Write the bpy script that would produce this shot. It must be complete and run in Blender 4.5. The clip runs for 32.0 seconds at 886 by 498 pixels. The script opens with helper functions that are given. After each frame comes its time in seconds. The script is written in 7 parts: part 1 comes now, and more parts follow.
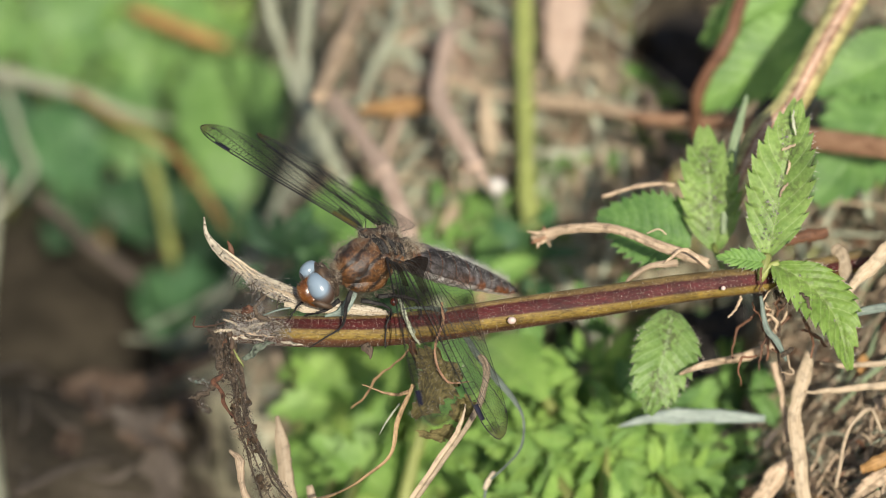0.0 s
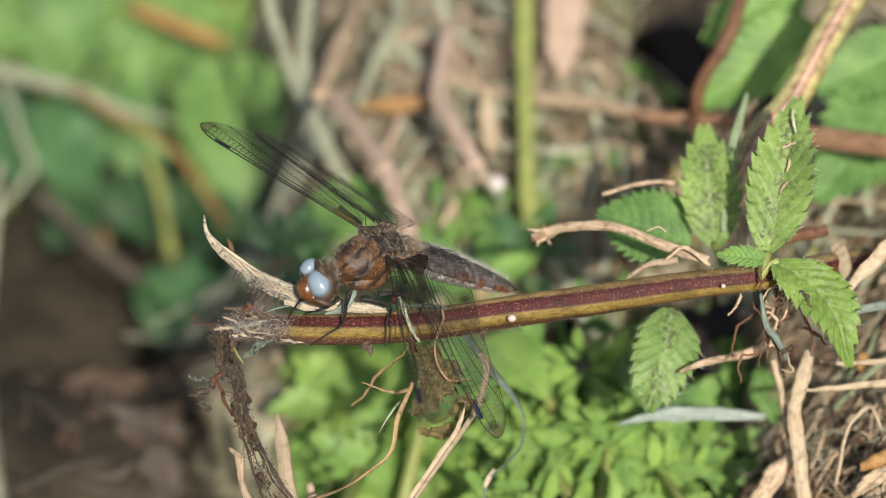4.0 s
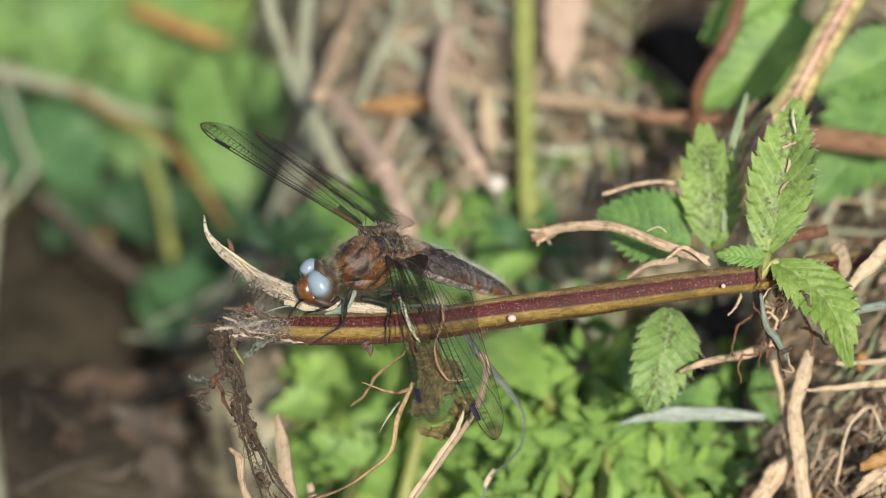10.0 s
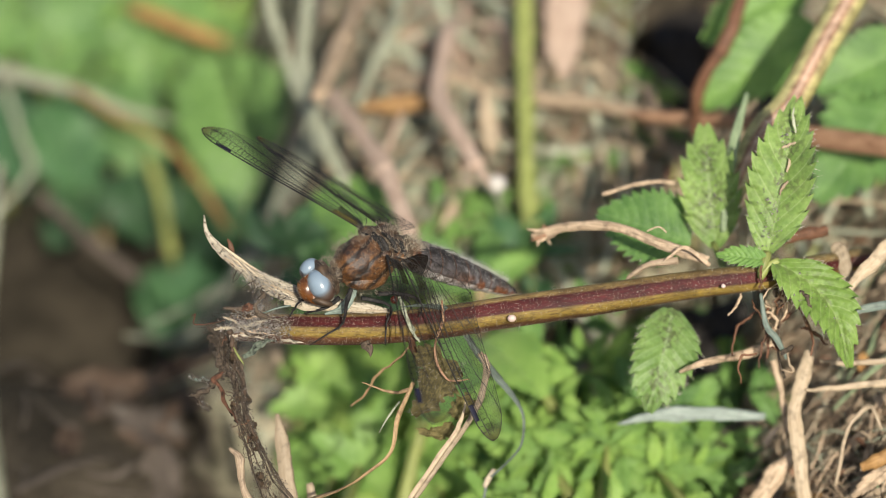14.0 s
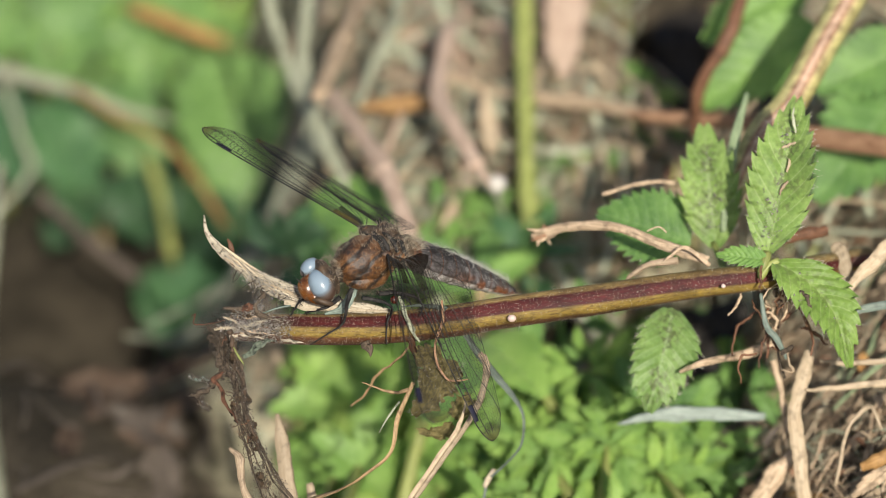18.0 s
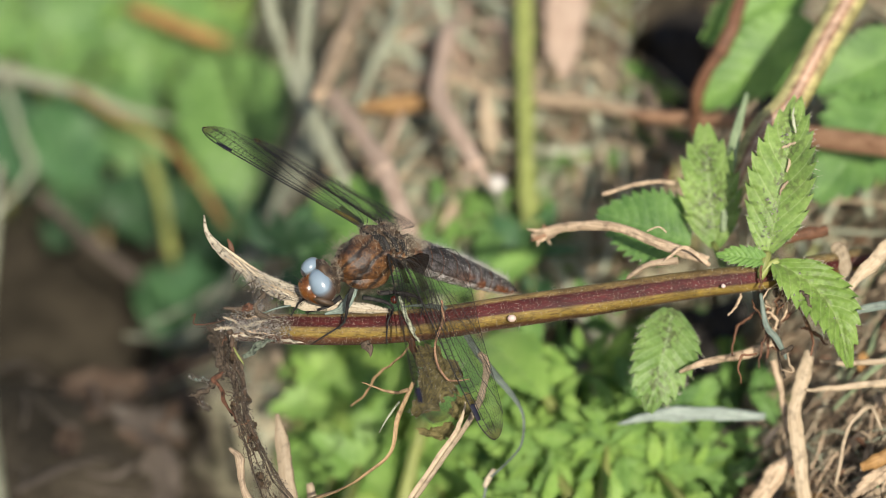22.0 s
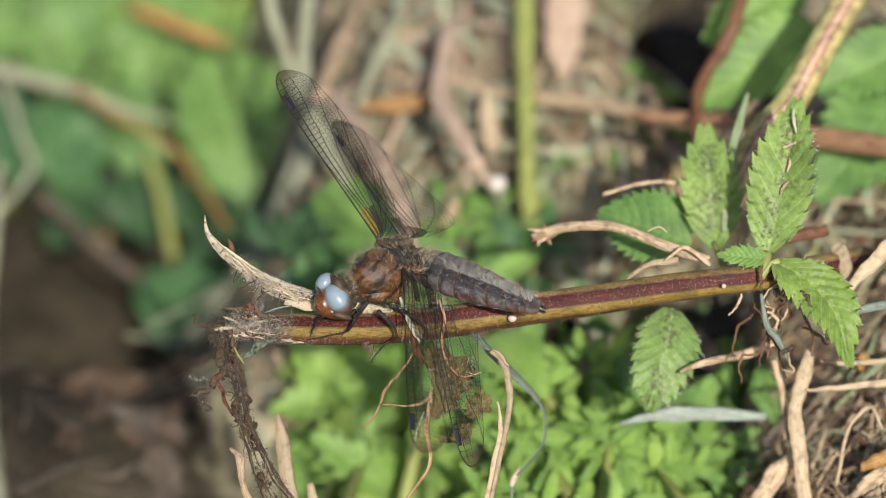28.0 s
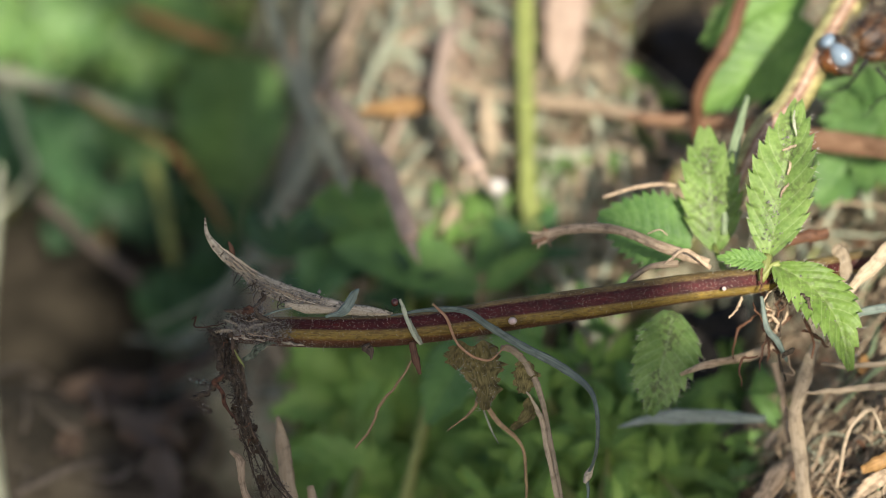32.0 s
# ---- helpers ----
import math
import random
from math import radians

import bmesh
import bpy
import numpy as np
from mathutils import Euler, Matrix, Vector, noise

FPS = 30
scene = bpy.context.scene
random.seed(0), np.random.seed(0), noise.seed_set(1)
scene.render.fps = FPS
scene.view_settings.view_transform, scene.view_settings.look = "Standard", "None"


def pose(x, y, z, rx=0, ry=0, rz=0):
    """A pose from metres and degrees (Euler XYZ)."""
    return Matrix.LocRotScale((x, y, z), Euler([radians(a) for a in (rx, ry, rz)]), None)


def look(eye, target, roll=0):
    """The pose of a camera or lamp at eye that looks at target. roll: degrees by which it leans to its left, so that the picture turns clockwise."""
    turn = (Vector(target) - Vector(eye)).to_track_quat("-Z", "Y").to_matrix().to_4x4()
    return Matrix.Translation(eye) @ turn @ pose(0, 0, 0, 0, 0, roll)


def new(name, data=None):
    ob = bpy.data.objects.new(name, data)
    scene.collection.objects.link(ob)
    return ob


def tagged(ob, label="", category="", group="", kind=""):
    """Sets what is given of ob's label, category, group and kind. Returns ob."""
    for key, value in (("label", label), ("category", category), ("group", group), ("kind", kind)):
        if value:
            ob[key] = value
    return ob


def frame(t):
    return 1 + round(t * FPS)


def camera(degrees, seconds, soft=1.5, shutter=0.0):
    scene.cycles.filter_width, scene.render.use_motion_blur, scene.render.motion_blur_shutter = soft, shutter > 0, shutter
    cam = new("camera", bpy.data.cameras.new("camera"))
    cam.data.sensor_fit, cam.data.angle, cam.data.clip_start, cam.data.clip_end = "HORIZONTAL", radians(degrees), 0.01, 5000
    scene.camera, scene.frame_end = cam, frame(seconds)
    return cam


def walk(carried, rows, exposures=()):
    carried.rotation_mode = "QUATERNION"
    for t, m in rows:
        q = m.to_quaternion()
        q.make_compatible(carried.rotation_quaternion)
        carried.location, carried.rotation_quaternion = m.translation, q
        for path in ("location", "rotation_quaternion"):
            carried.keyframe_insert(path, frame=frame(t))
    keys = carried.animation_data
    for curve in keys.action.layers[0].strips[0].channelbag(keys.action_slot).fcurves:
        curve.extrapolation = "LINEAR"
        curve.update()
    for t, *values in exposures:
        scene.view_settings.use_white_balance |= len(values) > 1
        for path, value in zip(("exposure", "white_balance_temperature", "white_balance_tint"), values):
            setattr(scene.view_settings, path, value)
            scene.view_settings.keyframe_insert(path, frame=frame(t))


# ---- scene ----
import collections

# Working frame: millimetres, x across, y up the slope of the view, z out towards the viewer.
TILT = radians(40.0)
HEIGHT = 0.078          # of the frame's origin above the ground
AXIS_X = Vector((1, 0, 0))
AXIS_Y = Vector((0, math.sin(TILT), math.cos(TILT)))
AXIS_Z = Vector((0, -math.cos(TILT), math.sin(TILT)))
FRAME = Matrix.Translation((0, 0, HEIGHT)) @ Matrix((AXIS_X, AXIS_Y, AXIS_Z)).transposed().to_4x4()
TURN = np.array(FRAME.to_3x3())
ORIGIN = np.array(FRAME.translation)


def at(p):
    """A place of the working frame in the world, in metres."""
    return ORIGIN + TURN @ (np.array(p, float) * 0.001)


# ---- camera ----
cam = camera(18.0, 32.0, soft=0.7, shutter=0.5)
cam.data.dof.use_dof = True
cam.data.dof.focus_distance = 0.492
cam.data.dof.aperture_fstop = 8.8


def seen_from(pan, tilt):
    return FRAME @ Matrix.Translation((0, 0, 0.495)) @ pose(0, 0, 0, tilt, pan, 0)


walk(cam, [(0, seen_from(0.0, 0.045)), (0.5, seen_from(0, 0.028)), (1.0, seen_from(0, 0.002)), (2.0, seen_from(0, 0)),
           (14, seen_from(0, 0)), (27.4, seen_from(0.0, 0)), (28.2, seen_from(0.015, 0)), (29.2, seen_from(0.02, 0.004)),
           (30.0, seen_from(0.035, 0.012)), (30.5, seen_from(0.03, 0.01)), (31.0, seen_from(0.05, 0)),
           (31.5, seen_from(0.095, 0.008)), (32.0, seen_from(0.015, 0.055))],
     exposures=[(0, 0.26), (30.2, 0.26), (31.0, 0.30), (31.5, 0.36), (32.0, 0.52)])

# ---- light ----
SUN_WAY = (FRAME.to_3x3() @ Vector((0.16, 0.05, 0.986))).normalized()
world = bpy.data.worlds.new("sky")
world.use_nodes = True
scene.world = world
sky = world.node_tree.nodes.new("ShaderNodeTexSky")
sky.sky_type, sky.sun_disc = "NISHITA", False
sky.dust_density, sky.ozone_density = 2.4, 0.7
sky.sun_elevation = math.asin(SUN_WAY.z)
sky.sun_rotation = math.atan2(SUN_WAY.x, SUN_WAY.y)
world.node_tree.links.new(sky.outputs[0], world.node_tree.nodes["Background"].inputs[0])
world.node_tree.nodes["Background"].inputs[1].default_value = 0.088
sun = new("sun", bpy.data.lights.new("sun", "SUN"))
sun.data.energy, sun.data.angle, sun.data.color = 4.6, radians(0.8), (1.0, 0.935, 0.81)
sun.matrix_world = look(SUN_WAY * 5, (0, 0, 0))


# ---- materials ----
def nodes_of(name):
    m = bpy.data.materials.new(name)
    m.use_nodes = True
    return m, m.node_tree, m.node_tree.nodes["Principled BSDF"]


def node(tree, kind, **values):
    n = tree.nodes.new(kind)
    for key, value in values.items():
        n.inputs[key.replace("_", " ")].default_value = value
    return n


def noise_at(tree, coords, scale, detail=4.0, stretch=None):
    n = node(tree, "ShaderNodeTexNoise", Scale=scale, Detail=detail)
    if stretch:
        mp = node(tree, "ShaderNodeMapping")
        mp.inputs["Scale"].default_value = stretch
        tree.links.new(coords, mp.inputs["Vector"])
        coords = mp.outputs[0]
    tree.links.new(coords, n.inputs["Vector"])
    return n.outputs["Fac"]


def ramp(tree, fac, stops):
    n = tree.nodes.new("ShaderNodeValToRGB")
    while len(n.color_ramp.elements) < len(stops):
        n.color_ramp.elements.new(0.5)
    for e, (p, c) in zip(n.color_ramp.elements, stops):
        e.position = p
        e.color = (*c, 1) if len(c) == 3 else c
    tree.links.new(fac, n.inputs[0])
    return n.outputs[0]


def mixed(tree, fac, a, b, blend="MIX"):
    n = tree.nodes.new("ShaderNodeMix")
    n.data_type, n.blend_type = "RGBA", blend
    for socket, value in ((n.inputs[0], fac), (n.inputs[6], a), (n.inputs[7], b)):
        if isinstance(value, (int, float)):
            socket.default_value = value
        elif isinstance(value, tuple):
            socket.default_value = (*value, 1) if len(value) == 3 else value
        else:
            tree.links.new(value, socket)
    return n.outputs[2]


def calc(tree, op, a, b=None, c=None):
    n = tree.nodes.new("ShaderNodeMath")
    n.operation = op
    for socket, value in zip(n.inputs, (a, b, c)):
        if value is None:
            continue
        if isinstance(value, (int, float)):
            socket.default_value = value
        else:
            tree.links.new(value, socket)
    return n.outputs[0]


def bumped(tree, bsdf, height, strength, distance=0.0003):
    n = node(tree, "ShaderNodeBump", Strength=strength, Distance=distance)
    tree.links.new(height, n.inputs["Height"])
    tree.links.new(n.outputs[0], bsdf.inputs["Normal"])


def see_through(m, tree, bsdf, colour, share):
    """Lets part of the light through a thin leaf or blade."""
    tr = tree.nodes.new("ShaderNodeBsdfTranslucent")
    mix = node(tree, "ShaderNodeMixShader", Fac=share)
    tree.links.new(colour, tr.inputs[0])
    tree.links.new(bsdf.outputs[0], mix.inputs[1])
    tree.links.new(tr.outputs[0], mix.inputs[2])
    tree.links.new(mix.outputs[0], tree.nodes["Material Output"].inputs[0])


def spread(tree):
    """A number of its own for each object and each loose piece."""
    info = tree.nodes.new("ShaderNodeObjectInfo")
    geo = tree.nodes.new("ShaderNodeNewGeometry")
    return calc(tree, "FRACT", calc(tree, "ADD", info.outputs["Random"], geo.outputs["Random Per Island"]))


def straw_mat(name, dark, light, speck=0.45, rough=0.6, lit=0.15, vary=0.35, fine=700):
    """Dry or green plant fibre: streaks along it, specks of dirt, its own tone piece by piece."""
    m, tree, bsdf = nodes_of(name)
    tc = tree.nodes.new("ShaderNodeTexCoord")
    streak = noise_at(tree, tc.outputs["UV"], 4.0, 8, (5, 0.55, 1))
    col = ramp(tree, streak, [(0.30, dark), (0.64, light)])
    blot = noise_at(tree, tc.outputs["Object"], fine, 6)
    col = mixed(tree, calc(tree, "MULTIPLY", ramp(tree, blot, [(0.5, (0, 0, 0)), (0.68, (1, 1, 1))]), speck), col,
                tuple(c * 0.22 for c in dark))
    tone = ramp(tree, spread(tree), [(0, (1 - vary,) * 3), (1, (1 + vary * 0.5,) * 3)])
    col = mixed(tree, 1.0, col, tone, "MULTIPLY")
    tree.links.new(col, bsdf.inputs["Base Color"])
    bsdf.inputs["Roughness"].default_value = rough
    bsdf.inputs["Specular IOR Level"].default_value = 0.35
    bumped(tree, bsdf, mixed(tree, 0.5, streak, blot), 0.4)
    if lit:
        see_through(m, tree, bsdf, col, lit)
    return m


def earth_mat(name, dark, light, scale, bump=1.0, distance=0.002):
    m, tree, bsdf = nodes_of(name)
    tc = tree.nodes.new("ShaderNodeTexCoord")
    a = noise_at(tree, tc.outputs["Object"], scale, 8)
    b = noise_at(tree, tc.outputs["Object"], scale * 9, 4)
    col = ramp(tree, mixed(tree, 0.4, a, b), [(0.36, dark), (0.62, light)])
    tree.links.new(col, bsdf.inputs["Base Color"])
    bsdf.inputs["Roughness"].default_value = 0.95
    bsdf.inputs["Specular IOR Level"].default_value = 0.15
    bumped(tree, bsdf, mixed(tree, 0.5, a, b), bump, distance)
    return m


def ground_mat():
    """Dark humus, with old grey-tan thatch over it where the hay lies."""
    m = earth_mat("soil", (0.014, 0.012, 0.0085), (0.078, 0.064, 0.045), 60)
    tree = m.node_tree
    bsdf = tree.nodes["Principled BSDF"]
    soil = bsdf.inputs["Base Color"].links[0].from_socket
    tc = tree.nodes.new("ShaderNodeTexCoord")
    sep = tree.nodes.new("ShaderNodeSeparateXYZ")
    tree.links.new(tc.outputs["Object"], sep.inputs[0])
    n = noise_at(tree, tc.outputs["Object"], 240, 7, (1, 0.35, 1))
    thatch = ramp(tree, n, [(0.3, (0.10, 0.092, 0.06)), (0.46, (0.33, 0.31, 0.205)), (0.70, (0.56, 0.50, 0.36))])
    side = calc(tree, "MULTIPLY_ADD", sep.outputs[0], 20.0, 1.3)
    back = calc(tree, "MULTIPLY_ADD", sep.outputs[1], 22.0, -0.9)
    edge = calc(tree, "MULTIPLY_ADD", noise_at(tree, tc.outputs["Object"], 45, 3), 1.2, -0.6)
    cover = calc(tree, "ADD", calc(tree, "MINIMUM", side, back), edge)
    # pale thatch masked off in the gap, putting its shade into the ground colour
    hole = calc(tree, "SQRT", calc(tree, "ADD", calc(tree, "POWER", calc(tree, "MULTIPLY_ADD", sep.outputs[0], 75.0, -4.42), 2.0), calc(tree, "POWER", calc(tree, "MULTIPLY_ADD", sep.outputs[1], 26.0, -4.34), 2.0)))
    cover = calc(tree, "MINIMUM", cover, calc(tree, "SUBTRACT", hole, 0.85))
    cover = ramp(tree, cover, [(0.3, (0, 0, 0)), (0.7, (1, 1, 1))])
    near = mixed(tree, cover, soil, thatch)
    # farther off: patchy turf, bare soil and old thatch
    turf = ramp(tree, noise_at(tree, tc.outputs["Object"], 2.3, 9), [(0.36, (0.05, 0.04, 0.028)), (0.46, (0.07, 0.085, 0.03)), (0.56, (0.10, 0.125, 0.04)), (0.66, (0.24, 0.21, 0.13))])
    turf = mixed(tree, 0.5, turf, ramp(tree, noise_at(tree, tc.outputs["Object"], 90, 6), [(0.35, (0.03, 0.03, 0.015)), (0.65, (0.2, 0.2, 0.1))]))
    away = tree.nodes.new("ShaderNodeVectorMath")
    away.operation = "LENGTH"
    tree.links.new(tc.outputs["Object"], away.inputs[0])
    far = calc(tree, "ADD", away.outputs["Value"], calc(tree, "MULTIPLY_ADD", noise_at(tree, tc.outputs["Object"], 9, 5), 0.3, -0.15))
    far = ramp(tree, far, [(0.33, (0, 0, 0)), (0.42, (1, 1, 1))])
    tree.links.new(mixed(tree, far, near, turf), bsdf.inputs["Base Color"])
    return m


def leaf_mat(name, deep, fresh, vein, dirt=0.0, rough=0.5, lit=0.3, ribs=9.0):
    """Nettle leaf: lighter midrib and side veins, mottled green, grit on the upper side."""
    m, tree, bsdf = nodes_of(name)
    tc = tree.nodes.new("ShaderNodeTexCoord")
    sep = tree.nodes.new("ShaderNodeSeparateXYZ")
    tree.links.new(tc.outputs["UV"], sep.inputs[0])
    across = calc(tree, "ABSOLUTE", calc(tree, "MULTIPLY_ADD", sep.outputs[0], 2.0, -1.0))
    along = calc(tree, "SUBTRACT", sep.outputs[1], calc(tree, "MULTIPLY", across, 0.22))
    saw = calc(tree, "PINGPONG", calc(tree, "MULTIPLY", along, ribs), 0.5)
    rib = ramp(tree, saw, [(0.0, (1, 1, 1)), (0.09, (0, 0, 0))])
    mid = ramp(tree, across, [(0.0, (1, 1, 1)), (0.05, (0, 0, 0))])
    veins = mixed(tree, 1.0, rib, mid, "LIGHTEN")
    mottle = noise_at(tree, tc.outputs["Object"], 160, 6)
    fine = noise_at(tree, tc.outputs["Object"], 1500, 3)
    col = ramp(tree, mixed(tree, 0.35, mottle, fine), [(0.3, deep), (0.68, fresh)])
    col = mixed(tree, calc(tree, "MULTIPLY", veins, 0.34), col, vein)
    tone = ramp(tree, spread(tree), [(0, (0.78, 0.82, 0.85)), (1, (1.15, 1.1, 0.95))])
    col = mixed(tree, 1.0, col, tone, "MULTIPLY")
    if dirt:
        grit = mixed(tree, 1.0, ramp(tree, noise_at(tree, tc.outputs["Object"], 1100, 7), [(0.46, (0, 0, 0)), (0.56, (1, 1, 1))]), ramp(tree, noise_at(tree, tc.outputs["Object"], 230, 3), [(0.38, (0, 0, 0)), (0.54, (1, 1, 1))]), "MULTIPLY")
        middle = ramp(tree, across, [(0.15, (1, 1, 1)), (0.75, (0.25, 0.25, 0.25))])
        col = mixed(tree, calc(tree, "MULTIPLY", calc(tree, "MULTIPLY", grit, middle), dirt), col, (0.06, 0.045, 0.03))
    tree.links.new(col, bsdf.inputs["Base Color"])
    bsdf.inputs["Roughness"].default_value = rough
    bsdf.inputs["Specular IOR Level"].default_value = 0.4
    bsdf.inputs["Sheen Weight"].default_value = 0.15
    bumped(tree, bsdf, mixed(tree, 0.6, fine, saw), 0.5, 0.0004)
    see_through(m, tree, bsdf, col, lit)
    return m


def stem_mat(name, bands, fuzz=0.35):
    """Nettle stem: colour bands round it (u), ridges and streaks along it."""
    m, tree, bsdf = nodes_of(name)
    tc = tree.nodes.new("ShaderNodeTexCoord")
    sep = tree.nodes.new("ShaderNodeSeparateXYZ")
    tree.links.new(tc.outputs["UV"], sep.inputs[0])
    streak = noise_at(tree, tc.outputs["UV"], 7.0, 6, (6, 1.2, 1))
    shift = noise_at(tree, tc.outputs["Object"], 45, 3)
    u = calc(tree, "ADD", sep.outputs[0], calc(tree, "MULTIPLY_ADD", mixed(tree, 0.5, streak, shift), 0.05, -0.025))
    col = ramp(tree, u, bands)
    col = mixed(tree, 1.0, col, ramp(tree, streak, [(0.22, (0.35, 0.3, 0.28)), (0.5, (1, 1, 1)), (0.78, (1.35, 1.25, 1.1))]), "MULTIPLY")
    fibre = noise_at(tree, tc.outputs["UV"], 9.0, 5, (11, 0.5, 1))
    col = mixed(tree, ramp(tree, fibre, [(0.48, (0, 0, 0)), (0.68, (0.6, 0.6, 0.6))]), col, (0.085, 0.034, 0.016))
    stain = noise_at(tree, tc.outputs["Object"], 330, 5, (0.4, 1, 1))
    col = mixed(tree, 1.0, col, ramp(tree, stain, [(0.3, (0.5, 0.46, 0.44)), (0.62, (1.12, 1.1, 1.05))]), "MULTIPLY")
    speck = ramp(tree, noise_at(tree, tc.outputs["Object"], 2400, 3), [(0.6, (0, 0, 0)), (0.68, (1, 1, 1))])
    col = mixed(tree, calc(tree, "MULTIPLY", speck, fuzz), col, (0.5, 0.45, 0.36))
    tree.links.new(col, bsdf.inputs["Base Color"])
    bsdf.inputs["Roughness"].default_value = 0.62
    bsdf.inputs["Specular IOR Level"].default_value = 0.3
    bumped(tree, bsdf, mixed(tree, 0.5, streak, speck), 0.6)
    return m


def plain_mat(name, a, b, scale=600.0, rough=0.5, bump=0.4, coat=0.0, spec=0.5):
    m, tree, bsdf = nodes_of(name)
    tc = tree.nodes.new("ShaderNodeTexCoord")
    n = noise_at(tree, tc.outputs["Object"], scale, 6)
    col = ramp(tree, n, [(0.3, a), (0.7, b)])
    tree.links.new(col, bsdf.inputs["Base Color"])
    bsdf.inputs["Roughness"].default_value = rough
    bsdf.inputs["Coat Weight"].default_value = coat
    bsdf.inputs["Coat Roughness"].default_value = 0.08
    bsdf.inputs["Specular IOR Level"].default_value = spec
    bumped(tree, bsdf, n, bump)
    return m


def wing_mat(name, tint, clear, smoky=True):
    """Wing membrane: clear, faintly tinted, glossy, smoked towards the tip."""
    m, tree, _ = nodes_of(name)
    tc = tree.nodes.new("ShaderNodeTexCoord")
    sep = tree.nodes.new("ShaderNodeSeparateXYZ")
    tree.links.new(tc.outputs["UV"], sep.inputs[0])
    body = tree.nodes.new("ShaderNodeBsdfTransparent")
    film = tree.nodes.new("ShaderNodeBsdfDiffuse")
    film.inputs[0].default_value = (*tint, 1)
    gloss = node(tree, "ShaderNodeBsdfGlossy", Roughness=0.3)
    m1, m2 = node(tree, "ShaderNodeMixShader"), node(tree, "ShaderNodeMixShader", Fac=0.004)
    if smoky:
        fac = calc(tree, "ADD", ramp(tree, sep.outputs[0], [(0.0, (clear,) * 3), (0.925, (clear,) * 3), (0.975, (0.7,) * 3)]), 0.0)
        tree.links.new(fac, m1.inputs[0])
    else:
        m1.inputs[0].default_value = clear
    tree.links.new(body.outputs[0], m1.inputs[1])
    tree.links.new(film.outputs[0], m1.inputs[2])
    tree.links.new(m1.outputs[0], m2.inputs[1])
    tree.links.new(gloss.outputs[0], m2.inputs[2])
    tree.links.new(m2.outputs[0], tree.nodes["Material Output"].inputs[0])
    return m


SOIL = ground_mat()
MOUND = earth_mat("litter_earth", (0.02, 0.014, 0.01), (0.14, 0.095, 0.06), 180)
HAY = straw_mat("hay", (0.28, 0.19, 0.115), (0.68, 0.52, 0.36))
PALE = straw_mat("pale_straw", (0.42, 0.315, 0.20), (0.62, 0.495, 0.345), 0.45)
GREYHAY = straw_mat("weathered_hay", (0.25, 0.26, 0.165), (0.56, 0.58, 0.43))
REDHAY = straw_mat("reddish_stalk", (0.24, 0.12, 0.065), (0.50, 0.30, 0.18), 0.3)
# darker straw copy: dimness of stalks in the hollow put into the colour
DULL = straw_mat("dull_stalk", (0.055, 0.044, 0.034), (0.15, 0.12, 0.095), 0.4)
RUST = straw_mat("rust_fibre", (0.075, 0.034, 0.02), (0.26, 0.125, 0.068))
PINK = straw_mat("pinkish_leaf", (0.46, 0.32, 0.235), (0.67, 0.51, 0.40), 0.25, vary=0.15)
AMBER = straw_mat("amber_straw", (0.28, 0.14, 0.045), (0.50, 0.29, 0.11), 0.3)
BLADE = straw_mat("grey_green_blade", (0.09, 0.12, 0.10), (0.26, 0.32, 0.27), 0.35, 0.55, 0.2)
PALEBLADE = straw_mat("pale_blade", (0.24, 0.30, 0.26), (0.45, 0.52, 0.46), 0.25, 0.5, 0.2)
GREENBLADE = straw_mat("soft_green_blade", (0.17, 0.24, 0.12), (0.36, 0.44, 0.26), 0.25, 0.6, 0.2)
GREENSTEM = straw_mat("green_stem", (0.17, 0.20, 0.05), (0.34, 0.37, 0.12), 0.2, 0.5, 0.1)
CREAM = straw_mat("bare_fibre", (0.46, 0.37, 0.25), (0.70, 0.60, 0.45), 0.45, 0.8, 0.1, fine=2600)
PEEL = straw_mat("weathered_fibre", (0.30, 0.25, 0.18), (0.68, 0.60, 0.47), 0.9, 0.85, 0.05, fine=1500)
BROWN = straw_mat("brown_dead_leaf", (0.036, 0.026, 0.019), (0.115, 0.074, 0.048), 0.5, 0.7, 0.1)
# near-black: the shade of the litter gaps is put into this colour
GAP_SHADE = straw_mat("gap_shade", (0.006, 0.005, 0.004), (0.022, 0.017, 0.012), 0.5, 0.7, 0.0)
ROOT = straw_mat("dirty_root", (0.022, 0.016, 0.012), (0.135, 0.10, 0.07), 0.9, 0.9, 0.0, fine=1500)
ROTGREEN = straw_mat("rotting_leaf", (0.035, 0.045, 0.035), (0.17, 0.20, 0.15), 0.9, 0.8, 0.1, fine=1500)
BARK = straw_mat("rusty_bark", (0.035, 0.017, 0.011), (0.14, 0.062, 0.035), 0.9, 0.9, 0.0, fine=1500)
TWINE = straw_mat("tan_fibre", (0.24, 0.15, 0.075), (0.50, 0.34, 0.18), 0.45)
GRIT = earth_mat("soil_grit", (0.02, 0.017, 0.015), (0.50, 0.46, 0.42), 1500, 0.5)
LEAF = leaf_mat("nettle_leaf", (0.07, 0.17, 0.04), (0.235, 0.415, 0.105), (0.36, 0.52, 0.22))
LEAF_GRITTY = leaf_mat("gritty_leaf", (0.13, 0.24, 0.05), (0.35, 0.50, 0.15), (0.50, 0.60, 0.32), 0.6)
LEAF_SOFT = leaf_mat("soft_leaf", (0.09, 0.20, 0.05), (0.25, 0.43, 0.14), (0.32, 0.48, 0.22), 0.0, 0.42)
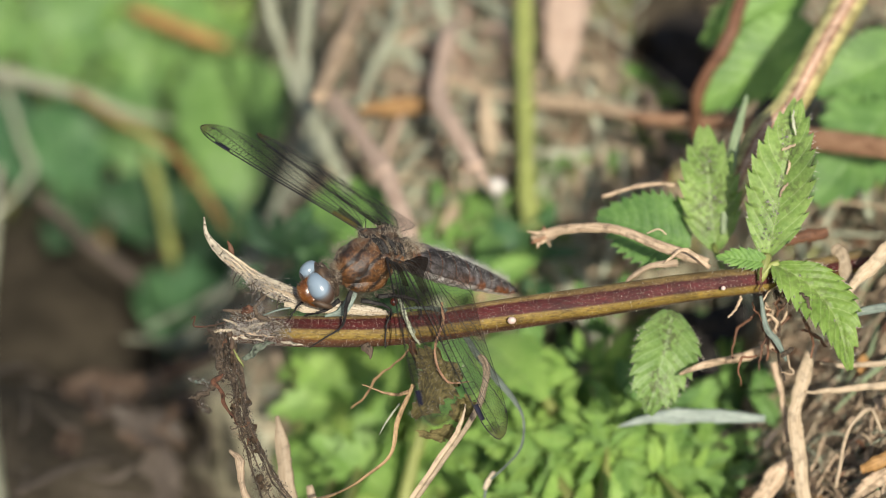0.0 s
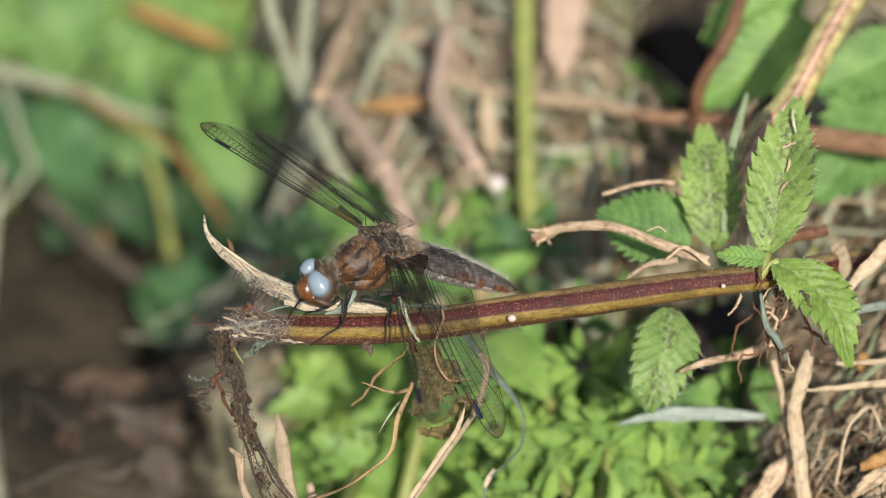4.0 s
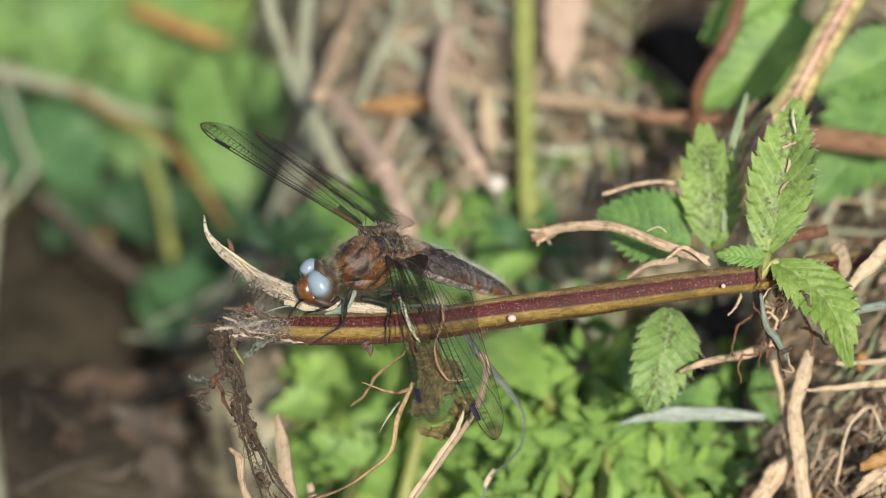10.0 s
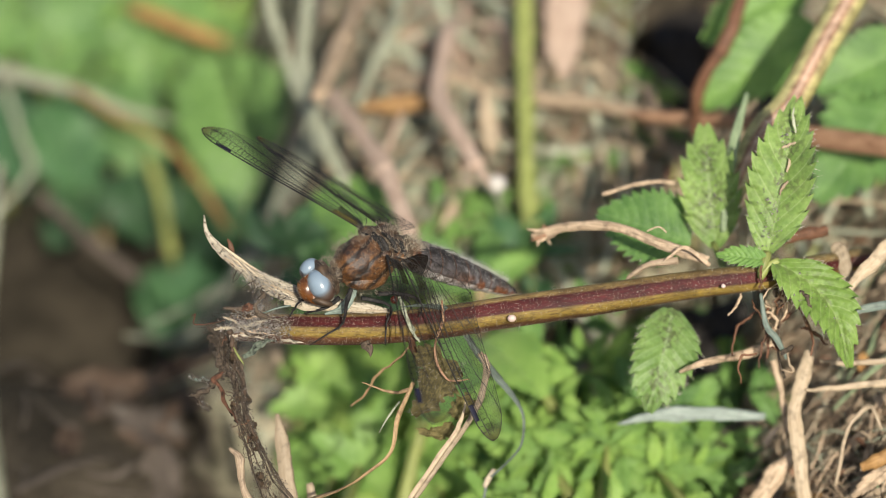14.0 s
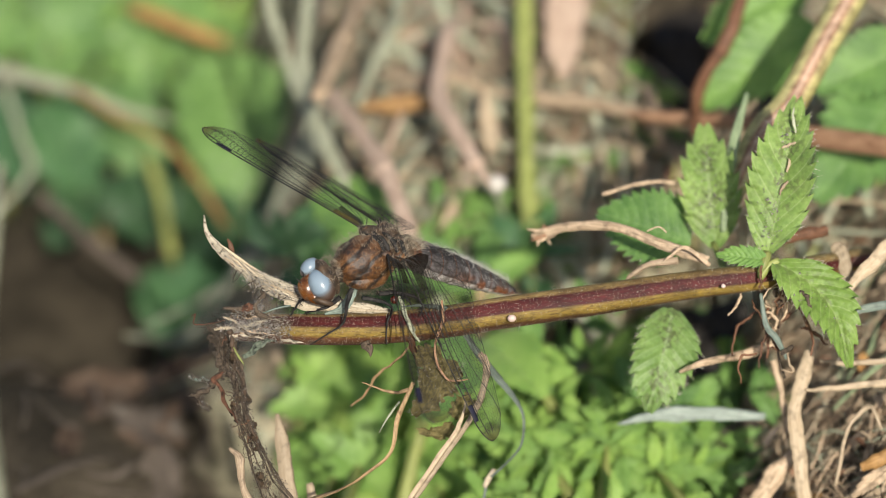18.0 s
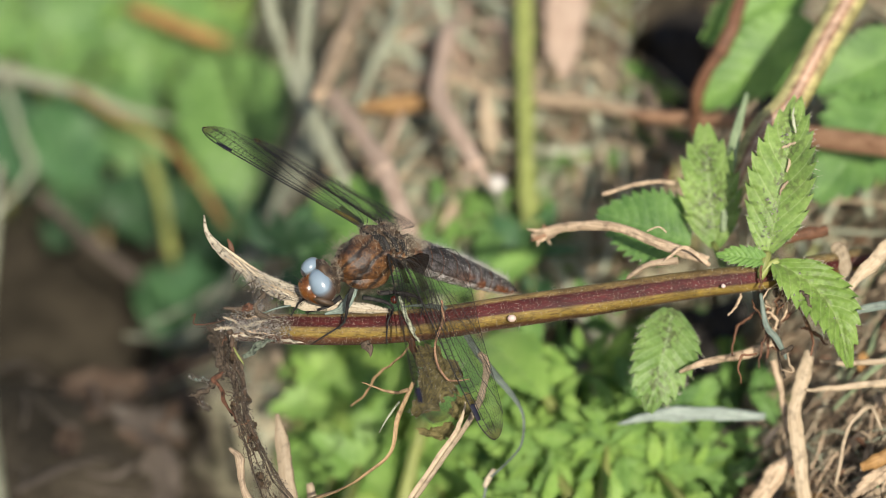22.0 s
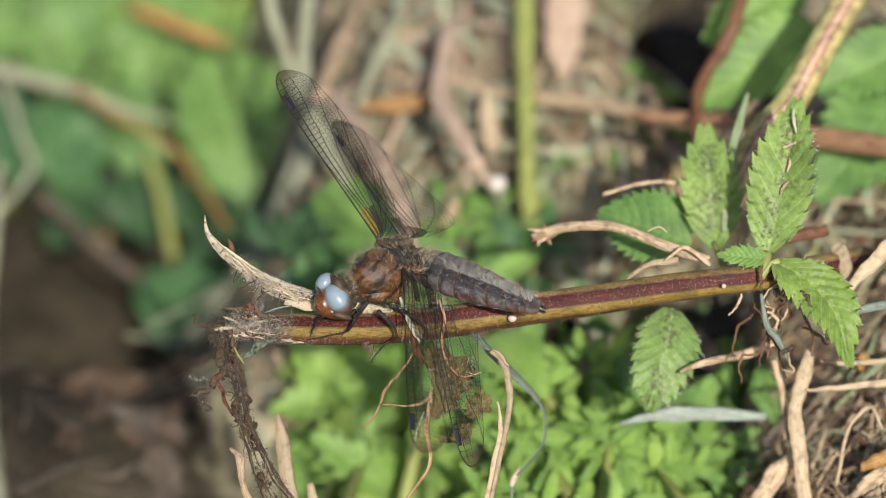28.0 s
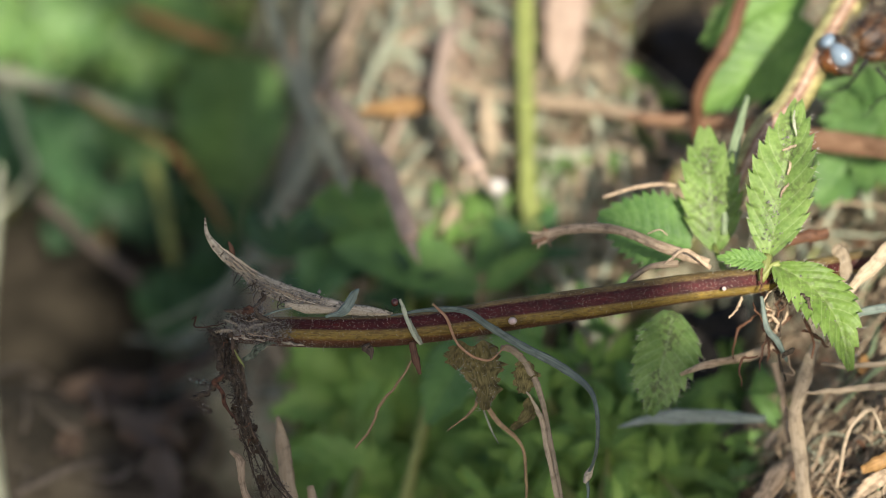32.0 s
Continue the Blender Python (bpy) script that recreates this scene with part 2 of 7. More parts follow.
# darker copy of the nettle leaf, with the shade put into its colour
LEAF_SHADED = leaf_mat("shaded_leaf", (0.02, 0.065, 0.025), (0.06, 0.14, 0.055), (0.12, 0.22, 0.11))
LEAF_YELLOW = leaf_mat("yellowish_leaf", (0.13, 0.24, 0.03), (0.30, 0.45, 0.10), (0.46, 0.55, 0.24), 0.35)
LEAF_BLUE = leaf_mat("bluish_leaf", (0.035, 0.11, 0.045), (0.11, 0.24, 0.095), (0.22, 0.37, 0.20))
LEAF_BRIGHT = leaf_mat("young_leaf", (0.13, 0.28, 0.05), (0.33, 0.51, 0.13), (0.38, 0.55, 0.22), 0.12, 0.5, 0.35)
DEADLEAF = straw_mat("withered_leaf", (0.13, 0.11, 0.042), (0.33, 0.27, 0.115), 0.6, 0.8, 0.5)
GRIT_DARK = earth_mat("damp_grit", (0.012, 0.010, 0.008), (0.17, 0.14, 0.115), 1200, 0.5)
HAIR = plain_mat("stinging_hair", (0.34, 0.31, 0.25), (0.62, 0.58, 0.50), 500, 0.4)
OLIVE, RED = (0.20, 0.142, 0.031), (0.05, 0.0045, 0.0065)
STEM = stem_mat("nettle_stem", [(0.0, (0.10, 0.05, 0.025)), (0.18, (0.11, 0.045, 0.022)), (0.215, OLIVE), (0.295, OLIVE), (0.315, RED), (0.37, (0.078, 0.008, 0.0105)), (0.43, RED),
                                (0.455, (0.21, 0.15, 0.06)), (0.60, (0.25, 0.20, 0.08)), (1.0, (0.10, 0.05, 0.025))], 0.16)
STEM_PALE = stem_mat("ridged_stem", [(0.0, (0.30, 0.30, 0.10)), (0.14, (0.56, 0.52, 0.24)), (0.19, (0.58, 0.50, 0.28)), (0.22, (0.36, 0.20, 0.13)), (0.27, (0.62, 0.46, 0.36)),
                                     (0.32, (0.36, 0.20, 0.13)), (0.35, (0.56, 0.52, 0.27)), (0.42, (0.52, 0.50, 0.22)), (1.0, (0.30, 0.30, 0.10))], 0.1)
WHITE = plain_mat("white_shell", (0.45, 0.42, 0.38), (0.66, 0.62, 0.57), 300, 0.5)
GALL = plain_mat("pale_gall", (0.5, 0.36, 0.32), (0.7, 0.58, 0.52), 900, 0.3)
SEED = plain_mat("dark_seed", (0.05, 0.012, 0.008), (0.09, 0.02, 0.012), 900, 0.25, 0.2, 0.3)


# ---- shaping ----
class Geo:
    """Vertices, faces and texture places of one mesh, in metres."""

    def __init__(self):
        self.v, self.f, self.uv, self.n = [], [], [], 0

    def add(self, v, f, uv):
        self.v.append(np.asarray(v, float))
        self.uv.append(np.asarray(uv, float))
        self.f.extend(tuple(i + self.n for i in q) for q in f)
        self.n += len(v)
        return self


def spline(points, n):
    p = np.asarray(points, float)
    if len(p) == 2:
        return p[0] + (p[1] - p[0]) * np.linspace(0, 1, n)[:, None]
    q = np.vstack([2 * p[0] - p[1], p, 2 * p[-1] - p[-2]])
    t = np.linspace(0, len(p) - 1 - 1e-9, n)
    i = t.astype(int)
    f = (t - i)[:, None]
    a, b, c, d = q[i], q[i + 1], q[i + 2], q[i + 3]
    return 0.5 * (2 * b + (c - a) * f + (2 * a - 5 * b + 4 * c - d) * f ** 2 + (3 * b - a - 3 * c + d) * f ** 3)


def sweep(geo, points, rx, ry=None, sides=8, n=24, facing=(0, 0, 1), lobes=0.0, wobble=0.0, twist=0.0, curl=0.0, seed=0, local=False):
    """A drawn-out body along points: rx half its width, ry half its thickness (mm), its broad side towards facing."""
    r = np.random.RandomState(seed)
    c = spline(points, n)
    if wobble:
        k = np.linspace(0, 1, n)[:, None]
        for o in (2, 5, 11):
            c = c + wobble / o ** 0.6 * np.sin(k * o * 3.1 + r.rand(1, 3) * 6.28) * r.uniform(0.4, 1, (1, 3))
    tan = np.gradient(c, axis=0)
    tan /= np.linalg.norm(tan, axis=1)[:, None] + 1e-12
    up = np.asarray(facing, float)[None] - (tan @ np.asarray(facing, float))[:, None] * tan
    up /= np.linalg.norm(up, axis=1)[:, None] + 1e-9
    side = np.cross(tan, up)
    k = np.linspace(0, 1, n)
    rx = np.interp(k, np.linspace(0, 1, len(np.atleast_1d(rx))), np.atleast_1d(rx))
    ry = rx if ry is None else np.interp(k, np.linspace(0, 1, len(np.atleast_1d(ry))), np.atleast_1d(ry))
    if wobble:
        rx = rx * (1 + 0.07 * np.sin(k * 9 + seed) + 0.06 * np.sin(k * 17 + 2 * seed) + 0.04 * r.normal(0, 1, n))
    a = np.linspace(0, 2 * np.pi, sides + 1)
    turn = (twist * k)[:, None]
    lob = 1 + lobes * np.cos(4 * a)[None]
    ca, sa = np.cos(a)[None] * lob * rx[:, None], np.sin(a)[None] * lob * ry[:, None]
    sa = sa + curl * (ca ** 2) / (rx[:, None] + 1e-6)
    x, y = ca * np.cos(turn) - sa * np.sin(turn), ca * np.sin(turn) + sa * np.cos(turn)
    v = c[:, None] + x[..., None] * side[:, None] + y[..., None] * up[:, None]
    v = v.reshape(-1, 3) * 0.001
    if not local:
        v = ORIGIN + v @ TURN.T
    length = np.concatenate([[0], np.cumsum(np.linalg.norm(np.diff(c, axis=0), axis=1))]) / 10
    uv = np.stack([np.tile(a / (2 * np.pi), n), np.repeat(length, sides + 1)], 1)
    m = sides + 1
    f = [(i * m + j, i * m + j + 1, (i + 1) * m + j + 1, (i + 1) * m + j) for i in range(n - 1) for j in range(sides)]
    f += [tuple(range(sides - 1, -1, -1)), tuple((n - 1) * m + j for j in range(sides))]
    return geo.add(v, f, uv)


def ball(geo, centre, radii, turn=None, rings=12, segs=18, lump=0.0, seed=0, local=True, rough=0.0):
    r = np.random.RandomState(seed)
    th, ph = np.linspace(0, np.pi, rings + 1), np.linspace(0, 2 * np.pi, segs + 1)
    T, Q_ = np.meshgrid(th, ph, indexing="ij")
    d = np.stack([np.cos(T), np.sin(T) * np.cos(Q_), np.sin(T) * np.sin(Q_)], -1).reshape(-1, 3)
    v = d * np.asarray(radii, float)
    if lump:
        w = r.uniform(2, 5, (4, 3))
        v = v * (1 + lump * sum(np.sin(d @ a * 1.7 + i) for i, a in enumerate(w))[:, None] / 2)
    if rough:
        fine = sum(np.sin(d @ a * 4.3 + 2 * i) for i, a in enumerate(r.normal(0, 2.2, (7, 3))))
        v = v * (1 + rough * fine[:, None] / 3)
    if turn is not None:
        v = v @ np.array(turn).T
    v = (v + np.asarray(centre, float)) * 0.001
    if not local:
        v = ORIGIN + v @ TURN.T
    uv = np.stack([Q_.ravel() / 6.2832, T.ravel() / 3.1416], 1)
    m = segs + 1
    f = [(i * m + j, (i + 1) * m + j, (i + 1) * m + j + 1, i * m + j + 1) for i in range(rings) for j in range(segs)]
    return geo.add(v, f, uv)


def leaf(geo, base, tip, width, facing=(0, 0, 1), teeth=11, bend=0.25, fold=0.25, jag=0.2, quilt=0.35, roll=0.0, wave=0.0, seed=0, heart=0.5, arc=0.0, local=False):
    """A toothed nettle leaf from base to tip (mm), its upper side towards facing."""
    base, tip = np.array(base, float), np.array(tip, float)
    L = np.linalg.norm(tip - base)
    y = (tip - base) / L
    z = np.array(facing, float)
    z -= (z @ y) * y
    z /= np.linalg.norm(z)
    x = np.cross(y, z)
    r = np.random.RandomState(seed)
    ns, na = teeth * 6 + 1, 15
    t = np.linspace(0, 1, ns)
    half = np.power(t + 0.015, heart) * np.power(1 - t + 0.002, 0.8)
    half = half / half.max() * width / 2
    ph = (t * teeth) % 1
    u = np.linspace(-1, 1, na)
    T, U = np.meshgrid(t, u, indexing="ij")
    edge = np.abs(U) ** 3
    tooth = 1 - jag * (1 - ph)[:, None] * edge
    X = U * half[:, None] * tooth + arc * L * np.sin(np.pi * T)
    Y = T * L + edge * (ph[:, None] - 0.4) * L / teeth * 0.55 + np.abs(U) * L * 0.04
    s = (T - 0.22 * np.abs(U)) * 9
    Z = quilt * np.sqrt(np.abs(np.sin(np.pi * s))) * (1 - edge) * np.minimum(1, half[:, None] / width * 3)
    XC = U * half[:, None]
    Z += fold * np.abs(XC) - quilt * 0.9 * np.exp(-(XC / (width * 0.035)) ** 2)
    Z += wave * np.sin(T * 9 + r.rand() * 6) * np.abs(U) * width * 0.12 + roll * XC * (T - 0.3)
    R = L / (2 * bend) if abs(bend) > 1e-3 else None
    if R:
        Yc = Y / L
        a = (Yc - 0.5) * 2 * bend
        S = np.sin(bend)
        yy = (np.sin(a) + S) / (2 * S) * L - Z * np.sin(a)
        zz = (np.cos(a) - np.cos(bend)) / (2 * S) * L + Z * np.cos(a)
    else:
        yy, zz = Y, Z
    v = base + X[..., None] * x + yy[..., None] * y + zz[..., None] * z
    v = v.reshape(-1, 3) * 0.001
    if not local:
        v = ORIGIN + v @ TURN.T
    uv = np.stack([(U * 0.5 + 0.5).ravel(), T.ravel()], 1)
    f = [(i * na + j, i * na + j + 1, (i + 1) * na + j + 1, (i + 1) * na + j) for i in range(ns - 1) for j in range(na - 1)]
    return geo.add(v, f, uv)


def bristles(geo, points, radius, count, length, thick=0.05, facing=(0, 0, 1), seed=0, lean=0.5, local=False, arc=(0, 6.283)):
    """Short stiff hairs standing off a line."""
    r = np.random.RandomState(seed)
    c = spline(points, 200)
    tan = np.gradient(c, axis=0)
    tan /= np.linalg.norm(tan, axis=1)[:, None]
    rad = np.interp(np.linspace(0, 1, 200), np.linspace(0, 1, len(np.atleast_1d(radius))), np.atleast_1d(radius))
    for _ in range(count):
        i = r.randint(200)
        up = np.array(facing, float) - (tan[i] @ np.array(facing, float)) * tan[i]
        up /= np.linalg.norm(up)
        a = r.uniform(*arc)
        d = np.cos(a) * np.cross(tan[i], up) + np.sin(a) * up
        b = c[i] + d * rad[i] * 0.95
        e = b + (d + r.normal(0, lean, 3) * 0.6) * length * r.uniform(0.4, 1.3)
        spike(geo, b, e, thick, local)
    return geo


def spike(geo, b, e, thick, local=False):
    d = np.asarray(e) - np.asarray(b)
    s = np.cross(d, (0.3, 0.5, 0.8))
    s /= np.linalg.norm(s) + 1e-9
    w = np.cross(d, s)
    w /= np.linalg.norm(w) + 1e-9
    v = np.array([b + s * thick, b - s * thick * 0.5 + w * thick * 0.87, b - s * thick * 0.5 - w * thick * 0.87, e]) * 0.001
    if not local:
        v = ORIGIN + v @ TURN.T
    geo.add(v, [(0, 1, 3), (1, 2, 3), (2, 0, 3)], np.zeros((4, 2)))


def grains(geo, points, count, spread_mm, size, seed=0, local=False):
    """Crumbs of soil caught along a line."""
    r = np.random.RandomState(seed)
    c = spline(points, 100)
    oct_ = np.array([(1, 0, 0), (-1, 0, 0), (0, 1, 0), (0, -1, 0), (0, 0, 1), (0, 0, -1)], float)
    tri = [(0, 2, 4), (2, 1, 4), (1, 3, 4), (3, 0, 4), (2, 0, 5), (1, 2, 5), (3, 1, 5), (0, 3, 5)]
    for _ in range(count):
        p = c[r.randint(100)] + r.normal(0, spread_mm, 3)
        v = (p + oct_ * r.uniform(0.3, 1.2, (6, 1)) * size * math.exp(r.normal(-0.25, 0.6))) * 0.001
        if not local:
            v = ORIGIN + v @ TURN.T
        geo.add(v, tri, np.zeros((6, 2)))
    return geo


BASES = {}


def mesh_of(name, geo, material, base):
    me = bpy.data.meshes.new(name)
    v, uv = np.concatenate(geo.v) - base, np.concatenate(geo.uv)
    me.from_pydata(v.tolist(), [], geo.f)
    layer = me.uv_layers.new(name="UVMap")
    idx = np.empty(len(me.loops), int)
    me.loops.foreach_get("vertex_index", idx)
    layer.data.foreach_set("uv", uv[idx].ravel())
    me.polygons.foreach_set("use_smooth", np.ones(len(me.polygons), bool))
    me.materials.append(material)
    me.update()
    return me


def thing(name, base, label, category, group="", kind=""):
    """An Empty at base (working frame, mm) to carry parts whose places are given in the working frame."""
    ob = new(name)
    ob.empty_display_size = 0.005
    b = at(base)
    ob.location = b
    BASES[ob.name] = b
    return tagged(ob, label, category, group, kind)


def part(name, geo, material, parent, label="", kind=""):
    base = BASES.get(parent.name, np.zeros(3))
    ob = new(name, mesh_of(name, geo, material, base))
    ob.parent = parent
    BASES[ob.name] = base
    return tagged(ob, label, kind=kind)


def solo(name, geo, material, label, category, group="", kind=""):
    """A thing of one mesh, with its origin at its lowest vertex."""
    v = np.concatenate(geo.v)
    b = v[v[:, 2].argmin()]
    ob = new(name, mesh_of(name, geo, material, b))
    ob.location = b
    return tagged(ob, label, category, group, kind)


# ---- ground ----
def ground_height(x, y):
    """Metres; a low heap of old litter rises to one side, the rest is uneven."""
    h = 0.004 * noise.noise((x * 30, y * 30, 0)) + 0.002 * noise.noise((x * 110, y * 110, 3))
    h *= 1 / (1 + (math.hypot(x, y) / 2) ** 2)
    heap = math.exp(-(((x - 0.125) / 0.055) ** 2 + ((y + 0.005) / 0.10) ** 2))
    hollow = math.exp(-(((x + 0.07) / 0.06) ** 2 + ((y - 0.0) / 0.07) ** 2))
    gap = math.exp(-(((x - 0.059) / 0.012) ** 8 + ((y - 0.158) / 0.030) ** 8))
    pit = math.exp(-(((x - 0.051) / 0.012) ** 6 + ((y - 0.062) / 0.026) ** 6))
    basin = math.exp(-(((x + 0.112) / 0.077) ** 6 + ((y - 0.25) / 0.15) ** 4))
    dip = math.exp(-(((x + 0.005) / 0.045) ** 2 + ((y - 0.045) / 0.035) ** 2))
    return h + 0.054 * heap - 0.03 * hollow - 0.20 * gap - 0.11 * pit - 0.125 * basin - 0.055 * dip


def build_ground():
    g = Geo()
    s = np.concatenate([-np.geomspace(400, 0.22, 26), np.linspace(-0.2, 0.3, 90), np.geomspace(0.33, 400, 26)])
    n = len(s)
    v = [(x, y, ground_height(x, y)) for y in s for x in s]
    f = [(i * n + j, i * n + j + 1, (i + 1) * n + j + 1, (i + 1) * n + j) for i in range(n - 1) for j in range(n - 1)]
    g.add(v, f, np.array(v)[:, :2])
    ob = new("ground", mesh_of("ground", g, SOIL, np.zeros(3)))
    tagged(ob, "dark crumbly soil under old plant litter", "ground", kind="structure")


build_ground()


def on_ground(x, y, lift=0.0):
    """Working-frame place of a spot of the ground given in world mm."""
    p = np.array((x, y, ground_height(x * 0.001, y * 0.001) * 1000 + lift)) * 0.001
    return TURN.T @ (p - ORIGIN) * 1000


def ground_litter(name, material, count, box, size, wide, lift, seed, label):
    """Many loose dry blades lying crosswise on the ground: box in world mm."""
    r = np.random.RandomState(seed)
    g = Geo()
    for i in range(count):
        x, y = r.uniform(box[0], box[1]), r.uniform(box[2], box[3])
        a, ln = r.normal(1.75, 0.75), size * r.uniform(0.4, 1.3)
        if math.hypot((x - 59) / (8 + 0.3 * size), (y - 167) / (32 + 0.3 * size)) < 1:
            continue
        d = np.array((math.cos(a), math.sin(a)))
        up = r.uniform(0, lift)
        k = r.normal(0, 0.12, 2) * ln
        pts = [on_ground(*(np.array((x, y)) - d * ln / 2), up + r.uniform(0, 3)), on_ground(*(np.array((x, y)) + k), up + 1 + r.uniform(0, 4)),
               on_ground(*(np.array((x, y)) + d * ln / 2), up + r.uniform(-2, 5))]
        w = wide * r.uniform(0.4, 1.5)
        sweep(g, pts, [w * 0.6, w, w * 0.8, w * 0.3], w * 0.22, 6, 9, facing=(r.normal(0, 0.4), 0.77, 0.64), wobble=0.35, twist=r.normal(0, 1.2), seed=seed * 1000 + i)
    return solo(name, g, material, label, "litter", kind="stuff")


ground_litter("hay_litter", HAY, 900, (-36, 140, 58, 280), 44, 0.62, 8, 1, "tangled dry tan hay lying on the soil")
ground_litter("grey_hay_litter", GREYHAY, 1500, (-36, 140, 58, 280), 52, 0.66, 11, 2, "weathered grey-green hay mixed into the litter")
ground_litter("rust_litter", RUST, 150, (-36, 140, 58, 280), 24, 1.3, 5, 3, "short rust-brown stalk fragments in the litter")
ground_litter("pale_litter", PALE, 900, (-36, 140, 58, 280), 40, 0.66, 15, 4, "pale straw pieces on top of the litter")


ground_litter("stalk_litter", PINK, 70, (-8, 140, 84, 280), 60, 1.3, 15, 21, "pinkish-tan broken stalks lying over the hay")
ground_litter("stalk_litter", GREYHAY, 260, (-8, 140, 84, 280), 60, 1.1, 18, 22, "grey-green flat dry blades lying over the hay")
ground_litter("stalk_litter", HAY, 80, (-8, 140, 84, 280), 50, 1.3, 16, 23, "tan broken stalks lying over the hay")
ground_litter("stalk_litter", PALE, 80, (-8, 140, 84, 280), 50, 0.9, 20, 25, "pale broken straws lying over the hay")
ground_litter("fine_straw", PALE, 420, (-30, 120, 70, 270), 30, 0.42, 18, 26, "fine pale straws strewn over the hay")
ground_litter("fine_straw", RUST, 160, (-30, 120, 70, 270), 16, 0.8, 17, 27, "short rust-brown scraps strewn over the hay")
ground_litter("blade_litter", GREYHAY, 130, (-60, 16, 120, 290), 52, 1.25, 20, 28, "pale grey-green flat grass blades lying over the hay")
ground_litter("stalk_litter", PINK, 40, (-56, 20, 130, 280), 46, 1.4, 20, 29, "pale pinkish stalk pieces strewn over the hay")
ground_litter("moss_litter", GREENSTEM, 260, (-36, 120, 58, 230), 12, 0.7, 12, 24, "short yellow-green blades growing through the hay")


def dead_leaves():
    """Broad brown dead leaves lying in the hollow."""
    r = np.random.RandomState(8)
    for i in range(46):
        x, y = r.uniform(-125, -22), r.uniform(-25, 110)
        a, ln = r.uniform(0, 6.283), r.uniform(9, 22)
        d = np.array((math.cos(a), math.sin(a))) * ln / 2
        g = leaf(Geo(), on_ground(x - d[0], y - d[1], r.uniform(1, 4)), on_ground(x + d[0], y + d[1], r.uniform(1, 7)), ln * r.uniform(0.3, 0.6), facing=(r.normal(0, 0.3), 0.6, 0.8),
                 teeth=6, bend=r.uniform(-0.4, 0.5), fold=r.uniform(0, 0.4), jag=0.1, quilt=0.3, wave=1.0, seed=i)
        solo("dead_leaf", g, (BROWN, DULL, BROWN, BROWN)[i % 4], "curled brown dead leaf on dark soil", "dead leaf", "dead leaves in the hollow")


dead_leaves()


def gap_shade_leaves():
    """Shade of the gaps beside the nettle and under the stem, as near-black leaves."""
    r = np.random.RandomState(18)
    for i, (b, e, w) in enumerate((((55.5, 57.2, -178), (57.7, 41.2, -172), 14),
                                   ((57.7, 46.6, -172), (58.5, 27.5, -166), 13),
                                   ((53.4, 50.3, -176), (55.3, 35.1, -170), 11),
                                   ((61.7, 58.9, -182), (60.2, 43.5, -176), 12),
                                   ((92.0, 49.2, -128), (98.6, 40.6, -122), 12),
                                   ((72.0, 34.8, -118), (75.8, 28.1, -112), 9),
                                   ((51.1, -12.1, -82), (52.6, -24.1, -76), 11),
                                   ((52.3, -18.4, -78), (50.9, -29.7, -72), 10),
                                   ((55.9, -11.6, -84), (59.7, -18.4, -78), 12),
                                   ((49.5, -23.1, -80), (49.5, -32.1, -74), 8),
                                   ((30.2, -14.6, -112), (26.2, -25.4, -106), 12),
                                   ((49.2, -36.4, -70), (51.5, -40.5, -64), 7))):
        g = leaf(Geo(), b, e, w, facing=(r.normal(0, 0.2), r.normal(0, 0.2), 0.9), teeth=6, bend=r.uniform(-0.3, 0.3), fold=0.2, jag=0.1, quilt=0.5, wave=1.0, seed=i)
        solo("dead_leaf", g, GAP_SHADE, "near-black leaf shape painting the shade in a litter gap", "dead leaf", "rotten leaves in the gaps")


gap_shade_leaves()
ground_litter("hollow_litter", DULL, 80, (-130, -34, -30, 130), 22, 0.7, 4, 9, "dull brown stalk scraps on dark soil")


# ---- the cut nettle with the perch ----
NETTLE_LINE = [(-37.2, -13.8, 0), (-26.4, -14.2, 0), (-13.4, -14.1, 0), (-0.4, -13, -1), (11.6, -11.2, -2), (26.8, -9.1, -4), (42.2, -6.8, -7), (57.2, -5, -10), (66.4, -3.6, -14), (78.5, -1.5, -26)]
NETTLE_R = [2.2, 2.6, 2.75, 2.8, 2.85, 2.85, 2.7, 2.5, 2.3, 2.2]


def leaf_with_hair(parent, base, tip, width, material, label="", hairs=0, **shape):
    g = leaf(Geo(), base, tip, width, **shape)
    ob = part("leaf", g, material, parent, label)
    if hairs:
        r = np.random.RandomState(hairs)
        v = (np.concatenate(g.v) - ORIGIN) @ TURN * 1000
        na = 15
        rows = len(v) // na
        h = Geo()
        for _ in range(hairs):
            i = r.randint(2, rows - 2)
            side = r.choice((0, na - 1))
            p = v[i * na + side]
            q = p - v[i * na + na // 2]
            q = q / (np.linalg.norm(q) + 1e-6)
            spike(h, p, p + (q + r.normal(0, 0.35, 3)) * r.uniform(0.4, 1.1), 0.045)
        part("edge_hairs", h, HAIR, ob, "fine pale stinging hairs", kind="stuff")
    return ob


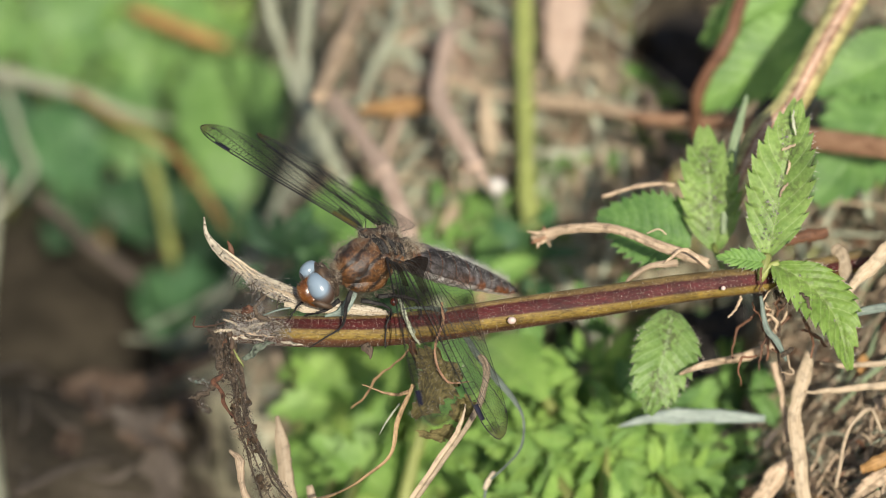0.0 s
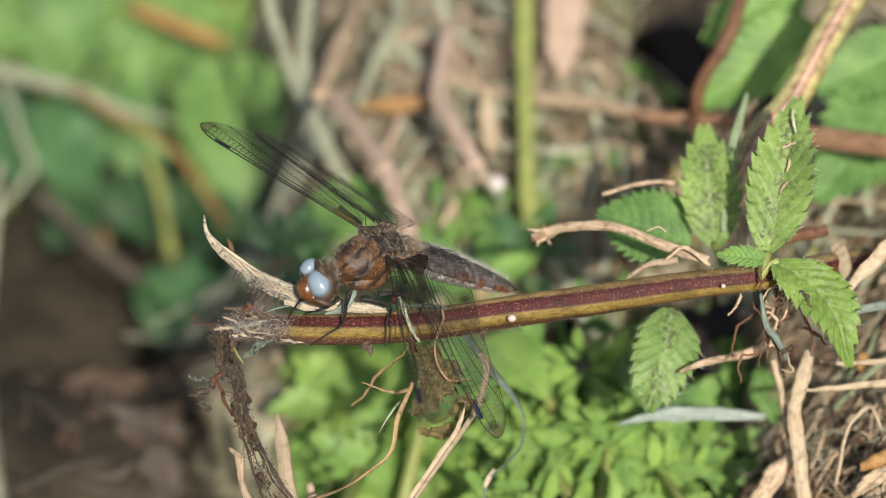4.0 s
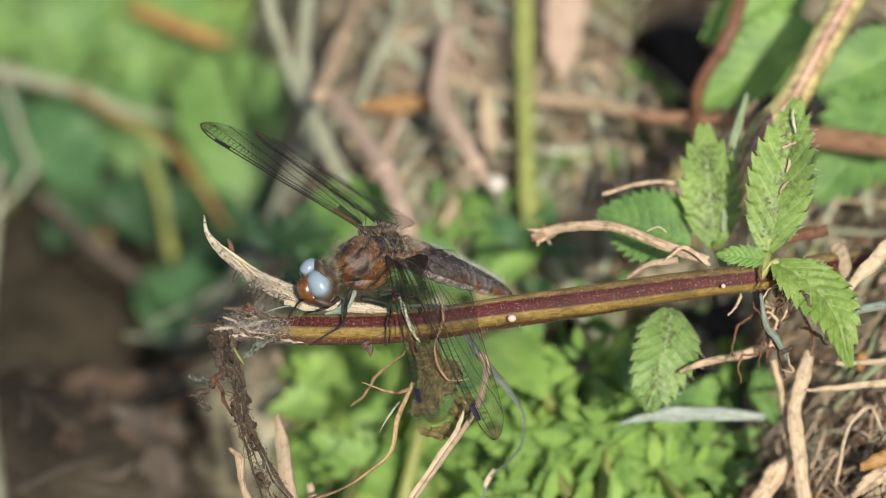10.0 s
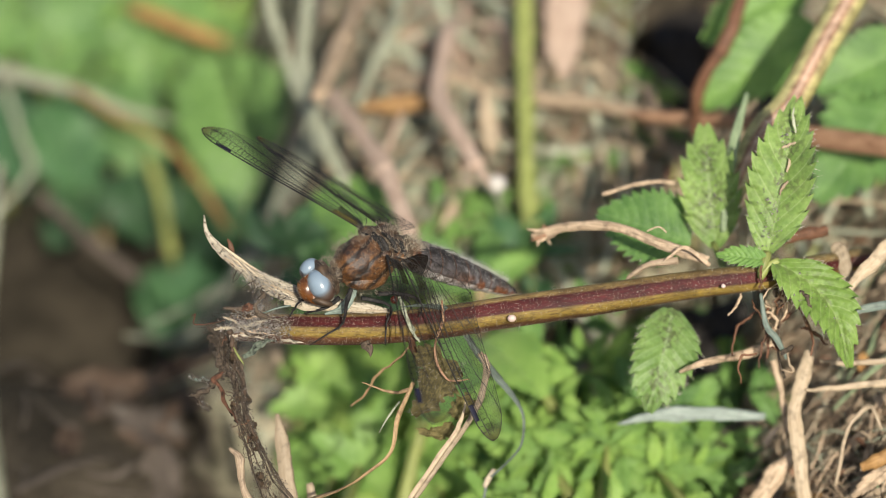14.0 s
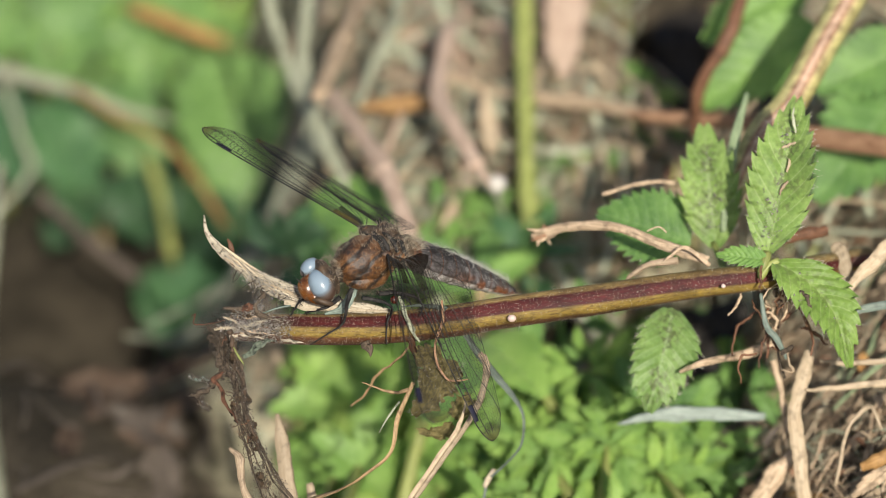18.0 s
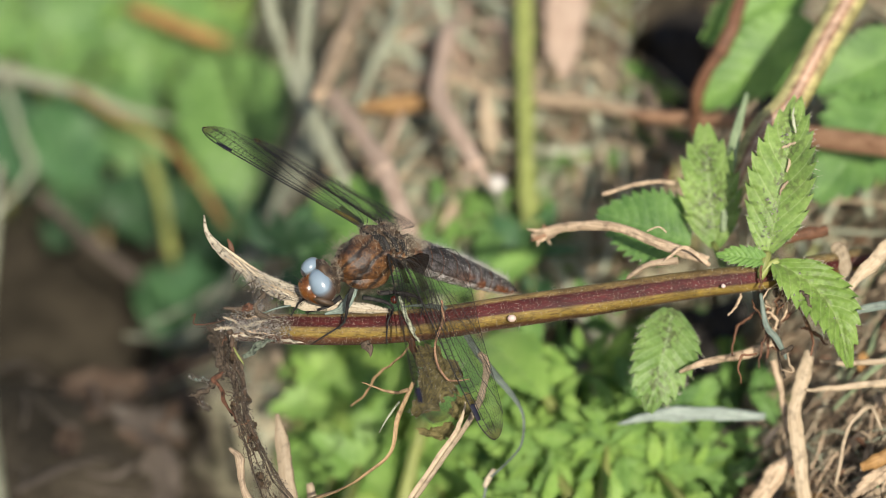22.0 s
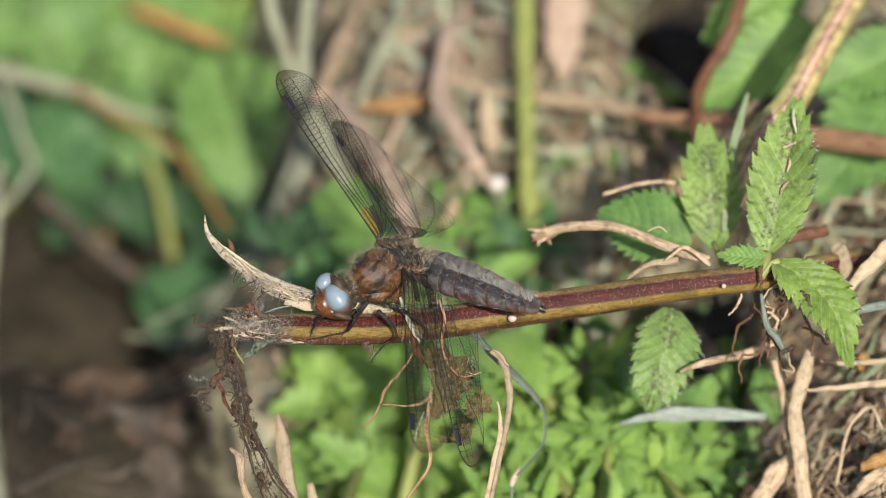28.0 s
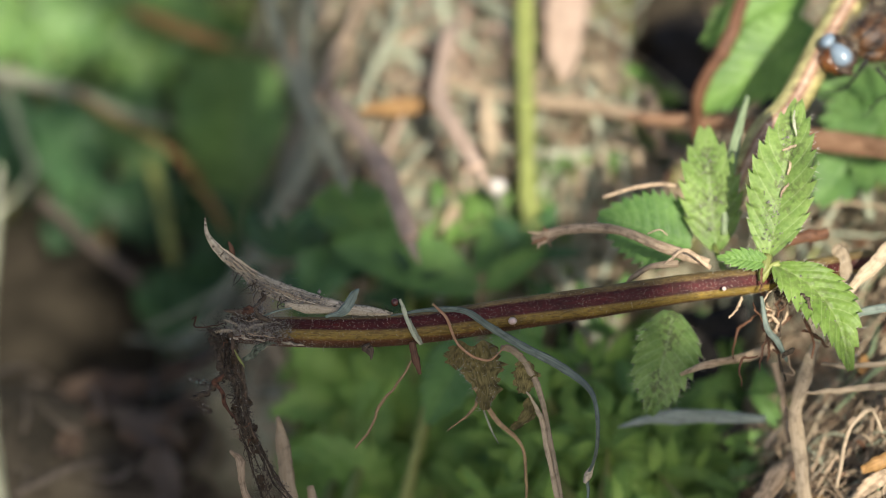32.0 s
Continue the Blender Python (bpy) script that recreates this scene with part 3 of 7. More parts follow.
def cut_nettle():
    t = thing("nettle_plant", (78.5, -1.5, -26), "cut nettle with red-brown ridged stem and gritty green leaves", "plant")
    stem = part("stem", sweep(Geo(), NETTLE_LINE, NETTLE_R, None, 32, 120, lobes=0.05, twist=-1.0), STEM, t, "dark red and olive ridged stem, torn at its end")
    h = bristles(Geo(), NETTLE_LINE, NETTLE_R, 5000, 0.36, 0.018, seed=5, arc=(-0.6, 3.7), lean=1.1)
    bristles(h, NETTLE_LINE, NETTLE_R, 340, 1.2, 0.03, seed=6, arc=(-0.7, 3.8), lean=0.6)
    part("stem_hairs", h, HAIR, stem, "short pale stinging hairs", kind="stuff")
    # torn end
    r = np.random.RandomState(3)
    for i, (pts, w, m) in enumerate((([(-38.6, -11.9, 2.2), (-37.4, -12.5, 2.6), (-35.6, -13.4, 2.8)], (0.14, 0.3, 0.1), CREAM), ([(-40.4, -14.1, 2.2), (-38.9, -14.0, 2.6), (-36.2, -13.9, 2.8)], (0.2, 0.36, 0.2), CREAM),
                                     ([(-38.0, -14.3, 2.7), (-35.2, -13.9, 3.0), (-32.6, -12.9, 2.9), (-30.9, -12.5, 2.6)], (0.45, 0.5, 0.38, 0.1), PEEL), ([(-37.6, -15.2, 2.6), (-34.8, -15.2, 2.8), (-31.4, -15.7, 2.6)], (0.3, 0.42, 0.08), PEEL),
                                     ([(-36.2, -11.9, 2.5), (-33.4, -11.8, 2.6), (-30.4, -11.9, 2.4)], (0.2, 0.5, 0.1), HAY), ([(-35.7, -14.7, 3.0), (-32.8, -14.6, 3.1), (-29.8, -15.0, 2.9)], (0.15, 0.3, 0.08), HAY),
                                     ([(-37.0, -13.2, 2.9), (-34.1, -14.9, 3.1), (-30.8, -15.4, 2.9)], (0.2, 0.35, 0.1), ROOT), ([(-28.6, -15.9, 2.2), (-26.8, -16.3, 2.3), (-24.6, -16.4, 2.1)], (0.15, 0.38, 0.1), PEEL))):
        part("torn_fibre", sweep(Geo(), pts, list(w), 0.22, 8, 34, wobble=0.22, seed=i), m, stem)
    for i in range(26):
        x, y = r.uniform(-37.5, -29.5), r.uniform(-16.1, -11.9)
        ln = r.uniform(1.2, 4.5)
        z = 2.2 + 0.7 * (1 - ((y + 14) / 2.3) ** 2)
        part("torn_fibre", sweep(Geo(), [(x, y, z), (x + ln / 2, y + r.normal(0, 0.2), z + 0.15), (x + ln, y + r.normal(0, 0.45), z - 0.2)], [0.05, r.uniform(0.1, 0.34), 0.04], 0.1, 6, 22, wobble=0.3, seed=40 + i), (ROOT, RUST, ROOT, PEEL, BROWN)[i % 5], stem)
    # crumbly root that climbs from the torn end to the strip, and the lump beside it
    part("rootlet", sweep(Geo(), [(-30.8, -12.4, 2.8), (-32.2, -11.2, 3.2), (-32.8, -9.9, 3.2), (-32.2, -8.7, 3.1), (-31.9, -7.2, 2.9)], [0.4, 0.5, 0.34, 0.42, 0.3], None, 8, 60, wobble=0.5, seed=81), ROOT, stem)
    part("bark_scrap", sweep(Geo(), [(-35.6, -10.6, 2.9), (-34.2, -10.4, 3.2), (-33.0, -10.2, 3.0)], [0.4, 0.7, 0.3], 0.2, 8, 16, wobble=0.5, seed=82), BARK, stem, "rust-red scrap of bark")
    part("thread", sweep(Geo(), [(-44.6, -11.7, 2.4), (-43.6, -11.4, 2.4), (-43.9, -12.8, 2.4), (-43.0, -13.6, 2.4), (-41.2, -13.1, 2.4), (-38.6, -12.5, 2.4)], [0.07, 0.14, 0.12, 0.14, 0.1, 0.1], None, 6, 50, wobble=0.3, seed=83), BARK, stem)
    for i in range(16):
        p = np.array((r.uniform(-37.3, -33.2), r.uniform(-12.2, -10.5), r.uniform(2.0, 2.9)))
        part("soil_clod", ball(Geo(), p, r.uniform(0.25, 0.6, 3), None, 10, 12, 0.3, 300 + i, local=False, rough=0.25), (MOUND, ROOT)[i % 2], stem)
    # peeled strip that stands off the torn end
    strip = sweep(Geo(), [(-42.1, 6, 3), (-41.5, 2.9, 3), (-39.2, -0.1, 3), (-35.7, -2.9, 3), (-31.2, -5.9, 2.5), (-25.3, -8.3, 2), (-18.3, -9.8, 2.6), (-13.3, -10.4, 2.6), (-9, -10.9, 2.2)],
                  [0.12, 0.45, 0.85, 1.2, 1.55, 1.5, 1.15, 0.95, 0.25], [0.08, 0.25, 0.35, 0.4, 0.4, 0.4, 0.4, 0.35, 0.1], 10, 60, wobble=0.12, curl=-0.12, seed=2)
    peel = part("peeled_strip", strip, PEEL, t, "curved strip of bare cream fibre, gritty with soil")
    part("split_layer", sweep(Geo(), [(-27.9, -9.3, 3.4), (-24.2, -9.9, 3.4), (-18.3, -10.5, 3.2), (-9.4, -11.1, 2.6)], [0.5, 0.8, 0.6, 0.15], 0.22, 8, 24, wobble=0.1, seed=4), CREAM, peel)
    part("split_layer", sweep(Geo(), [(-39.6, 1.1, 3.8), (-36.1, -1.4, 3.8), (-32.7, -3.7, 3.6)], [0.08, 0.25, 0.1], 0.15, 6, 16, wobble=0.1, seed=5), CREAM, peel)
    part("bark_scrap", sweep(Geo(), [(-37.8, 1.8, 3.4), (-37.3, 0.5, 3.6), (-36.7, -0.6, 3.4)], [0.15, 0.5, 0.2], 0.15, 6, 10, wobble=0.1, seed=8), RUST, peel)
    edge = spline([(-40.6, 1.6, 3.4), (-37.3, -1.7, 3.4), (-33.6, -4.4, 3.4), (-29.2, -6.9, 3.0), (-24.3, -8.6, 2.7), (-18.5, -9.6, 2.8)], 60)
    for i in range(34):
        k = r.randint(0, 50)
        b, e = edge[k], edge[min(59, k + r.randint(5, 14))]
        off = np.array((r.normal(0, 0.45), r.normal(0, 0.55), r.uniform(0.1, 0.5)))
        w = r.uniform(0.07, 0.2)
        part("splinter", sweep(Geo(), [b + off, (b + e) / 2 + off + r.normal(0, 0.15, 3), e + off + np.array((0, r.normal(0, 0.3), r.uniform(0, 0.4)))], [w * 0.3, w, w * 0.25], w * 0.6, 5, 14, wobble=0.08, seed=500 + i), (CREAM, PEEL, HAY)[i % 3], peel)
    for i in range(12):
        b = edge[r.randint(10, 40)] + np.array((0, -0.9, 0.1))
        e = b + np.array((r.normal(-0.6, 0.9), -r.uniform(0.8, 3.0), r.normal(0, 0.4)))
        part("rootlet", sweep(Geo(), [b, (b + e) / 2 + r.normal(0, 0.35, 3), e], [0.09, 0.07, 0.03], None, 5, 14, wobble=0.2, seed=600 + i), ROOT, peel)
    c = grains(Geo(), [(-40.1, 0.9, 3.6), (-37.3, -1.7, 3.6), (-34.2, -4.1, 3.5), (-30.2, -6.6, 3.2), (-25.3, -8.5, 2.8)], 900, (0.4, 0.4, 0.14), 0.055, 7)
    grains(c, [(-37.3, -1.7, 3.5), (-34.2, -4.1, 3.5), (-30.2, -6.6, 3.2), (-25.3, -8.5, 2.8), (-21, -9.3, 2.8)], 4200, (0.75, 0.7, 0.16), 0.065, 17)
    grains(c, [(-35.6, -3.6, 3.4), (-32.2, -5.9, 3.4), (-28.2, -8.1, 3.0), (-24.3, -9.3, 2.8)], 420, (0.7, 0.5, 0.2), 0.15, 27)
    grains(c, [(-34.3, -5.4, 2), (-32.8, -7.9, 2), (-31.8, -10.7, 2)], 90, 0.6, 0.17, 9)
    part("soil_grit", c, GRIT, peel, "dark clinging crumbs of soil", kind="stuff")
    c = grains(Geo(), [(-36.9, -13.6, 2.9), (-33.2, -13.8, 3.1), (-28.3, -14, 2.8)], 6000, (1.3, 1.0, 0.3), 0.08, 8)
    grains(c, [(-36.9, -11.7, 2.8), (-33.2, -10.9, 3.0), (-32.4, -9.4, 3.4)], 900, (0.6, 0.6, 0.3), 0.09, 28)
    grains(c, NETTLE_LINE[:4], 260, 1.7, 0.09, 18)
    bristles(c, NETTLE_LINE[:2], [2.3, 2.7], 900, 0.3, 0.05, seed=19, arc=(0.1, 3.0))
    bristles(c, NETTLE_LINE[1:3], [2.7, 2.85], 160, 0.14, 0.1, seed=20, arc=(0.1, 3.0))
    part("soil_grit", c, GRIT, stem, "dark clinging crumbs of soil", kind="stuff")
    part("gall", ball(Geo(), (12.1, -12.2, 2.6), (0.75, 0.65, 0.6), lump=0.06, local=False), GALL, stem, "small pale pink gall")
    part("gall", ball(Geo(), (50, -6.6, -4), (0.4, 0.4, 0.4), lump=0.06, local=False), GALL, stem)
    # leaves of the node
    leaf_with_hair(t, (58.3, -1.7, -9), (63.6, 26.4, -10), 13.2, LEAF_GRITTY, "upright narrow leaf speckled with soil grit", 130, facing=(-0.25, 0.1, 1), teeth=10, bend=0.25, fold=0.35, jag=0.2, quilt=0.3, wave=1.0, arc=0.02, seed=1, heart=0.6)
    leaf_with_hair(t, (50.7, -0.4, -24), (48.6, 22.4, -26), 12.6, LEAF_GRITTY, "", 60, facing=(-0.1, 0.1, 1), teeth=7, bend=0.3, fold=0.25, jag=0.24, quilt=0.3, wave=0.9, seed=2, heart=0.6)
    leaf_with_hair(t, (46.1, 0.9, -26), (29.5, 6.7, -30), 17.5, LEAF, "rounded dull green leaf with fuzzy edge", 70, facing=(0.05, 0.35, 0.9), teeth=11, bend=0.2, fold=0.15, jag=0.2, seed=3, heart=0.4)
    leaf_with_hair(t, (58.6, -2.1, -7), (49.4, -1.1, -8), 4.8, LEAF, "", 30, facing=(0, 0.3, 1), teeth=7, bend=0.25, fold=0.3, jag=0.3, seed=4)
    leaf_with_hair(t, (59, -2.1, -7), (72, -20.2, -3), 11.5, LEAF_YELLOW, "arching leaf hanging from the node", 130, facing=(0.2, 0.2, 1), teeth=10, bend=0.4, arc=-0.13, fold=0.25, wave=0.7, jag=0.2, quilt=0.6, seed=5)
    leaf_with_hair(t, (42.1, -10.8, -18), (37.3, -29.6, -16), 13.5, LEAF_GRITTY, "", 140, facing=(0.2, 0.2, 1), teeth=9, bend=0.3, fold=0.3, jag=0.2, quilt=0.5, wave=0.8, roll=0.12, seed=6)
    c = grains(Geo(), [(58.7, 1.1, -7.6), (60.3, 11.3, -7.4), (62.4, 21.4, -8)], 700, (1.3, 0.8, 0.2), 0.10, 51)
    grains(c, [(49.9, 3.2, -22), (49.5, 11.6, -22), (48.9, 17.9, -24)], 520, (1.6, 0.8, 0.25), 0.11, 52)
    grains(c, [(61.2, -4.9, -5), (64.9, -9.9, -2.5), (68.8, -14.9, -1.5)], 160, (1.6, 1.2, 0.3), 0.12, 53)
    part("soil_grit", c, GRIT, t, "crumbs of dark soil on the leaves", kind="stuff")
    for i, pts in enumerate(([(60.8, 18.2, -7), (62.2, 18.7, -6.6), (63.3, 19.2, -6.8)], [(61.6, 13.8, -6.8), (62.1, 15.1, -6.6), (62, 16.3, -6.8)], [(60.4, 9.7, -6.8), (61, 11.2, -6.6), (62, 12.5, -6.8)], [(63.1, 25.5, -8), (62.9, 22.9, -7), (63.3, 20.9, -7)])):
        part("straw_bit", sweep(Geo(), pts, [0.15, 0.3, 0.15], 0.12, 6, 10, wobble=0.15, seed=i), (PALE, PALE, HAY, GREYHAY)[i], t)
    for pts, w in (([(57, -5, -8), (57.6, -2.9, -7), (58.3, -0.7, -8)], 0.9), ([(56.9, -5.2, -7), (58.6, -2.9, -7), (60.4, -2.1, -7)], 0.7), ([(51.8, -5.2, -12), (51.2, -3, -18), (50.1, 1.2, -24)], 0.6)):
        part("leaf_stalk", sweep(Geo(), pts, w, None, 8, 10), GREENSTEM, t)


cut_nettle()


def loose_blade(name, material, pts, rx, ry, label, category, facing=(0, 0, 1), n=30, sides=8, group="", **kw):
    return solo(name, sweep(Geo(), pts, rx, ry, sides, n, facing, **kw), material, label, category, group)


# twig and blades round the node
def tan_twig():
    t = thing("dry_twig", (47.4, -2.4, -9), "split tan dry twig lying against the nettle stem", "twig")
    part("shaft", sweep(Geo(), [(16.4, 2.4, -20), (18.3, 3, -19), (22.3, 4.2, -17), (30.4, 4, -13), (37.4, 1.7, -11), (43.4, -0.7, -9), (47.6, -2.1, -8)],
                        [0.5, 1.1, 0.8, 0.85, 0.9, 1.1, 0.8], [0.35, 0.7, 0.5, 0.5, 0.5, 0.6, 0.4], 10, 60, wobble=0.3, seed=4), HAY, t)
    for i, (x, y) in enumerate(((934, 405), (940, 428), (950, 436), (962, 396), (975, 432))):
        e = np.array((-81.4, 45.8, -19)) + ((x + 0.0) / 10 * 1.038, -y / 10 * 1.038, 0)
        part("fibre", sweep(Geo(), [(20.8, 3.4, -18), (np.array((18.8, 2.8, -18)) + e) / 2, e], [0.5, 0.4, 0.15], 0.2, 6, 14, wobble=0.25, seed=20 + i), (HAY, REDHAY)[i % 2], t)
    part("side_shoot", sweep(Geo(), [(42.2, -2.1, -7), (37.1, -2.7, -7), (34.1, -4.5, -7), (32.9, -5.8, -7)], [0.7, 0.5, 0.5, 0.2], 0.3, 8, 22, wobble=0.15, seed=6), HAY, t)
    part("side_shoot", sweep(Geo(), [(47.8, -2.9, -7), (43.6, 0.1, -6), (41.1, -1.1, -6), (39.6, -2.1, -6)], [0.4, 0.4, 0.3, 0.1], 0.2, 6, 22, wobble=0.15, seed=7), HAY, t)
    part("fibre", sweep(Geo(), [(29.6, 10.1, -26), (34.3, 11.7, -26), (39.5, 12.5, -25), (43.6, 12.2, -24)], 0.35, 0.2, 6, 20, wobble=0.2, seed=9), HAY, t)
    part("fibre", sweep(Geo(), [(36.8, 3.2, -10), (38.9, 4, -10), (40.4, 3, -10)], 0.15, None, 6, 12), PALE, t)


tan_twig()


def node_tangle():
    """Dry rust-brown rootlets and scraps hanging under the nettle's node."""
    r = np.random.RandomState(31)
    for i in range(44):
        p = np.array((60.1, -9, -8)) + r.normal(0, 1, 3) * (3.2, 4.0, 2.0)
        e = p + np.array((r.normal(0.5, 2.2), r.normal(-3.5, 3.0), r.normal(0, 1.5)))
        w = r.uniform(0.12, 0.5)
        solo("dry_rootlet", sweep(Geo(), [p, (p + e) / 2 + r.normal(0, 1.0, 3), e], [w * 0.6, w, w * 0.4], w * 0.6, 6, 18, wobble=0.4, twist=r.normal(0, 1), seed=300 + i), (RUST, HAY, RUST, ROOT)[i % 4],
             "short dry brown rootlet hanging at the nettle node", "rootlet", "rootlets at the node")


node_tangle()
loose_blade("grass_stalk", GREENBLADE, [(51.8, 3.2, -22), (52.8, 12.7, -24), (54.6, 21.2, -27), (57.3, 29.4, -32)], [0.5, 1.0, 1.0, 0.4], 0.2, "grey-green grass blade standing beside the nettle", "grass", seed=1)
loose_blade("grass_stalk", BLADE, [(56.9, -8, -6), (57.9, -13.6, -6), (59.8, -16.1, -6), (61.7, -19.7, -7)], [0.3, 0.55, 0.6, 0.3], 0.2, "grey-green grass blade caught at the nettle node", "grass", seed=2)
loose_blade("grass_stalk", PALEBLADE, [(32.9, -33.0, -32), (39.4, -31.4, -31), (48.5, -30.9, -30), (60.4, -31.3, -29)], [0.2, 0.9, 1.4, 1.4, 0.8], 0.3, "flat grey-blue grass blade over young nettles", "grass", wobble=0.1, seed=3)
loose_blade("grass_stalk", BLADE, [(72.9, -11.6, -9), (76.3, -10.6, -8), (80.4, -9.9, -8)], [0.5, 0.8, 0.8], 0.2, "grey-green grass blade on the litter heap", "grass", seed=3)


# ---- roots hanging from the torn end ----
def hanging_roots():
    t = thing("root_clump", (-37.8, -14.4, 1), "dark soil-caked roots hanging from the torn stem end", "roots")
    r = np.random.RandomState(12)
    c = Geo()
    light = Geo()
    for i in range(10):
        side = (-0.75, 0.75)[i % 2]
        o = np.array((r.normal(0, 0.45), 0, r.normal(0, 0.5)))
        k = r.uniform(0.45, 1.1)
        pts = [np.array(p) + o * s + np.array((side * u, 0, 0)) for p, s, u in zip(((-38.1, -14.4, 1), (-37.7, -18.6, 1.2), (-36.4, -22.6, 2), (-35.7, -26.4, 1.6), (-35.1, -30.3, 1), (-33.2, -35.9, 0), (-30.9, -40.9, 0), (-28, -46, -1)), (1.4, 1.3, 0.9, 0.7, 0.75, 1.1, 1.5, 2.2), (0.3, 0.6, 0.7, 1.0, 0.9, 1.1, 1.5, 2.0))]
        if i % 3 == 2:
            pts = pts[:6]
        part("root", sweep(Geo(), pts, np.linspace(0.42, 0.16, 60) * k * r.uniform(0.3, 1.7, 60), None, 7, 180, wobble=0.8, seed=40 + i), (ROOT, ROOT, BROWN)[i % 3], t)
        grains(c, pts, 420, 0.36, 0.10, 70 + i)
        grains(light, pts, 130, 0.42, 0.06, 170 + i)
        bristles(c, pts, 0.3, 40, 0.5, 0.02, seed=90 + i, lean=1.0)
    # side roots, caked thick
    for i, (pts, w) in enumerate((([(-40.2, -17.6, 1.6), (-39.2, -19.4, 2), (-38.3, -21.2, 2), (-37.0, -23.2, 2)], (0.3, 0.6, 0.7, 0.5)), ([(-38.2, -22.2, 2), (-39.9, -22.8, 2.2), (-41.4, -24.0, 2.2), (-42.8, -25.3, 2.2), (-44.6, -26.2, 2)], (0.3, 0.55, 0.4, 0.6, 0.12)),
                                  ([(-44.8, -22.2, 2), (-43.2, -23.0, 2.2), (-41.2, -23.1, 2.2)], (0.1, 0.18, 0.2)), ([(-43.0, -25.4, 2), (-42.4, -27.4, 2.2), (-41.0, -28.4, 2)], (0.1, 0.12, 0.05)))):
        part("side_root", sweep(Geo(), pts, np.interp(np.linspace(0, 1, 40), np.linspace(0, 1, len(w)), w) * r.uniform(0.5, 1.4, 40), None, 8, 90, wobble=0.7, seed=60 + i), (ROOT, BLADE)[i == 2], t)
        grains(c, pts, 260, 0.3, 0.1, 160 + i)
        grains(light, pts, 120, 0.34, 0.07, 180 + i)
    for i in range(70):
        a, ln = r.uniform(2.0, 5.2), r.uniform(1.0, 3.2)
        b = np.array((-39.2, -15.6, 2)) + r.normal(0, 1, 3) * (0.7, 1.0, 0.6)
        e = b + ln * np.array((math.cos(a) * 0.7 - 0.15, math.sin(a), r.normal(0, 0.4)))
        part("root_hair", sweep(Geo(), [b, (b + e) / 2 + r.normal(0, 0.5, 3), e], [0.07, 0.05, 0.025], None, 5, 18, wobble=0.45, seed=i), (ROOT, ROOT, DULL)[i % 3], t)
    part("bark_strip", sweep(Geo(), [(-38.6, -21.4, 3), (-39.9, -22.6, 3.4), (-39.3, -24.4, 3.5), (-38.6, -27.0, 3.5), (-37.6, -28.6, 3.3), (-36.0, -30.0, 3)], [0.2, 0.5, 0.35, 0.5, 0.45, 0.15], 0.12, 10, 60, wobble=0.6, twist=1.5, seed=3), BARK, t, "rust-red strip of bark")
    part("thread", sweep(Geo(), [(-36.9, -17.2, 3), (-36.0, -18.8, 3.2), (-35.0, -20.3, 3)], [0.1, 0.22, 0.1], 0.1, 6, 14), GREENSTEM, t)
    part("bark_strip", sweep(Geo(), [(-37.7, -35, 2), (-35.7, -37.2, 2.5), (-35.4, -40.7, 2.5), (-34.3, -44.7, 2)], [0.3, 0.8, 0.6, 0.7], 0.25, 8, 24, wobble=0.25, seed=5), HAY, t)
    part("bark_strip", sweep(Geo(), [(-38.7, -10.4, 2), (-35.2, -10.6, 2.5), (-33, -10.3, 2.4), (-32.1, -8.9, 2.2)], [0.2, 0.5, 0.4, 0.1], 0.25, 8, 20, wobble=0.3, seed=6), ROOT, t)
    part("thread", sweep(Geo(), [(-31.7, -11.3, 3), (-29.2, -10.4, 3.4), (-26.7, -9.9, 3.6)], [0.12, 0.2, 0.15], None, 6, 14), BLADE, t)
    part("leaf_scrap", sweep(Geo(), [(-35.6, -19.2, 0.4), (-33.9, -17.8, 1), (-31.8, -16.8, 1.4), (-29.6, -16.2, 1.4)], [0.2, 0.7, 0.6, 0.15], 0.12, 10, 40, wobble=0.8, seed=9), ROTGREEN, t, "grey-green scrap of leaf")
    for i in range(12):
        p = spline([(-38.6, -14.8, 2), (-36.8, -21.8, 2), (-35, -30.3, 1), (-33.1, -35.8, 1), (-29.9, -42.9, 0)], 50)[r.randint(50)] + r.normal(0, 0.9, 3)
        part("soil_clod", ball(Geo(), p, r.uniform(0.3, 0.8, 3), None, 14, 16, 0.3, i, local=False, rough=0.22), MOUND, t)
    for i in range(22):
        p = spline([(-38.6, -14.8, 2), (-36.8, -21.8, 2), (-35, -30.3, 1), (-33.1, -35.8, 1), (-29.9, -42.9, 0)], 50)[r.randint(50)]
        e = p + np.array((r.normal(-0.3, 1.3), r.normal(-1.4, 1.2), r.normal(0, 0.8)))
        part("rootlet", sweep(Geo(), [p, (p + e) / 2 + r.normal(0, 0.8, 3), e], [0.13, 0.1, 0.04], None, 5, 24, wobble=0.4, seed=200 + i), (ROOT, RUST)[i % 4 == 0], t)
    grains(c, [(-38.2, -14.8, 2), (-36.8, -21.8, 2), (-34.8, -29.8, 2), (-31.3, -40.8, 1)], 1300, 0.7, 0.1, 33)
    bristles(c, [(-38.2, -14.8, 2), (-36.8, -21.8, 2), (-34.8, -29.8, 2), (-31.3, -40.8, 1)], [0.6, 0.8, 0.8, 1.0], 260, 1.0, 0.022, seed=35, lean=1.2)
    grains(c, [(-39.7, -11.9, 2), (-35.3, -10.9, 2), (-31.3, -11.4, 2)], 500, 0.8, 0.09, 34)
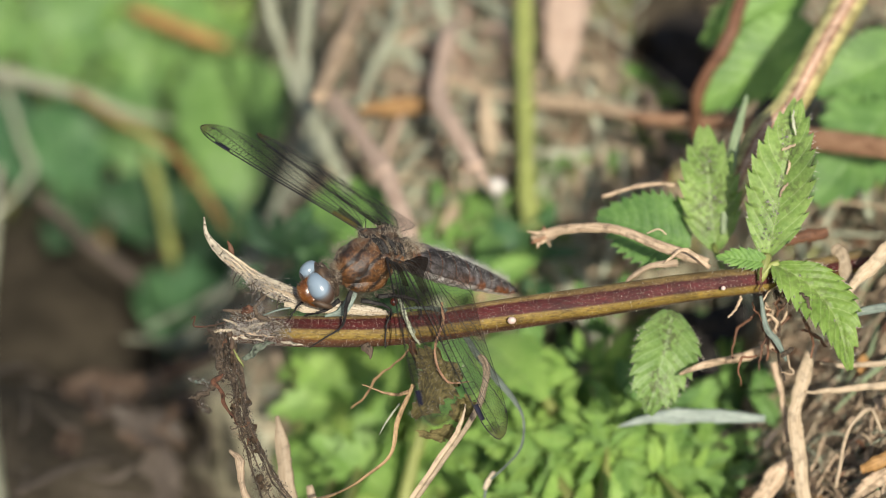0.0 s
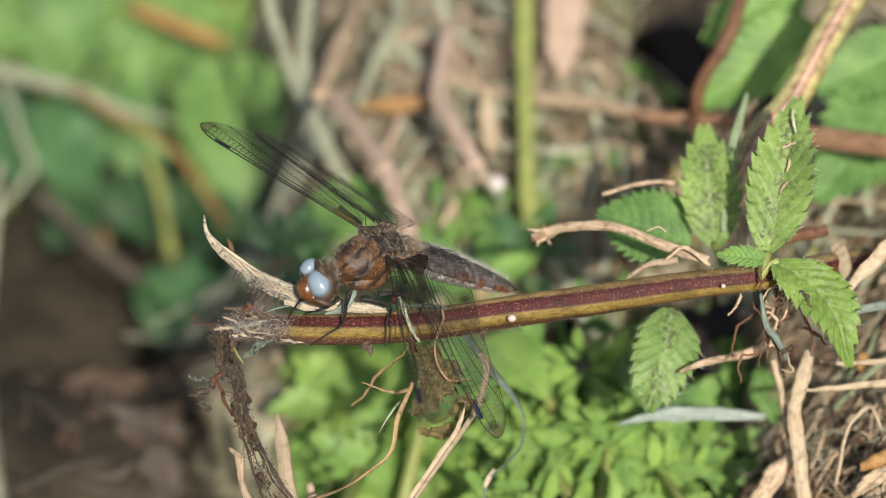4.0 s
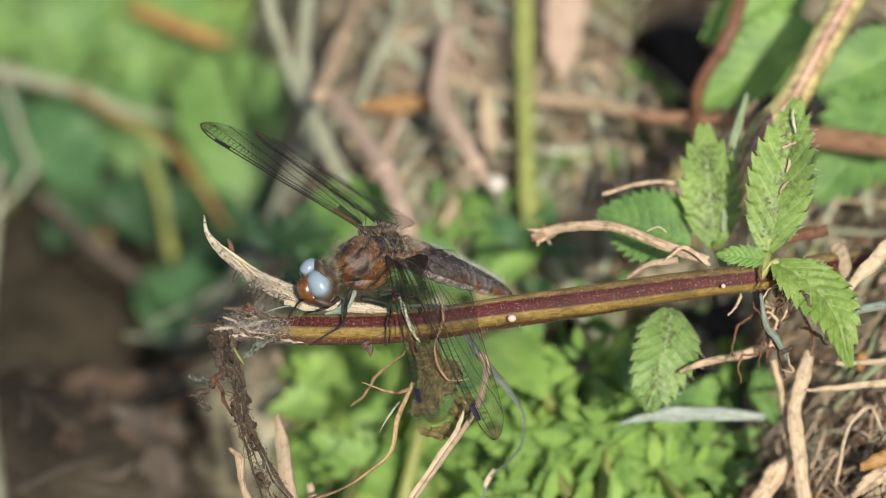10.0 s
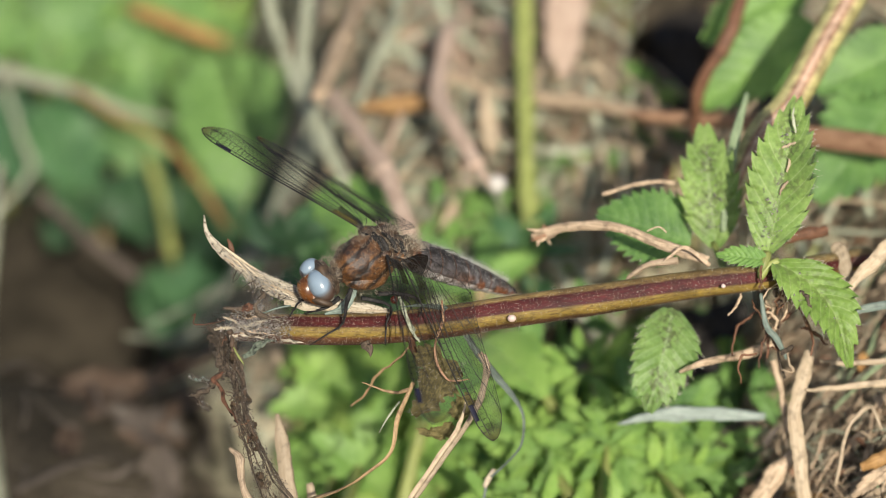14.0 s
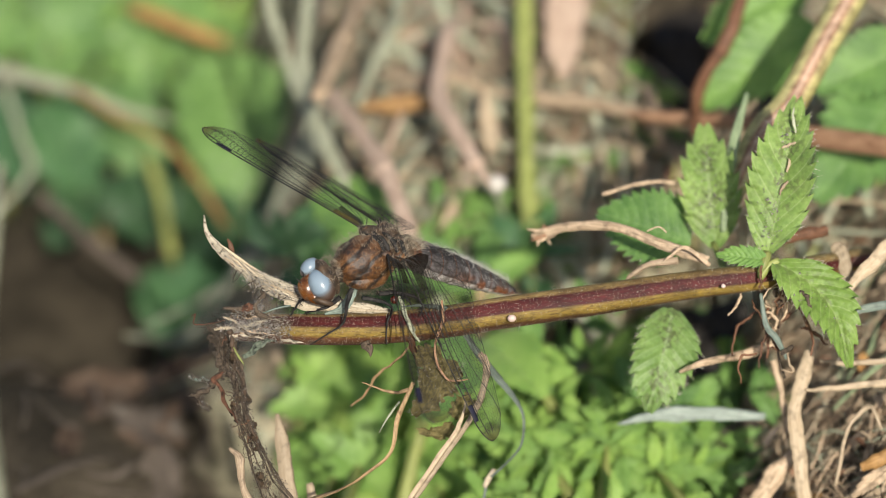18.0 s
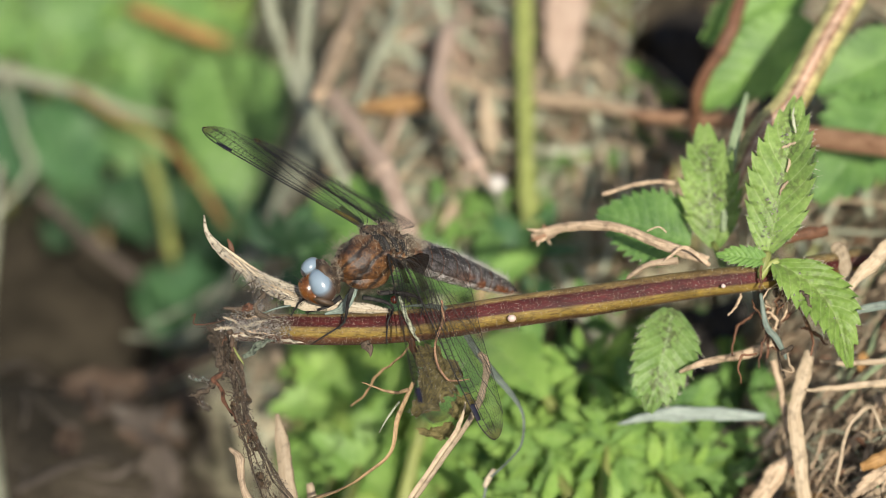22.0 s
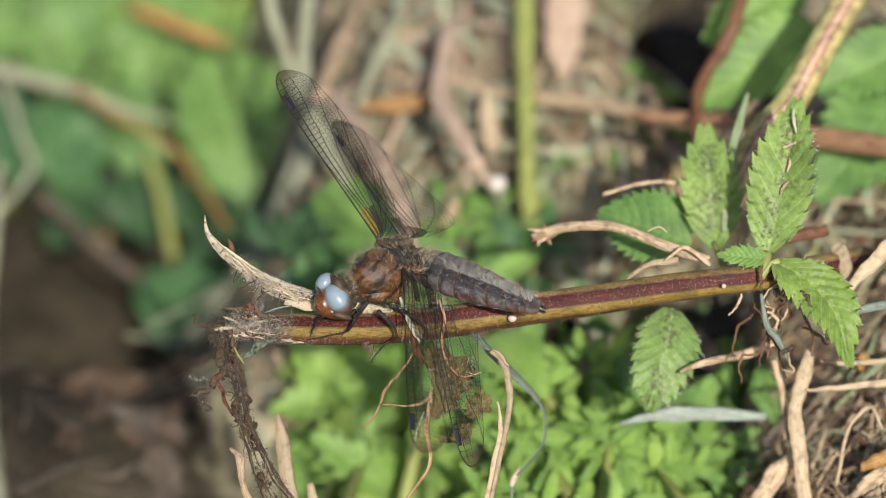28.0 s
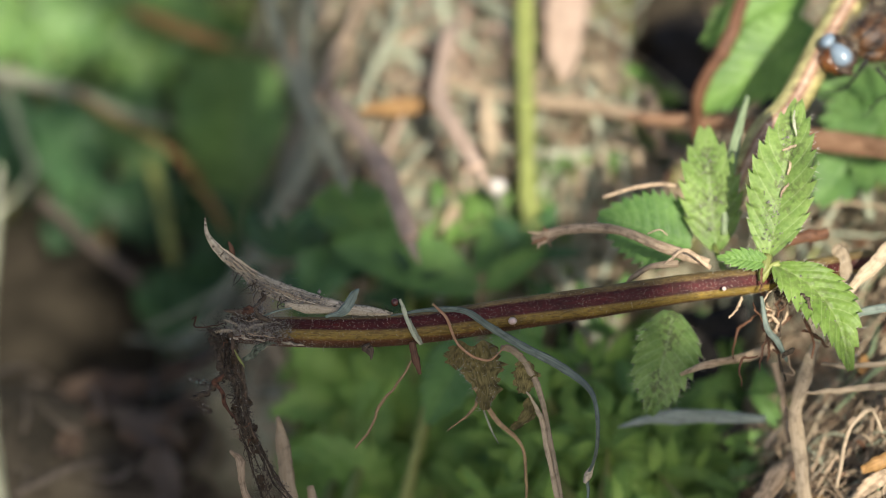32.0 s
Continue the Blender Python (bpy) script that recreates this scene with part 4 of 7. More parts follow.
    part("soil_grit", c, GRIT_DARK, t, "crumbs of dark soil", kind="stuff")
    part("sand_grit", light, GRIT, t, "pale specks of sand", kind="stuff")


hanging_roots()
loose_blade("straw", PALE, [(-30.1, -29.8, -12), (-29.1, -35.7, -12), (-27.4, -47, -12)], [0.4, 1.3, 1.5], 0.4, "pale pointed straw standing behind hanging roots", "straw", seed=4, wobble=0.08)
loose_blade("straw", PALE, [(-24.3, -42.6, -14), (-23.4, -47.2, -14)], [0.6, 1.2], 0.4, "pale straw tip behind hanging roots", "straw", seed=6)


def silk():
    """Fine spider threads between the peeled strip and the torn end."""
    g = Geo()
    for i, (a, b) in enumerate((((-33.7, -3.9, 3.5), (-25.7, -4.7, 4)), ((-31.2, -5.4, 3.5), (-26.2, -2.9, 4)), ((-35.6, -2.9, 3.5), (-34.2, -10.3, 3)), ((-30.2, -6.9, 3.5), (-31.2, -11.3, 3)), ((-34.2, -5.9, 3), (-28.2, -10.3, 3)),
                                ((-38.7, -15.8, 2), (-32.8, -24.8, 2)), ((-32.2, -7.4, 3), (-33.4, -11.8, 3)), ((-28.2, -7.9, 3), (-30.7, -11.8, 3)))):
        m = (np.array(a) + np.array(b)) / 2 - np.array((0, 0.5, 0))
        sweep(g, [a, m, b], 0.009, None, 4, 12, seed=i)
    solo("spider_silk", g, HAIR, "fine pale spider threads by the torn stem", "silk", kind="stuff")


silk()


# ---- the withered bundle that hangs from the perch and swings ----
def hung(name, pivot, label, category):
    """An Empty in the working frame's directions, about which a hanging thing swings."""
    ob = new(name)
    ob.empty_display_size = 0.005
    ob.matrix_world = FRAME @ Matrix.Translation(Vector(pivot) * 0.001)
    return tagged(ob, label, category)


def rel(points, pivot):
    return [np.array(p) - np.array(pivot) for p in points]


def crumpled(geo, outline, thick, seed, local=True):
    """A thin crumpled sheet through rows of (centre, half width)."""
    r = np.random.RandomState(seed)
    c = spline([o[0] for o in outline], 26)
    w = np.interp(np.linspace(0, 1, 26), np.linspace(0, 1, len(outline)), [o[1] for o in outline])
    na = 15
    rows = []
    ph = r.rand(6) * 6
    for i in range(26):
        for j in range(na):
            u = j / (na - 1) * 2 - 1
            edge = 1 + 0.13 * math.sin(i * 0.75 + ph[0] + (3 if u > 0 else 0)) + 0.06 * math.sin(i * 1.9 + ph[1] + u) + abs(u) ** 3 * r.normal(0, 0.13)
            z = thick * (math.sin(u * 3.2 + i * 0.35 + ph[2]) + 0.25 * math.sin(u * 7 - i * 0.5 + ph[3]) + 0.5 * math.sin(i * 0.8 + ph[4]) + r.normal(0, 0.35))
            rows.append(c[i] + np.array((u * w[i] * edge, 0.15 * w[i] * math.sin(u * 5 + ph[5]), z)))
    v = np.array(rows) * 0.001
    uv = np.array([(j / (na - 1), i / 10) for i in range(26) for j in range(na)])
    f = [(i * na + j, i * na + j + 1, (i + 1) * na + j + 1, (i + 1) * na + j) for i in range(25) for j in range(na - 1)]
    return geo.add(v, f, uv)


PIV_LEAF, PIV_STRAW, PIV_BLADE, PIV_STRAND, PIV_CURL = (-0.9, -11.4, 3.4), (6.6, -13.4, 1), (-1.4, -9.4, 3.6), (0.6, -13.9, 0), (-4.9, -12.8, 2.6)

WITHERED = hung("withered_leaf", PIV_LEAF, "crumpled olive-brown withered leaf hanging under the stem", "leaf")
LEAF_TIP = hung("leaf_scrap", PIV_LEAF, "small curled brown scrap of the withered leaf", "leaf")
for k, (rows, rough) in enumerate((([((5.4, -16.2, 1), 3.6), ((5.8, -18.7, 0), 4.9), ((6.6, -21.4, 0), 3.5), ((7.4, -24.4, 0), 2.4), ((7.3, -28, 1), 0.7)], 0.6), ([((2.8, -16.5, 1.4), 1.3), ((2.4, -18.5, 1), 2.3), ((3, -20.7, 1), 1.5)], 0.5),
                                   ([((14.1, -19.5, 0), 1.3), ((14.4, -21.9, 0), 2.3), ((14.1, -25.1, 0), 0.9)], 0.4), ([((15.2, -25.9, 0), 0.7), ((14.8, -28.9, 0.5), 1.6), ((12.2, -31.4, 1), 1.2)], 0.5))):
    part("blade", crumpled(Geo(), [(rel([p], PIV_LEAF)[0], w) for p, w in rows], rough * 0.45, 3 + k), DEADLEAF, WITHERED if k < 2 else LEAF_TIP)
part("stalk", sweep(Geo(), rel([(-2, -9.1, 3.4), (0.6, -11.8, 3.6), (2.2, -15.8, 2.5), (5.1, -18.4, 2), (8.1, -19, 1.5), (10.8, -16.7, 1)], PIV_LEAF), [0.2, 0.28, 0.25, 0.2, 0.2, 0.1], 0.15, 6, 36, wobble=0.15, seed=2, local=True), REDHAY, WITHERED)
h = bristles(Geo(), rel([(4.6, -16.9, 1), (6.6, -20.9, 1), (7.3, -28, 1)], PIV_LEAF), [4.2, 3.6, 0.8], 420, 0.6, 0.03, seed=9, lean=0.8, local=True)
part("leaf_hairs", h, HAIR, WITHERED, kind="stuff")

LONG_STRAW = hung("straw", PIV_STRAW, "long pale split straw hanging beside the withered leaf", "straw")
part("blade", sweep(Geo(), rel([(10, -17, 0), (12.6, -17.5, 0), (15.2, -21.1, 0), (17.3, -26.1, 0), (19, -34.9, 0), (21.4, -46.9, 0)], PIV_STRAW), [0.35, 0.75, 0.6, 0.5, 0.5, 0.5], 0.28, 8, 50, wobble=0.15, seed=3, local=True), PALE, LONG_STRAW)
part("fibre", sweep(Geo(), rel([(14.6, -24.7, 0.5), (16.6, -28.1, 0.5), (18, -32.9, 0.5), (20.6, -46.4, 0.5)], PIV_STRAW), [0.15, 0.4, 0.5, 0.45], 0.2, 6, 30, wobble=0.2, seed=4, local=True), PALE, LONG_STRAW)
part("torn_base", sweep(Geo(), rel([(10, -16.5, 0.5), (12.1, -17.1, 0.5), (13.8, -18.1, 0.5)], PIV_STRAW), [0.15, 0.45, 0.2], 0.2, 8, 14, wobble=0.25, seed=5, local=True), HAY, LONG_STRAW)

GRASS = hung("grass_stalk", PIV_BLADE, "long grey-green grass blade looped over the stem, with a pale knot", "grass")
part("blade", sweep(Geo(), rel([(-9.3, -11.3, 3.2), (-3.4, -10.3, 3.2), (3.4, -10.3, 3.4), (7.7, -13, 3.4), (13.5, -16.4, 3), (20, -19.8, 3), (25, -23.4, 5), (26.5, -26.9, 7), (26.9, -31.7, 7.5), (26.5, -36.2, 5), (25.4, -39.3, 3)], PIV_BLADE), [0.15, 0.3, 0.5, 0.65, 0.75, 0.78, 0.6, 0.4, 0.32, 0.28, 0.22], 0.15, 8, 80, wobble=0.12, seed=6, local=True), BLADE, GRASS)
part("knot", sweep(Geo(), rel([(26.4, -37.2, 3), (25.4, -39.3, 3), (24.8, -40.7, 3)], PIV_BLADE), [0.2, 0.75, 0.3], 0.5, 8, 14, local=True), CREAM, GRASS, "pale swollen knot")
part("tail", sweep(Geo(), rel([(25.2, -40.2, 3), (25.4, -42.6, 3), (24.8, -47.6, 3)], PIV_BLADE), [0.35, 0.25, 0.15], None, 6, 14, local=True), BLADE, GRASS)

STRAND = hung("dry_strand", PIV_STRAND, "thin twisted tan strand hanging below the stem", "straw")
part("fibre", sweep(Geo(), rel([(5.6, -24.1, 0), (9.6, -30.1, 0), (13.7, -34.4, 0), (14.6, -40.6, 0), (14.4, -45.4, 0), (13.2, -50.9, 0)], PIV_STRAND), [0.35, 0.5, 0.42, 0.5, 0.9, 1.2], 0.22, 8, 50, wobble=0.15, twist=2, seed=8, local=True), TWINE, STRAND)
part("fibre", sweep(Geo(), rel([(6.2, -25.5, 0), (5.4, -27.5, 0), (3.8, -29.4, 0), (0.6, -31.7, 0)], PIV_STRAND), [0.4, 0.3, 0.22, 0.1], 0.16, 8, 26, wobble=0.2, seed=9, local=True), TWINE, STRAND)
part("fibre", sweep(Geo(), rel([(7.1, -27.9, 0), (8.1, -30.9, 0), (9.8, -34, 0)], PIV_STRAND), [0.2, 0.2, 0.08], 0.12, 6, 18, wobble=0.12, seed=10, local=True), GREYHAY, STRAND)

CURL = hung("dry_tendril", PIV_CURL, "thin dry tan tendril hanging from the stem", "tendril")
part("fibre", sweep(Geo(), rel([(-6.2, -11.8, 3.2), (-4.9, -14.3, 3.2), (-3.9, -16.3, 2.8)], PIV_CURL), [0.3, 0.35, 0.3], 0.2, 6, 14, wobble=0.1, seed=1, local=True), GREYHAY, CURL)
part("strap", sweep(Geo(), rel([(-5.6, -15.8, 2.8), (-5, -18.6, 2.8), (-4.2, -21.6, 2.8)], PIV_CURL), [0.6, 0.75, 0.3], 0.25, 8, 14, wobble=0.1, seed=2, local=True), RUST, CURL)
part("fibre", sweep(Geo(), rel([(-5.6, -19, 2), (-8.4, -23.8, 2), (-11.2, -27, 2), (-12.8, -30.8, 2), (-15.5, -34.4, 2)], PIV_CURL), [0.2, 0.24, 0.28, 0.24, 0.2], 0.14, 6, 40, wobble=0.3, seed=3, local=True), TWINE, CURL)

loose_blade("grass_scrap", BLADE, [(-20.7, -11.4, 4), (-17.7, -10.3, 4.2), (-15.8, -7.8, 4.2), (-14.9, -6.6, 4)], [0.2, 0.8, 0.8, 0.2], 0.15, "frayed grey-green grass scrap on the peeled strip", "grass", wobble=0.2, seed=4)
loose_blade("dry_thread", GREYHAY, [(-7.8, -8.3, 3.4), (-6.8, -10.8, 3.6), (-5.4, -14.3, 3.4), (-4.2, -16.3, 3)], [0.25, 0.4, 0.35, 0.15], 0.15, "thin dry thread laid over the stem", "thread", wobble=0.15, seed=5)
solo("seed", ball(Geo(), (-8.6, -8.9, 3.4), (0.7, 0.75, 0.65), local=False), SEED, "dark red-brown seed caught on the stem", "seed")
solo("bark_scrap", sweep(Geo(), [(-13.8, -16.3, 2), (-13.1, -17.6, 2.3), (-12.8, -18.8, 2)], [0.9, 0.8, 0.1], 0.3, 8, 10, wobble=0.3, seed=3), ROOT, "dark scrap of bark under the stem", "bark")


# ---- background stalks, each lying or standing in the litter ----
def background():
    rows = [
        ("stalk", GREENSTEM, [(18.9, 62.1, -144.4), (18.3, 44.5, -132.8), (18.1, 29.9, -119.8), (17.8, 17.2, -109.6), (19, 4.3, -100.9)], 2.0, 1.8, "upright yellow-green stalk standing in the litter", "stalk"),
        ("leaf_piece", PINK, [(29.5, 62.8, -151.3), (27.9, 51.9, -144.7), (26.3, 39.1, -138.0)], [4.6, 5.0, 2.1], 0.6, "pinkish-brown dry leaf piece on the litter", "dry leaf"),
        ("stalk", HAY, [(-16.7, 59.5, -144.4), (-21.7, 47.4, -121.2), (-26, 33.2, -100.9)], 1.9, 1.1, "flattened tan stalk lying across the litter", "stalk"),
        ("stalk", PINK, [(-25.6, 34.7, -127), (-16.8, 23.7, -103.8), (-11.7, 15.5, -89.3), (-6.8, 2.4, -74.8)], 2.0, 1.2, "reddish-tan dry stalk leaning in the litter", "stalk"),
        ("stalk", PINK, [(1.4, 49.8, -135.7), (-1.1, 34.5, -112.5), (2.5, 25.9, -98), (7.2, 17.1, -86.4)], 1.9, 1.1, "bent reddish-tan dry stalk in the litter", "stalk"),
        ("stalk", AMBER, [(-15.6, 31.5, -127), (-8.7, 32.5, -127), (-2.4, 32, -127)], [1.6, 2.1, 1.8], 0.9, "short amber-coloured stalk piece in the litter", "stalk"),
        ("stalk", HAY, [(19.5, 33.3, -124.1), (33, 31.8, -119.8), (44.9, 29, -112.5), (55.2, 27.3, -103.8)], 1.7, 1.0, "long tan stalk lying across the litter", "stalk"),
        ("stalk", REDHAY, [(40.4, 27.6, -83.5), (52.8, 26.5, -77.7), (62.5, 25.5, -71.9), (73.2, 22.8, -66.1), (89.5, 19.9, -54.5)], [1.2, 1.5, 1.6, 2.0, 2.2], 1.2, "long reddish-brown stalk behind the nettle", "stalk"),
        ("stalk", RUST, [(61.4, 53.9, -71.9), (57.1, 41.7, -69), (52.2, 33.3, -71.9), (51.4, 23.3, -77.7)], [1.3, 1.5, 1.2, 0.9], 1.0, "thin curved rust-brown stalk", "stalk"),
        ("stalk", GREYHAY, [(-40.6, 59.5, -144.4), (-33.5, 38.2, -132.8), (-23.9, 18.6, -115.4)], 1.2, 0.5, "grey-green dry blade in the litter", "dry blade"),
        ("stalk", GREYHAY, [(-30.9, 59.5, -144.4), (-30.8, 36.7, -129.9), (-21.4, 14.8, -112.5)], 1.6, 0.5, "grey-green dry blade in the litter", "dry blade"),
        ("stalk", PALE, [(9.5, 32.6, -122.6), (10.3, 22.3, -114)], [1.6, 2.0], 0.6, "pale pinkish straw piece in the litter", "straw"),
        ("stalk", AMBER, [(-119.3, 46.9, -239.5), (-98.6, 42.6, -229.3), (-84.2, 34.0, -219.2), (-67.4, 24.3, -209.0), (-53.8, 5.7, -198.8)], [0.7, 0.75, 0.8, 0.9, 0.6], 0.7, "thin tan dry stalk arching over the leaves", "stalk"),
        ("stalk", GREYHAY, [(-119.3, 47.6, -239.5), (-95.5, 41.1, -227.6), (-81.8, 35.7, -222.6), (-69.8, 33.0, -219.2)], [1.8, 1.6, 1.2, 0.6], 0.9, "pale grey-green dry stalk over the leaves", "stalk"),
        ("stalk", AMBER, [(-82.3, 64.3, -253.1), (-69.5, 58.9, -246.3), (-57.0, 54.3, -239.5)], [1.6, 1.9, 1.3], 0.9, "orange-brown dry stalk piece", "stalk"),
        ("stalk", DULL, [(-103.0, 13.8, -219.2), (-90.2, 3.0, -209.0), (-76.3, -6.9, -198.8)], 1.5, 0.9, "tan stalk lying in shade, the shade put into its colour", "stalk"),
        ("stalk", GREYHAY, [(-114.5, 9.5, -219.2), (-105.7, 19.8, -222.6), (-108.3, 27.8, -226.0), (-114.0, 42.6, -229.3)], 0.8, 0.6, "thin grey dry stalk", "stalk"),
        ("stalk", GREYHAY, [(-61.0, 10.0, 112), (-62.4, -16.0, 115), (-60.6, -36.0, 118), (-58.5, -60.0, 104), (-57.0, -150.0, 70)], [0.7, 1.2, 1.5, 1.7, 1.8], 1.2, "pale upright dry stalk", "stalk"),
        ("stalk", GREENSTEM, [(-76.3, 22.9, -232.7), (-72.7, 13.2, -226.0), (-68.8, -1.3, -215.8)], 1.5, 1.2, "bright green leaf stalk in shade", "stalk"),
        ("stalk", GREENSTEM, [(-1.6, -22.8, -71.9), (-4.4, -36.3, -69), (-7.8, -50.9, -66.1)], 1.3, 1.1, "green nettle stalk among leaves", "stalk"),
        ("twig", HAY, [(43.1, -22.2, -12), (47.5, -20.3, -10), (54.8, -19.7, -21), (61.1, -17.5, -19)], [0.3, 0.7, 0.8, 0.9], 0.5, "thin dry tan twig from the litter heap", "twig"),
        ("straw", PALE, [(68.4, -16.5, -19), (65.8, -23.7, -17), (64.5, -29.9, -17), (65.5, -38.2, -18), (66.6, -47.7, -19)], [0.8, 1.4, 1.3, 1.3, 1.4], 0.42, "broad flat pale straw hanging down the heap", "straw"),
        ("straw", HAY, [(65, -37.6, -23), (61.8, -41.8, -23), (57.9, -48.2, -25)], [0.9, 1.7, 1.8], 0.55, "broad tan straw at the foot of the heap", "straw"),
        ("straw", PALE, [(68.8, -20.5, -15), (73.6, -20.7, -14), (81.5, -20.5, -15)], [0.3, 0.5, 0.6], 0.3, "thin pale straw across the heap", "straw"),
        ("straw", PALE, [(66.2, -25.7, -16), (71.7, -25.4, -15), (82, -24.1, -15)], [0.3, 0.55, 0.8], 0.3, "thin pale straw across the heap", "straw"),
        ("straw", PALE, [(72.1, 1.1, -18), (73.2, -2, -17), (73.9, -7.1, -16)], [1.0, 1.6, 0.8], 0.3, "short pale straw beside the nettle node", "straw"),
        ("straw", PALE, [(81.9, 1.1, -14), (77.6, -3, -13), (74.4, -6, -12), (70, -10.6, -10)], [1.2, 1.4, 0.9, 0.2], 0.4, "pale straw beside the nettle node", "straw"),
        ("straw", RUST, [(61, 0.9, -20), (66.4, 2.7, -22), (71.4, 3.5, -24)], [0.9, 1.2, 1.0], 0.6, "short reddish dry stalk behind the node", "straw"),
        ("straw", PALE, [(71.4, -43, -13), (73.3, -32.7, -12), (77.4, -28.6, -12), (79.5, -32.7, -12)], [0.35, 0.4, 0.4, 0.3], 0.3, "curled pale straw on the heap", "straw"),
        ("straw", AMBER, [(76, -39.9, -13), (78.5, -38.3, -12), (82.6, -36.3, -12)], [0.8, 1.3, 1.3], 0.8, "amber straw piece on the heap", "straw"),
        ("straw", HAY, [(60.9, -20.7, -21), (62.6, -27, -21), (63.4, -35.3, -21)], [0.7, 0.5, 0.6], 0.4, "thin brown straw hanging down the heap", "straw"),
    ]
    r = np.random.RandomState(71)
    for i, (name, m, pts, rx, ry, label, cat) in enumerate(rows):
        if name != "stalk":
            loose_blade(name, m, pts, rx, ry, label, cat, wobble=0.25, seed=100 + i, n=36, sides=10)
            continue
        pts = [np.array(p, float) for p in pts]
        t = thing(name, min(pts, key=lambda p: at(p)[2]), label, cat)
        part("shaft", sweep(Geo(), pts, rx, ry, 12, 44, wobble=0.25, seed=100 + i), m, t)
        c = spline(pts, 60)
        w0, w1 = np.atleast_1d(rx)[0], np.atleast_1d(rx)[-1]
        for k, w, out in ((0, w0, c[0] - c[3]), (59, w1, c[59] - c[56])):
            out = out / np.linalg.norm(out)
            for j in range(3):
                e = c[k] + out * r.uniform(1.2, 3.2) * w + r.normal(0, 0.35, 3) * w
                part("frayed_end", sweep(Geo(), [c[k] - out * w, (c[k] + e) / 2 + r.normal(0, 0.15, 3), e], [w * 0.5, w * 0.35, w * 0.1], w * 0.15, 6, 8, seed=j), m, t)
        k = r.randint(18, 42)
        w = np.interp(k / 59, np.linspace(0, 1, len(np.atleast_1d(rx))), np.atleast_1d(rx))
        wy = np.interp(k / 59, np.linspace(0, 1, len(np.atleast_1d(ry))), np.atleast_1d(ry))
        part("node", sweep(Geo(), [c[k - 1], c[k], c[k + 1]], [w * 1.0, w * 1.16, w * 1.0], [wy * 1.0, wy * 1.16, wy * 1.0], 12, 8), m, t, "slightly swollen joint")


background()
solo("snail_shell", ball(Geo(), (11.3, 13.8, -98), (2.0, 1.9, 1.8), lump=0.05, local=False), WHITE, "small bleached white snail shell on the litter", "shell")


def standing_nettle(base, stem_pts, stem_r, leaves, label, stem_material=STEM_PALE, material=LEAF, hairs=0):
    t = thing("nettle_plant", base, label, "plant", "nettles in the litter")
    if stem_pts:
        part("stem", sweep(Geo(), stem_pts, stem_r, None, 20, 50, lobes=0.06), stem_material, t)
    for i, (b, e, w, facing, kw) in enumerate(leaves):
        m = kw.pop("m", material)
        leaf_with_hair(t, b, e, w, m, hairs=hairs, facing=facing, seed=i, **kw)
    return t


standing_nettle((52.7, 8.5, -26), [(52.7, 8, -26), (59.7, 21.4, -32), (66.1, 28, -36), (73.5, 40.3, -42.9), (82.8, 54.5, -54.5)], [2.1, 2.6, 2.8, 2.9, 3.0],
                [((96, 35, -80.6), (75.9, 10.4, -69), 23, (0, 0.2, 1), {"bend": 0.2, "teeth": 10, "m": LEAF}),
                 ((75.9, 46.4, -77.7), (53.9, 29.6, -77.7), 17, (0, 0.2, 1), {"bend": 0.2, "teeth": 9}),
                 ((75.9, 56.5, -86.4), (54.7, 43.6, -86.4), 15, (0, 0.2, 1), {"bend": 0.2, "teeth": 9, "m": LEAF}),
                 ((96.7, 41.8, -77.7), (76.7, 32.3, -74.8), 16, (0, 0.2, 1), {"bend": 0.2, "teeth": 9, "m": LEAF})],
                "tall nettle with a ridged pale stem and broad green leaves")
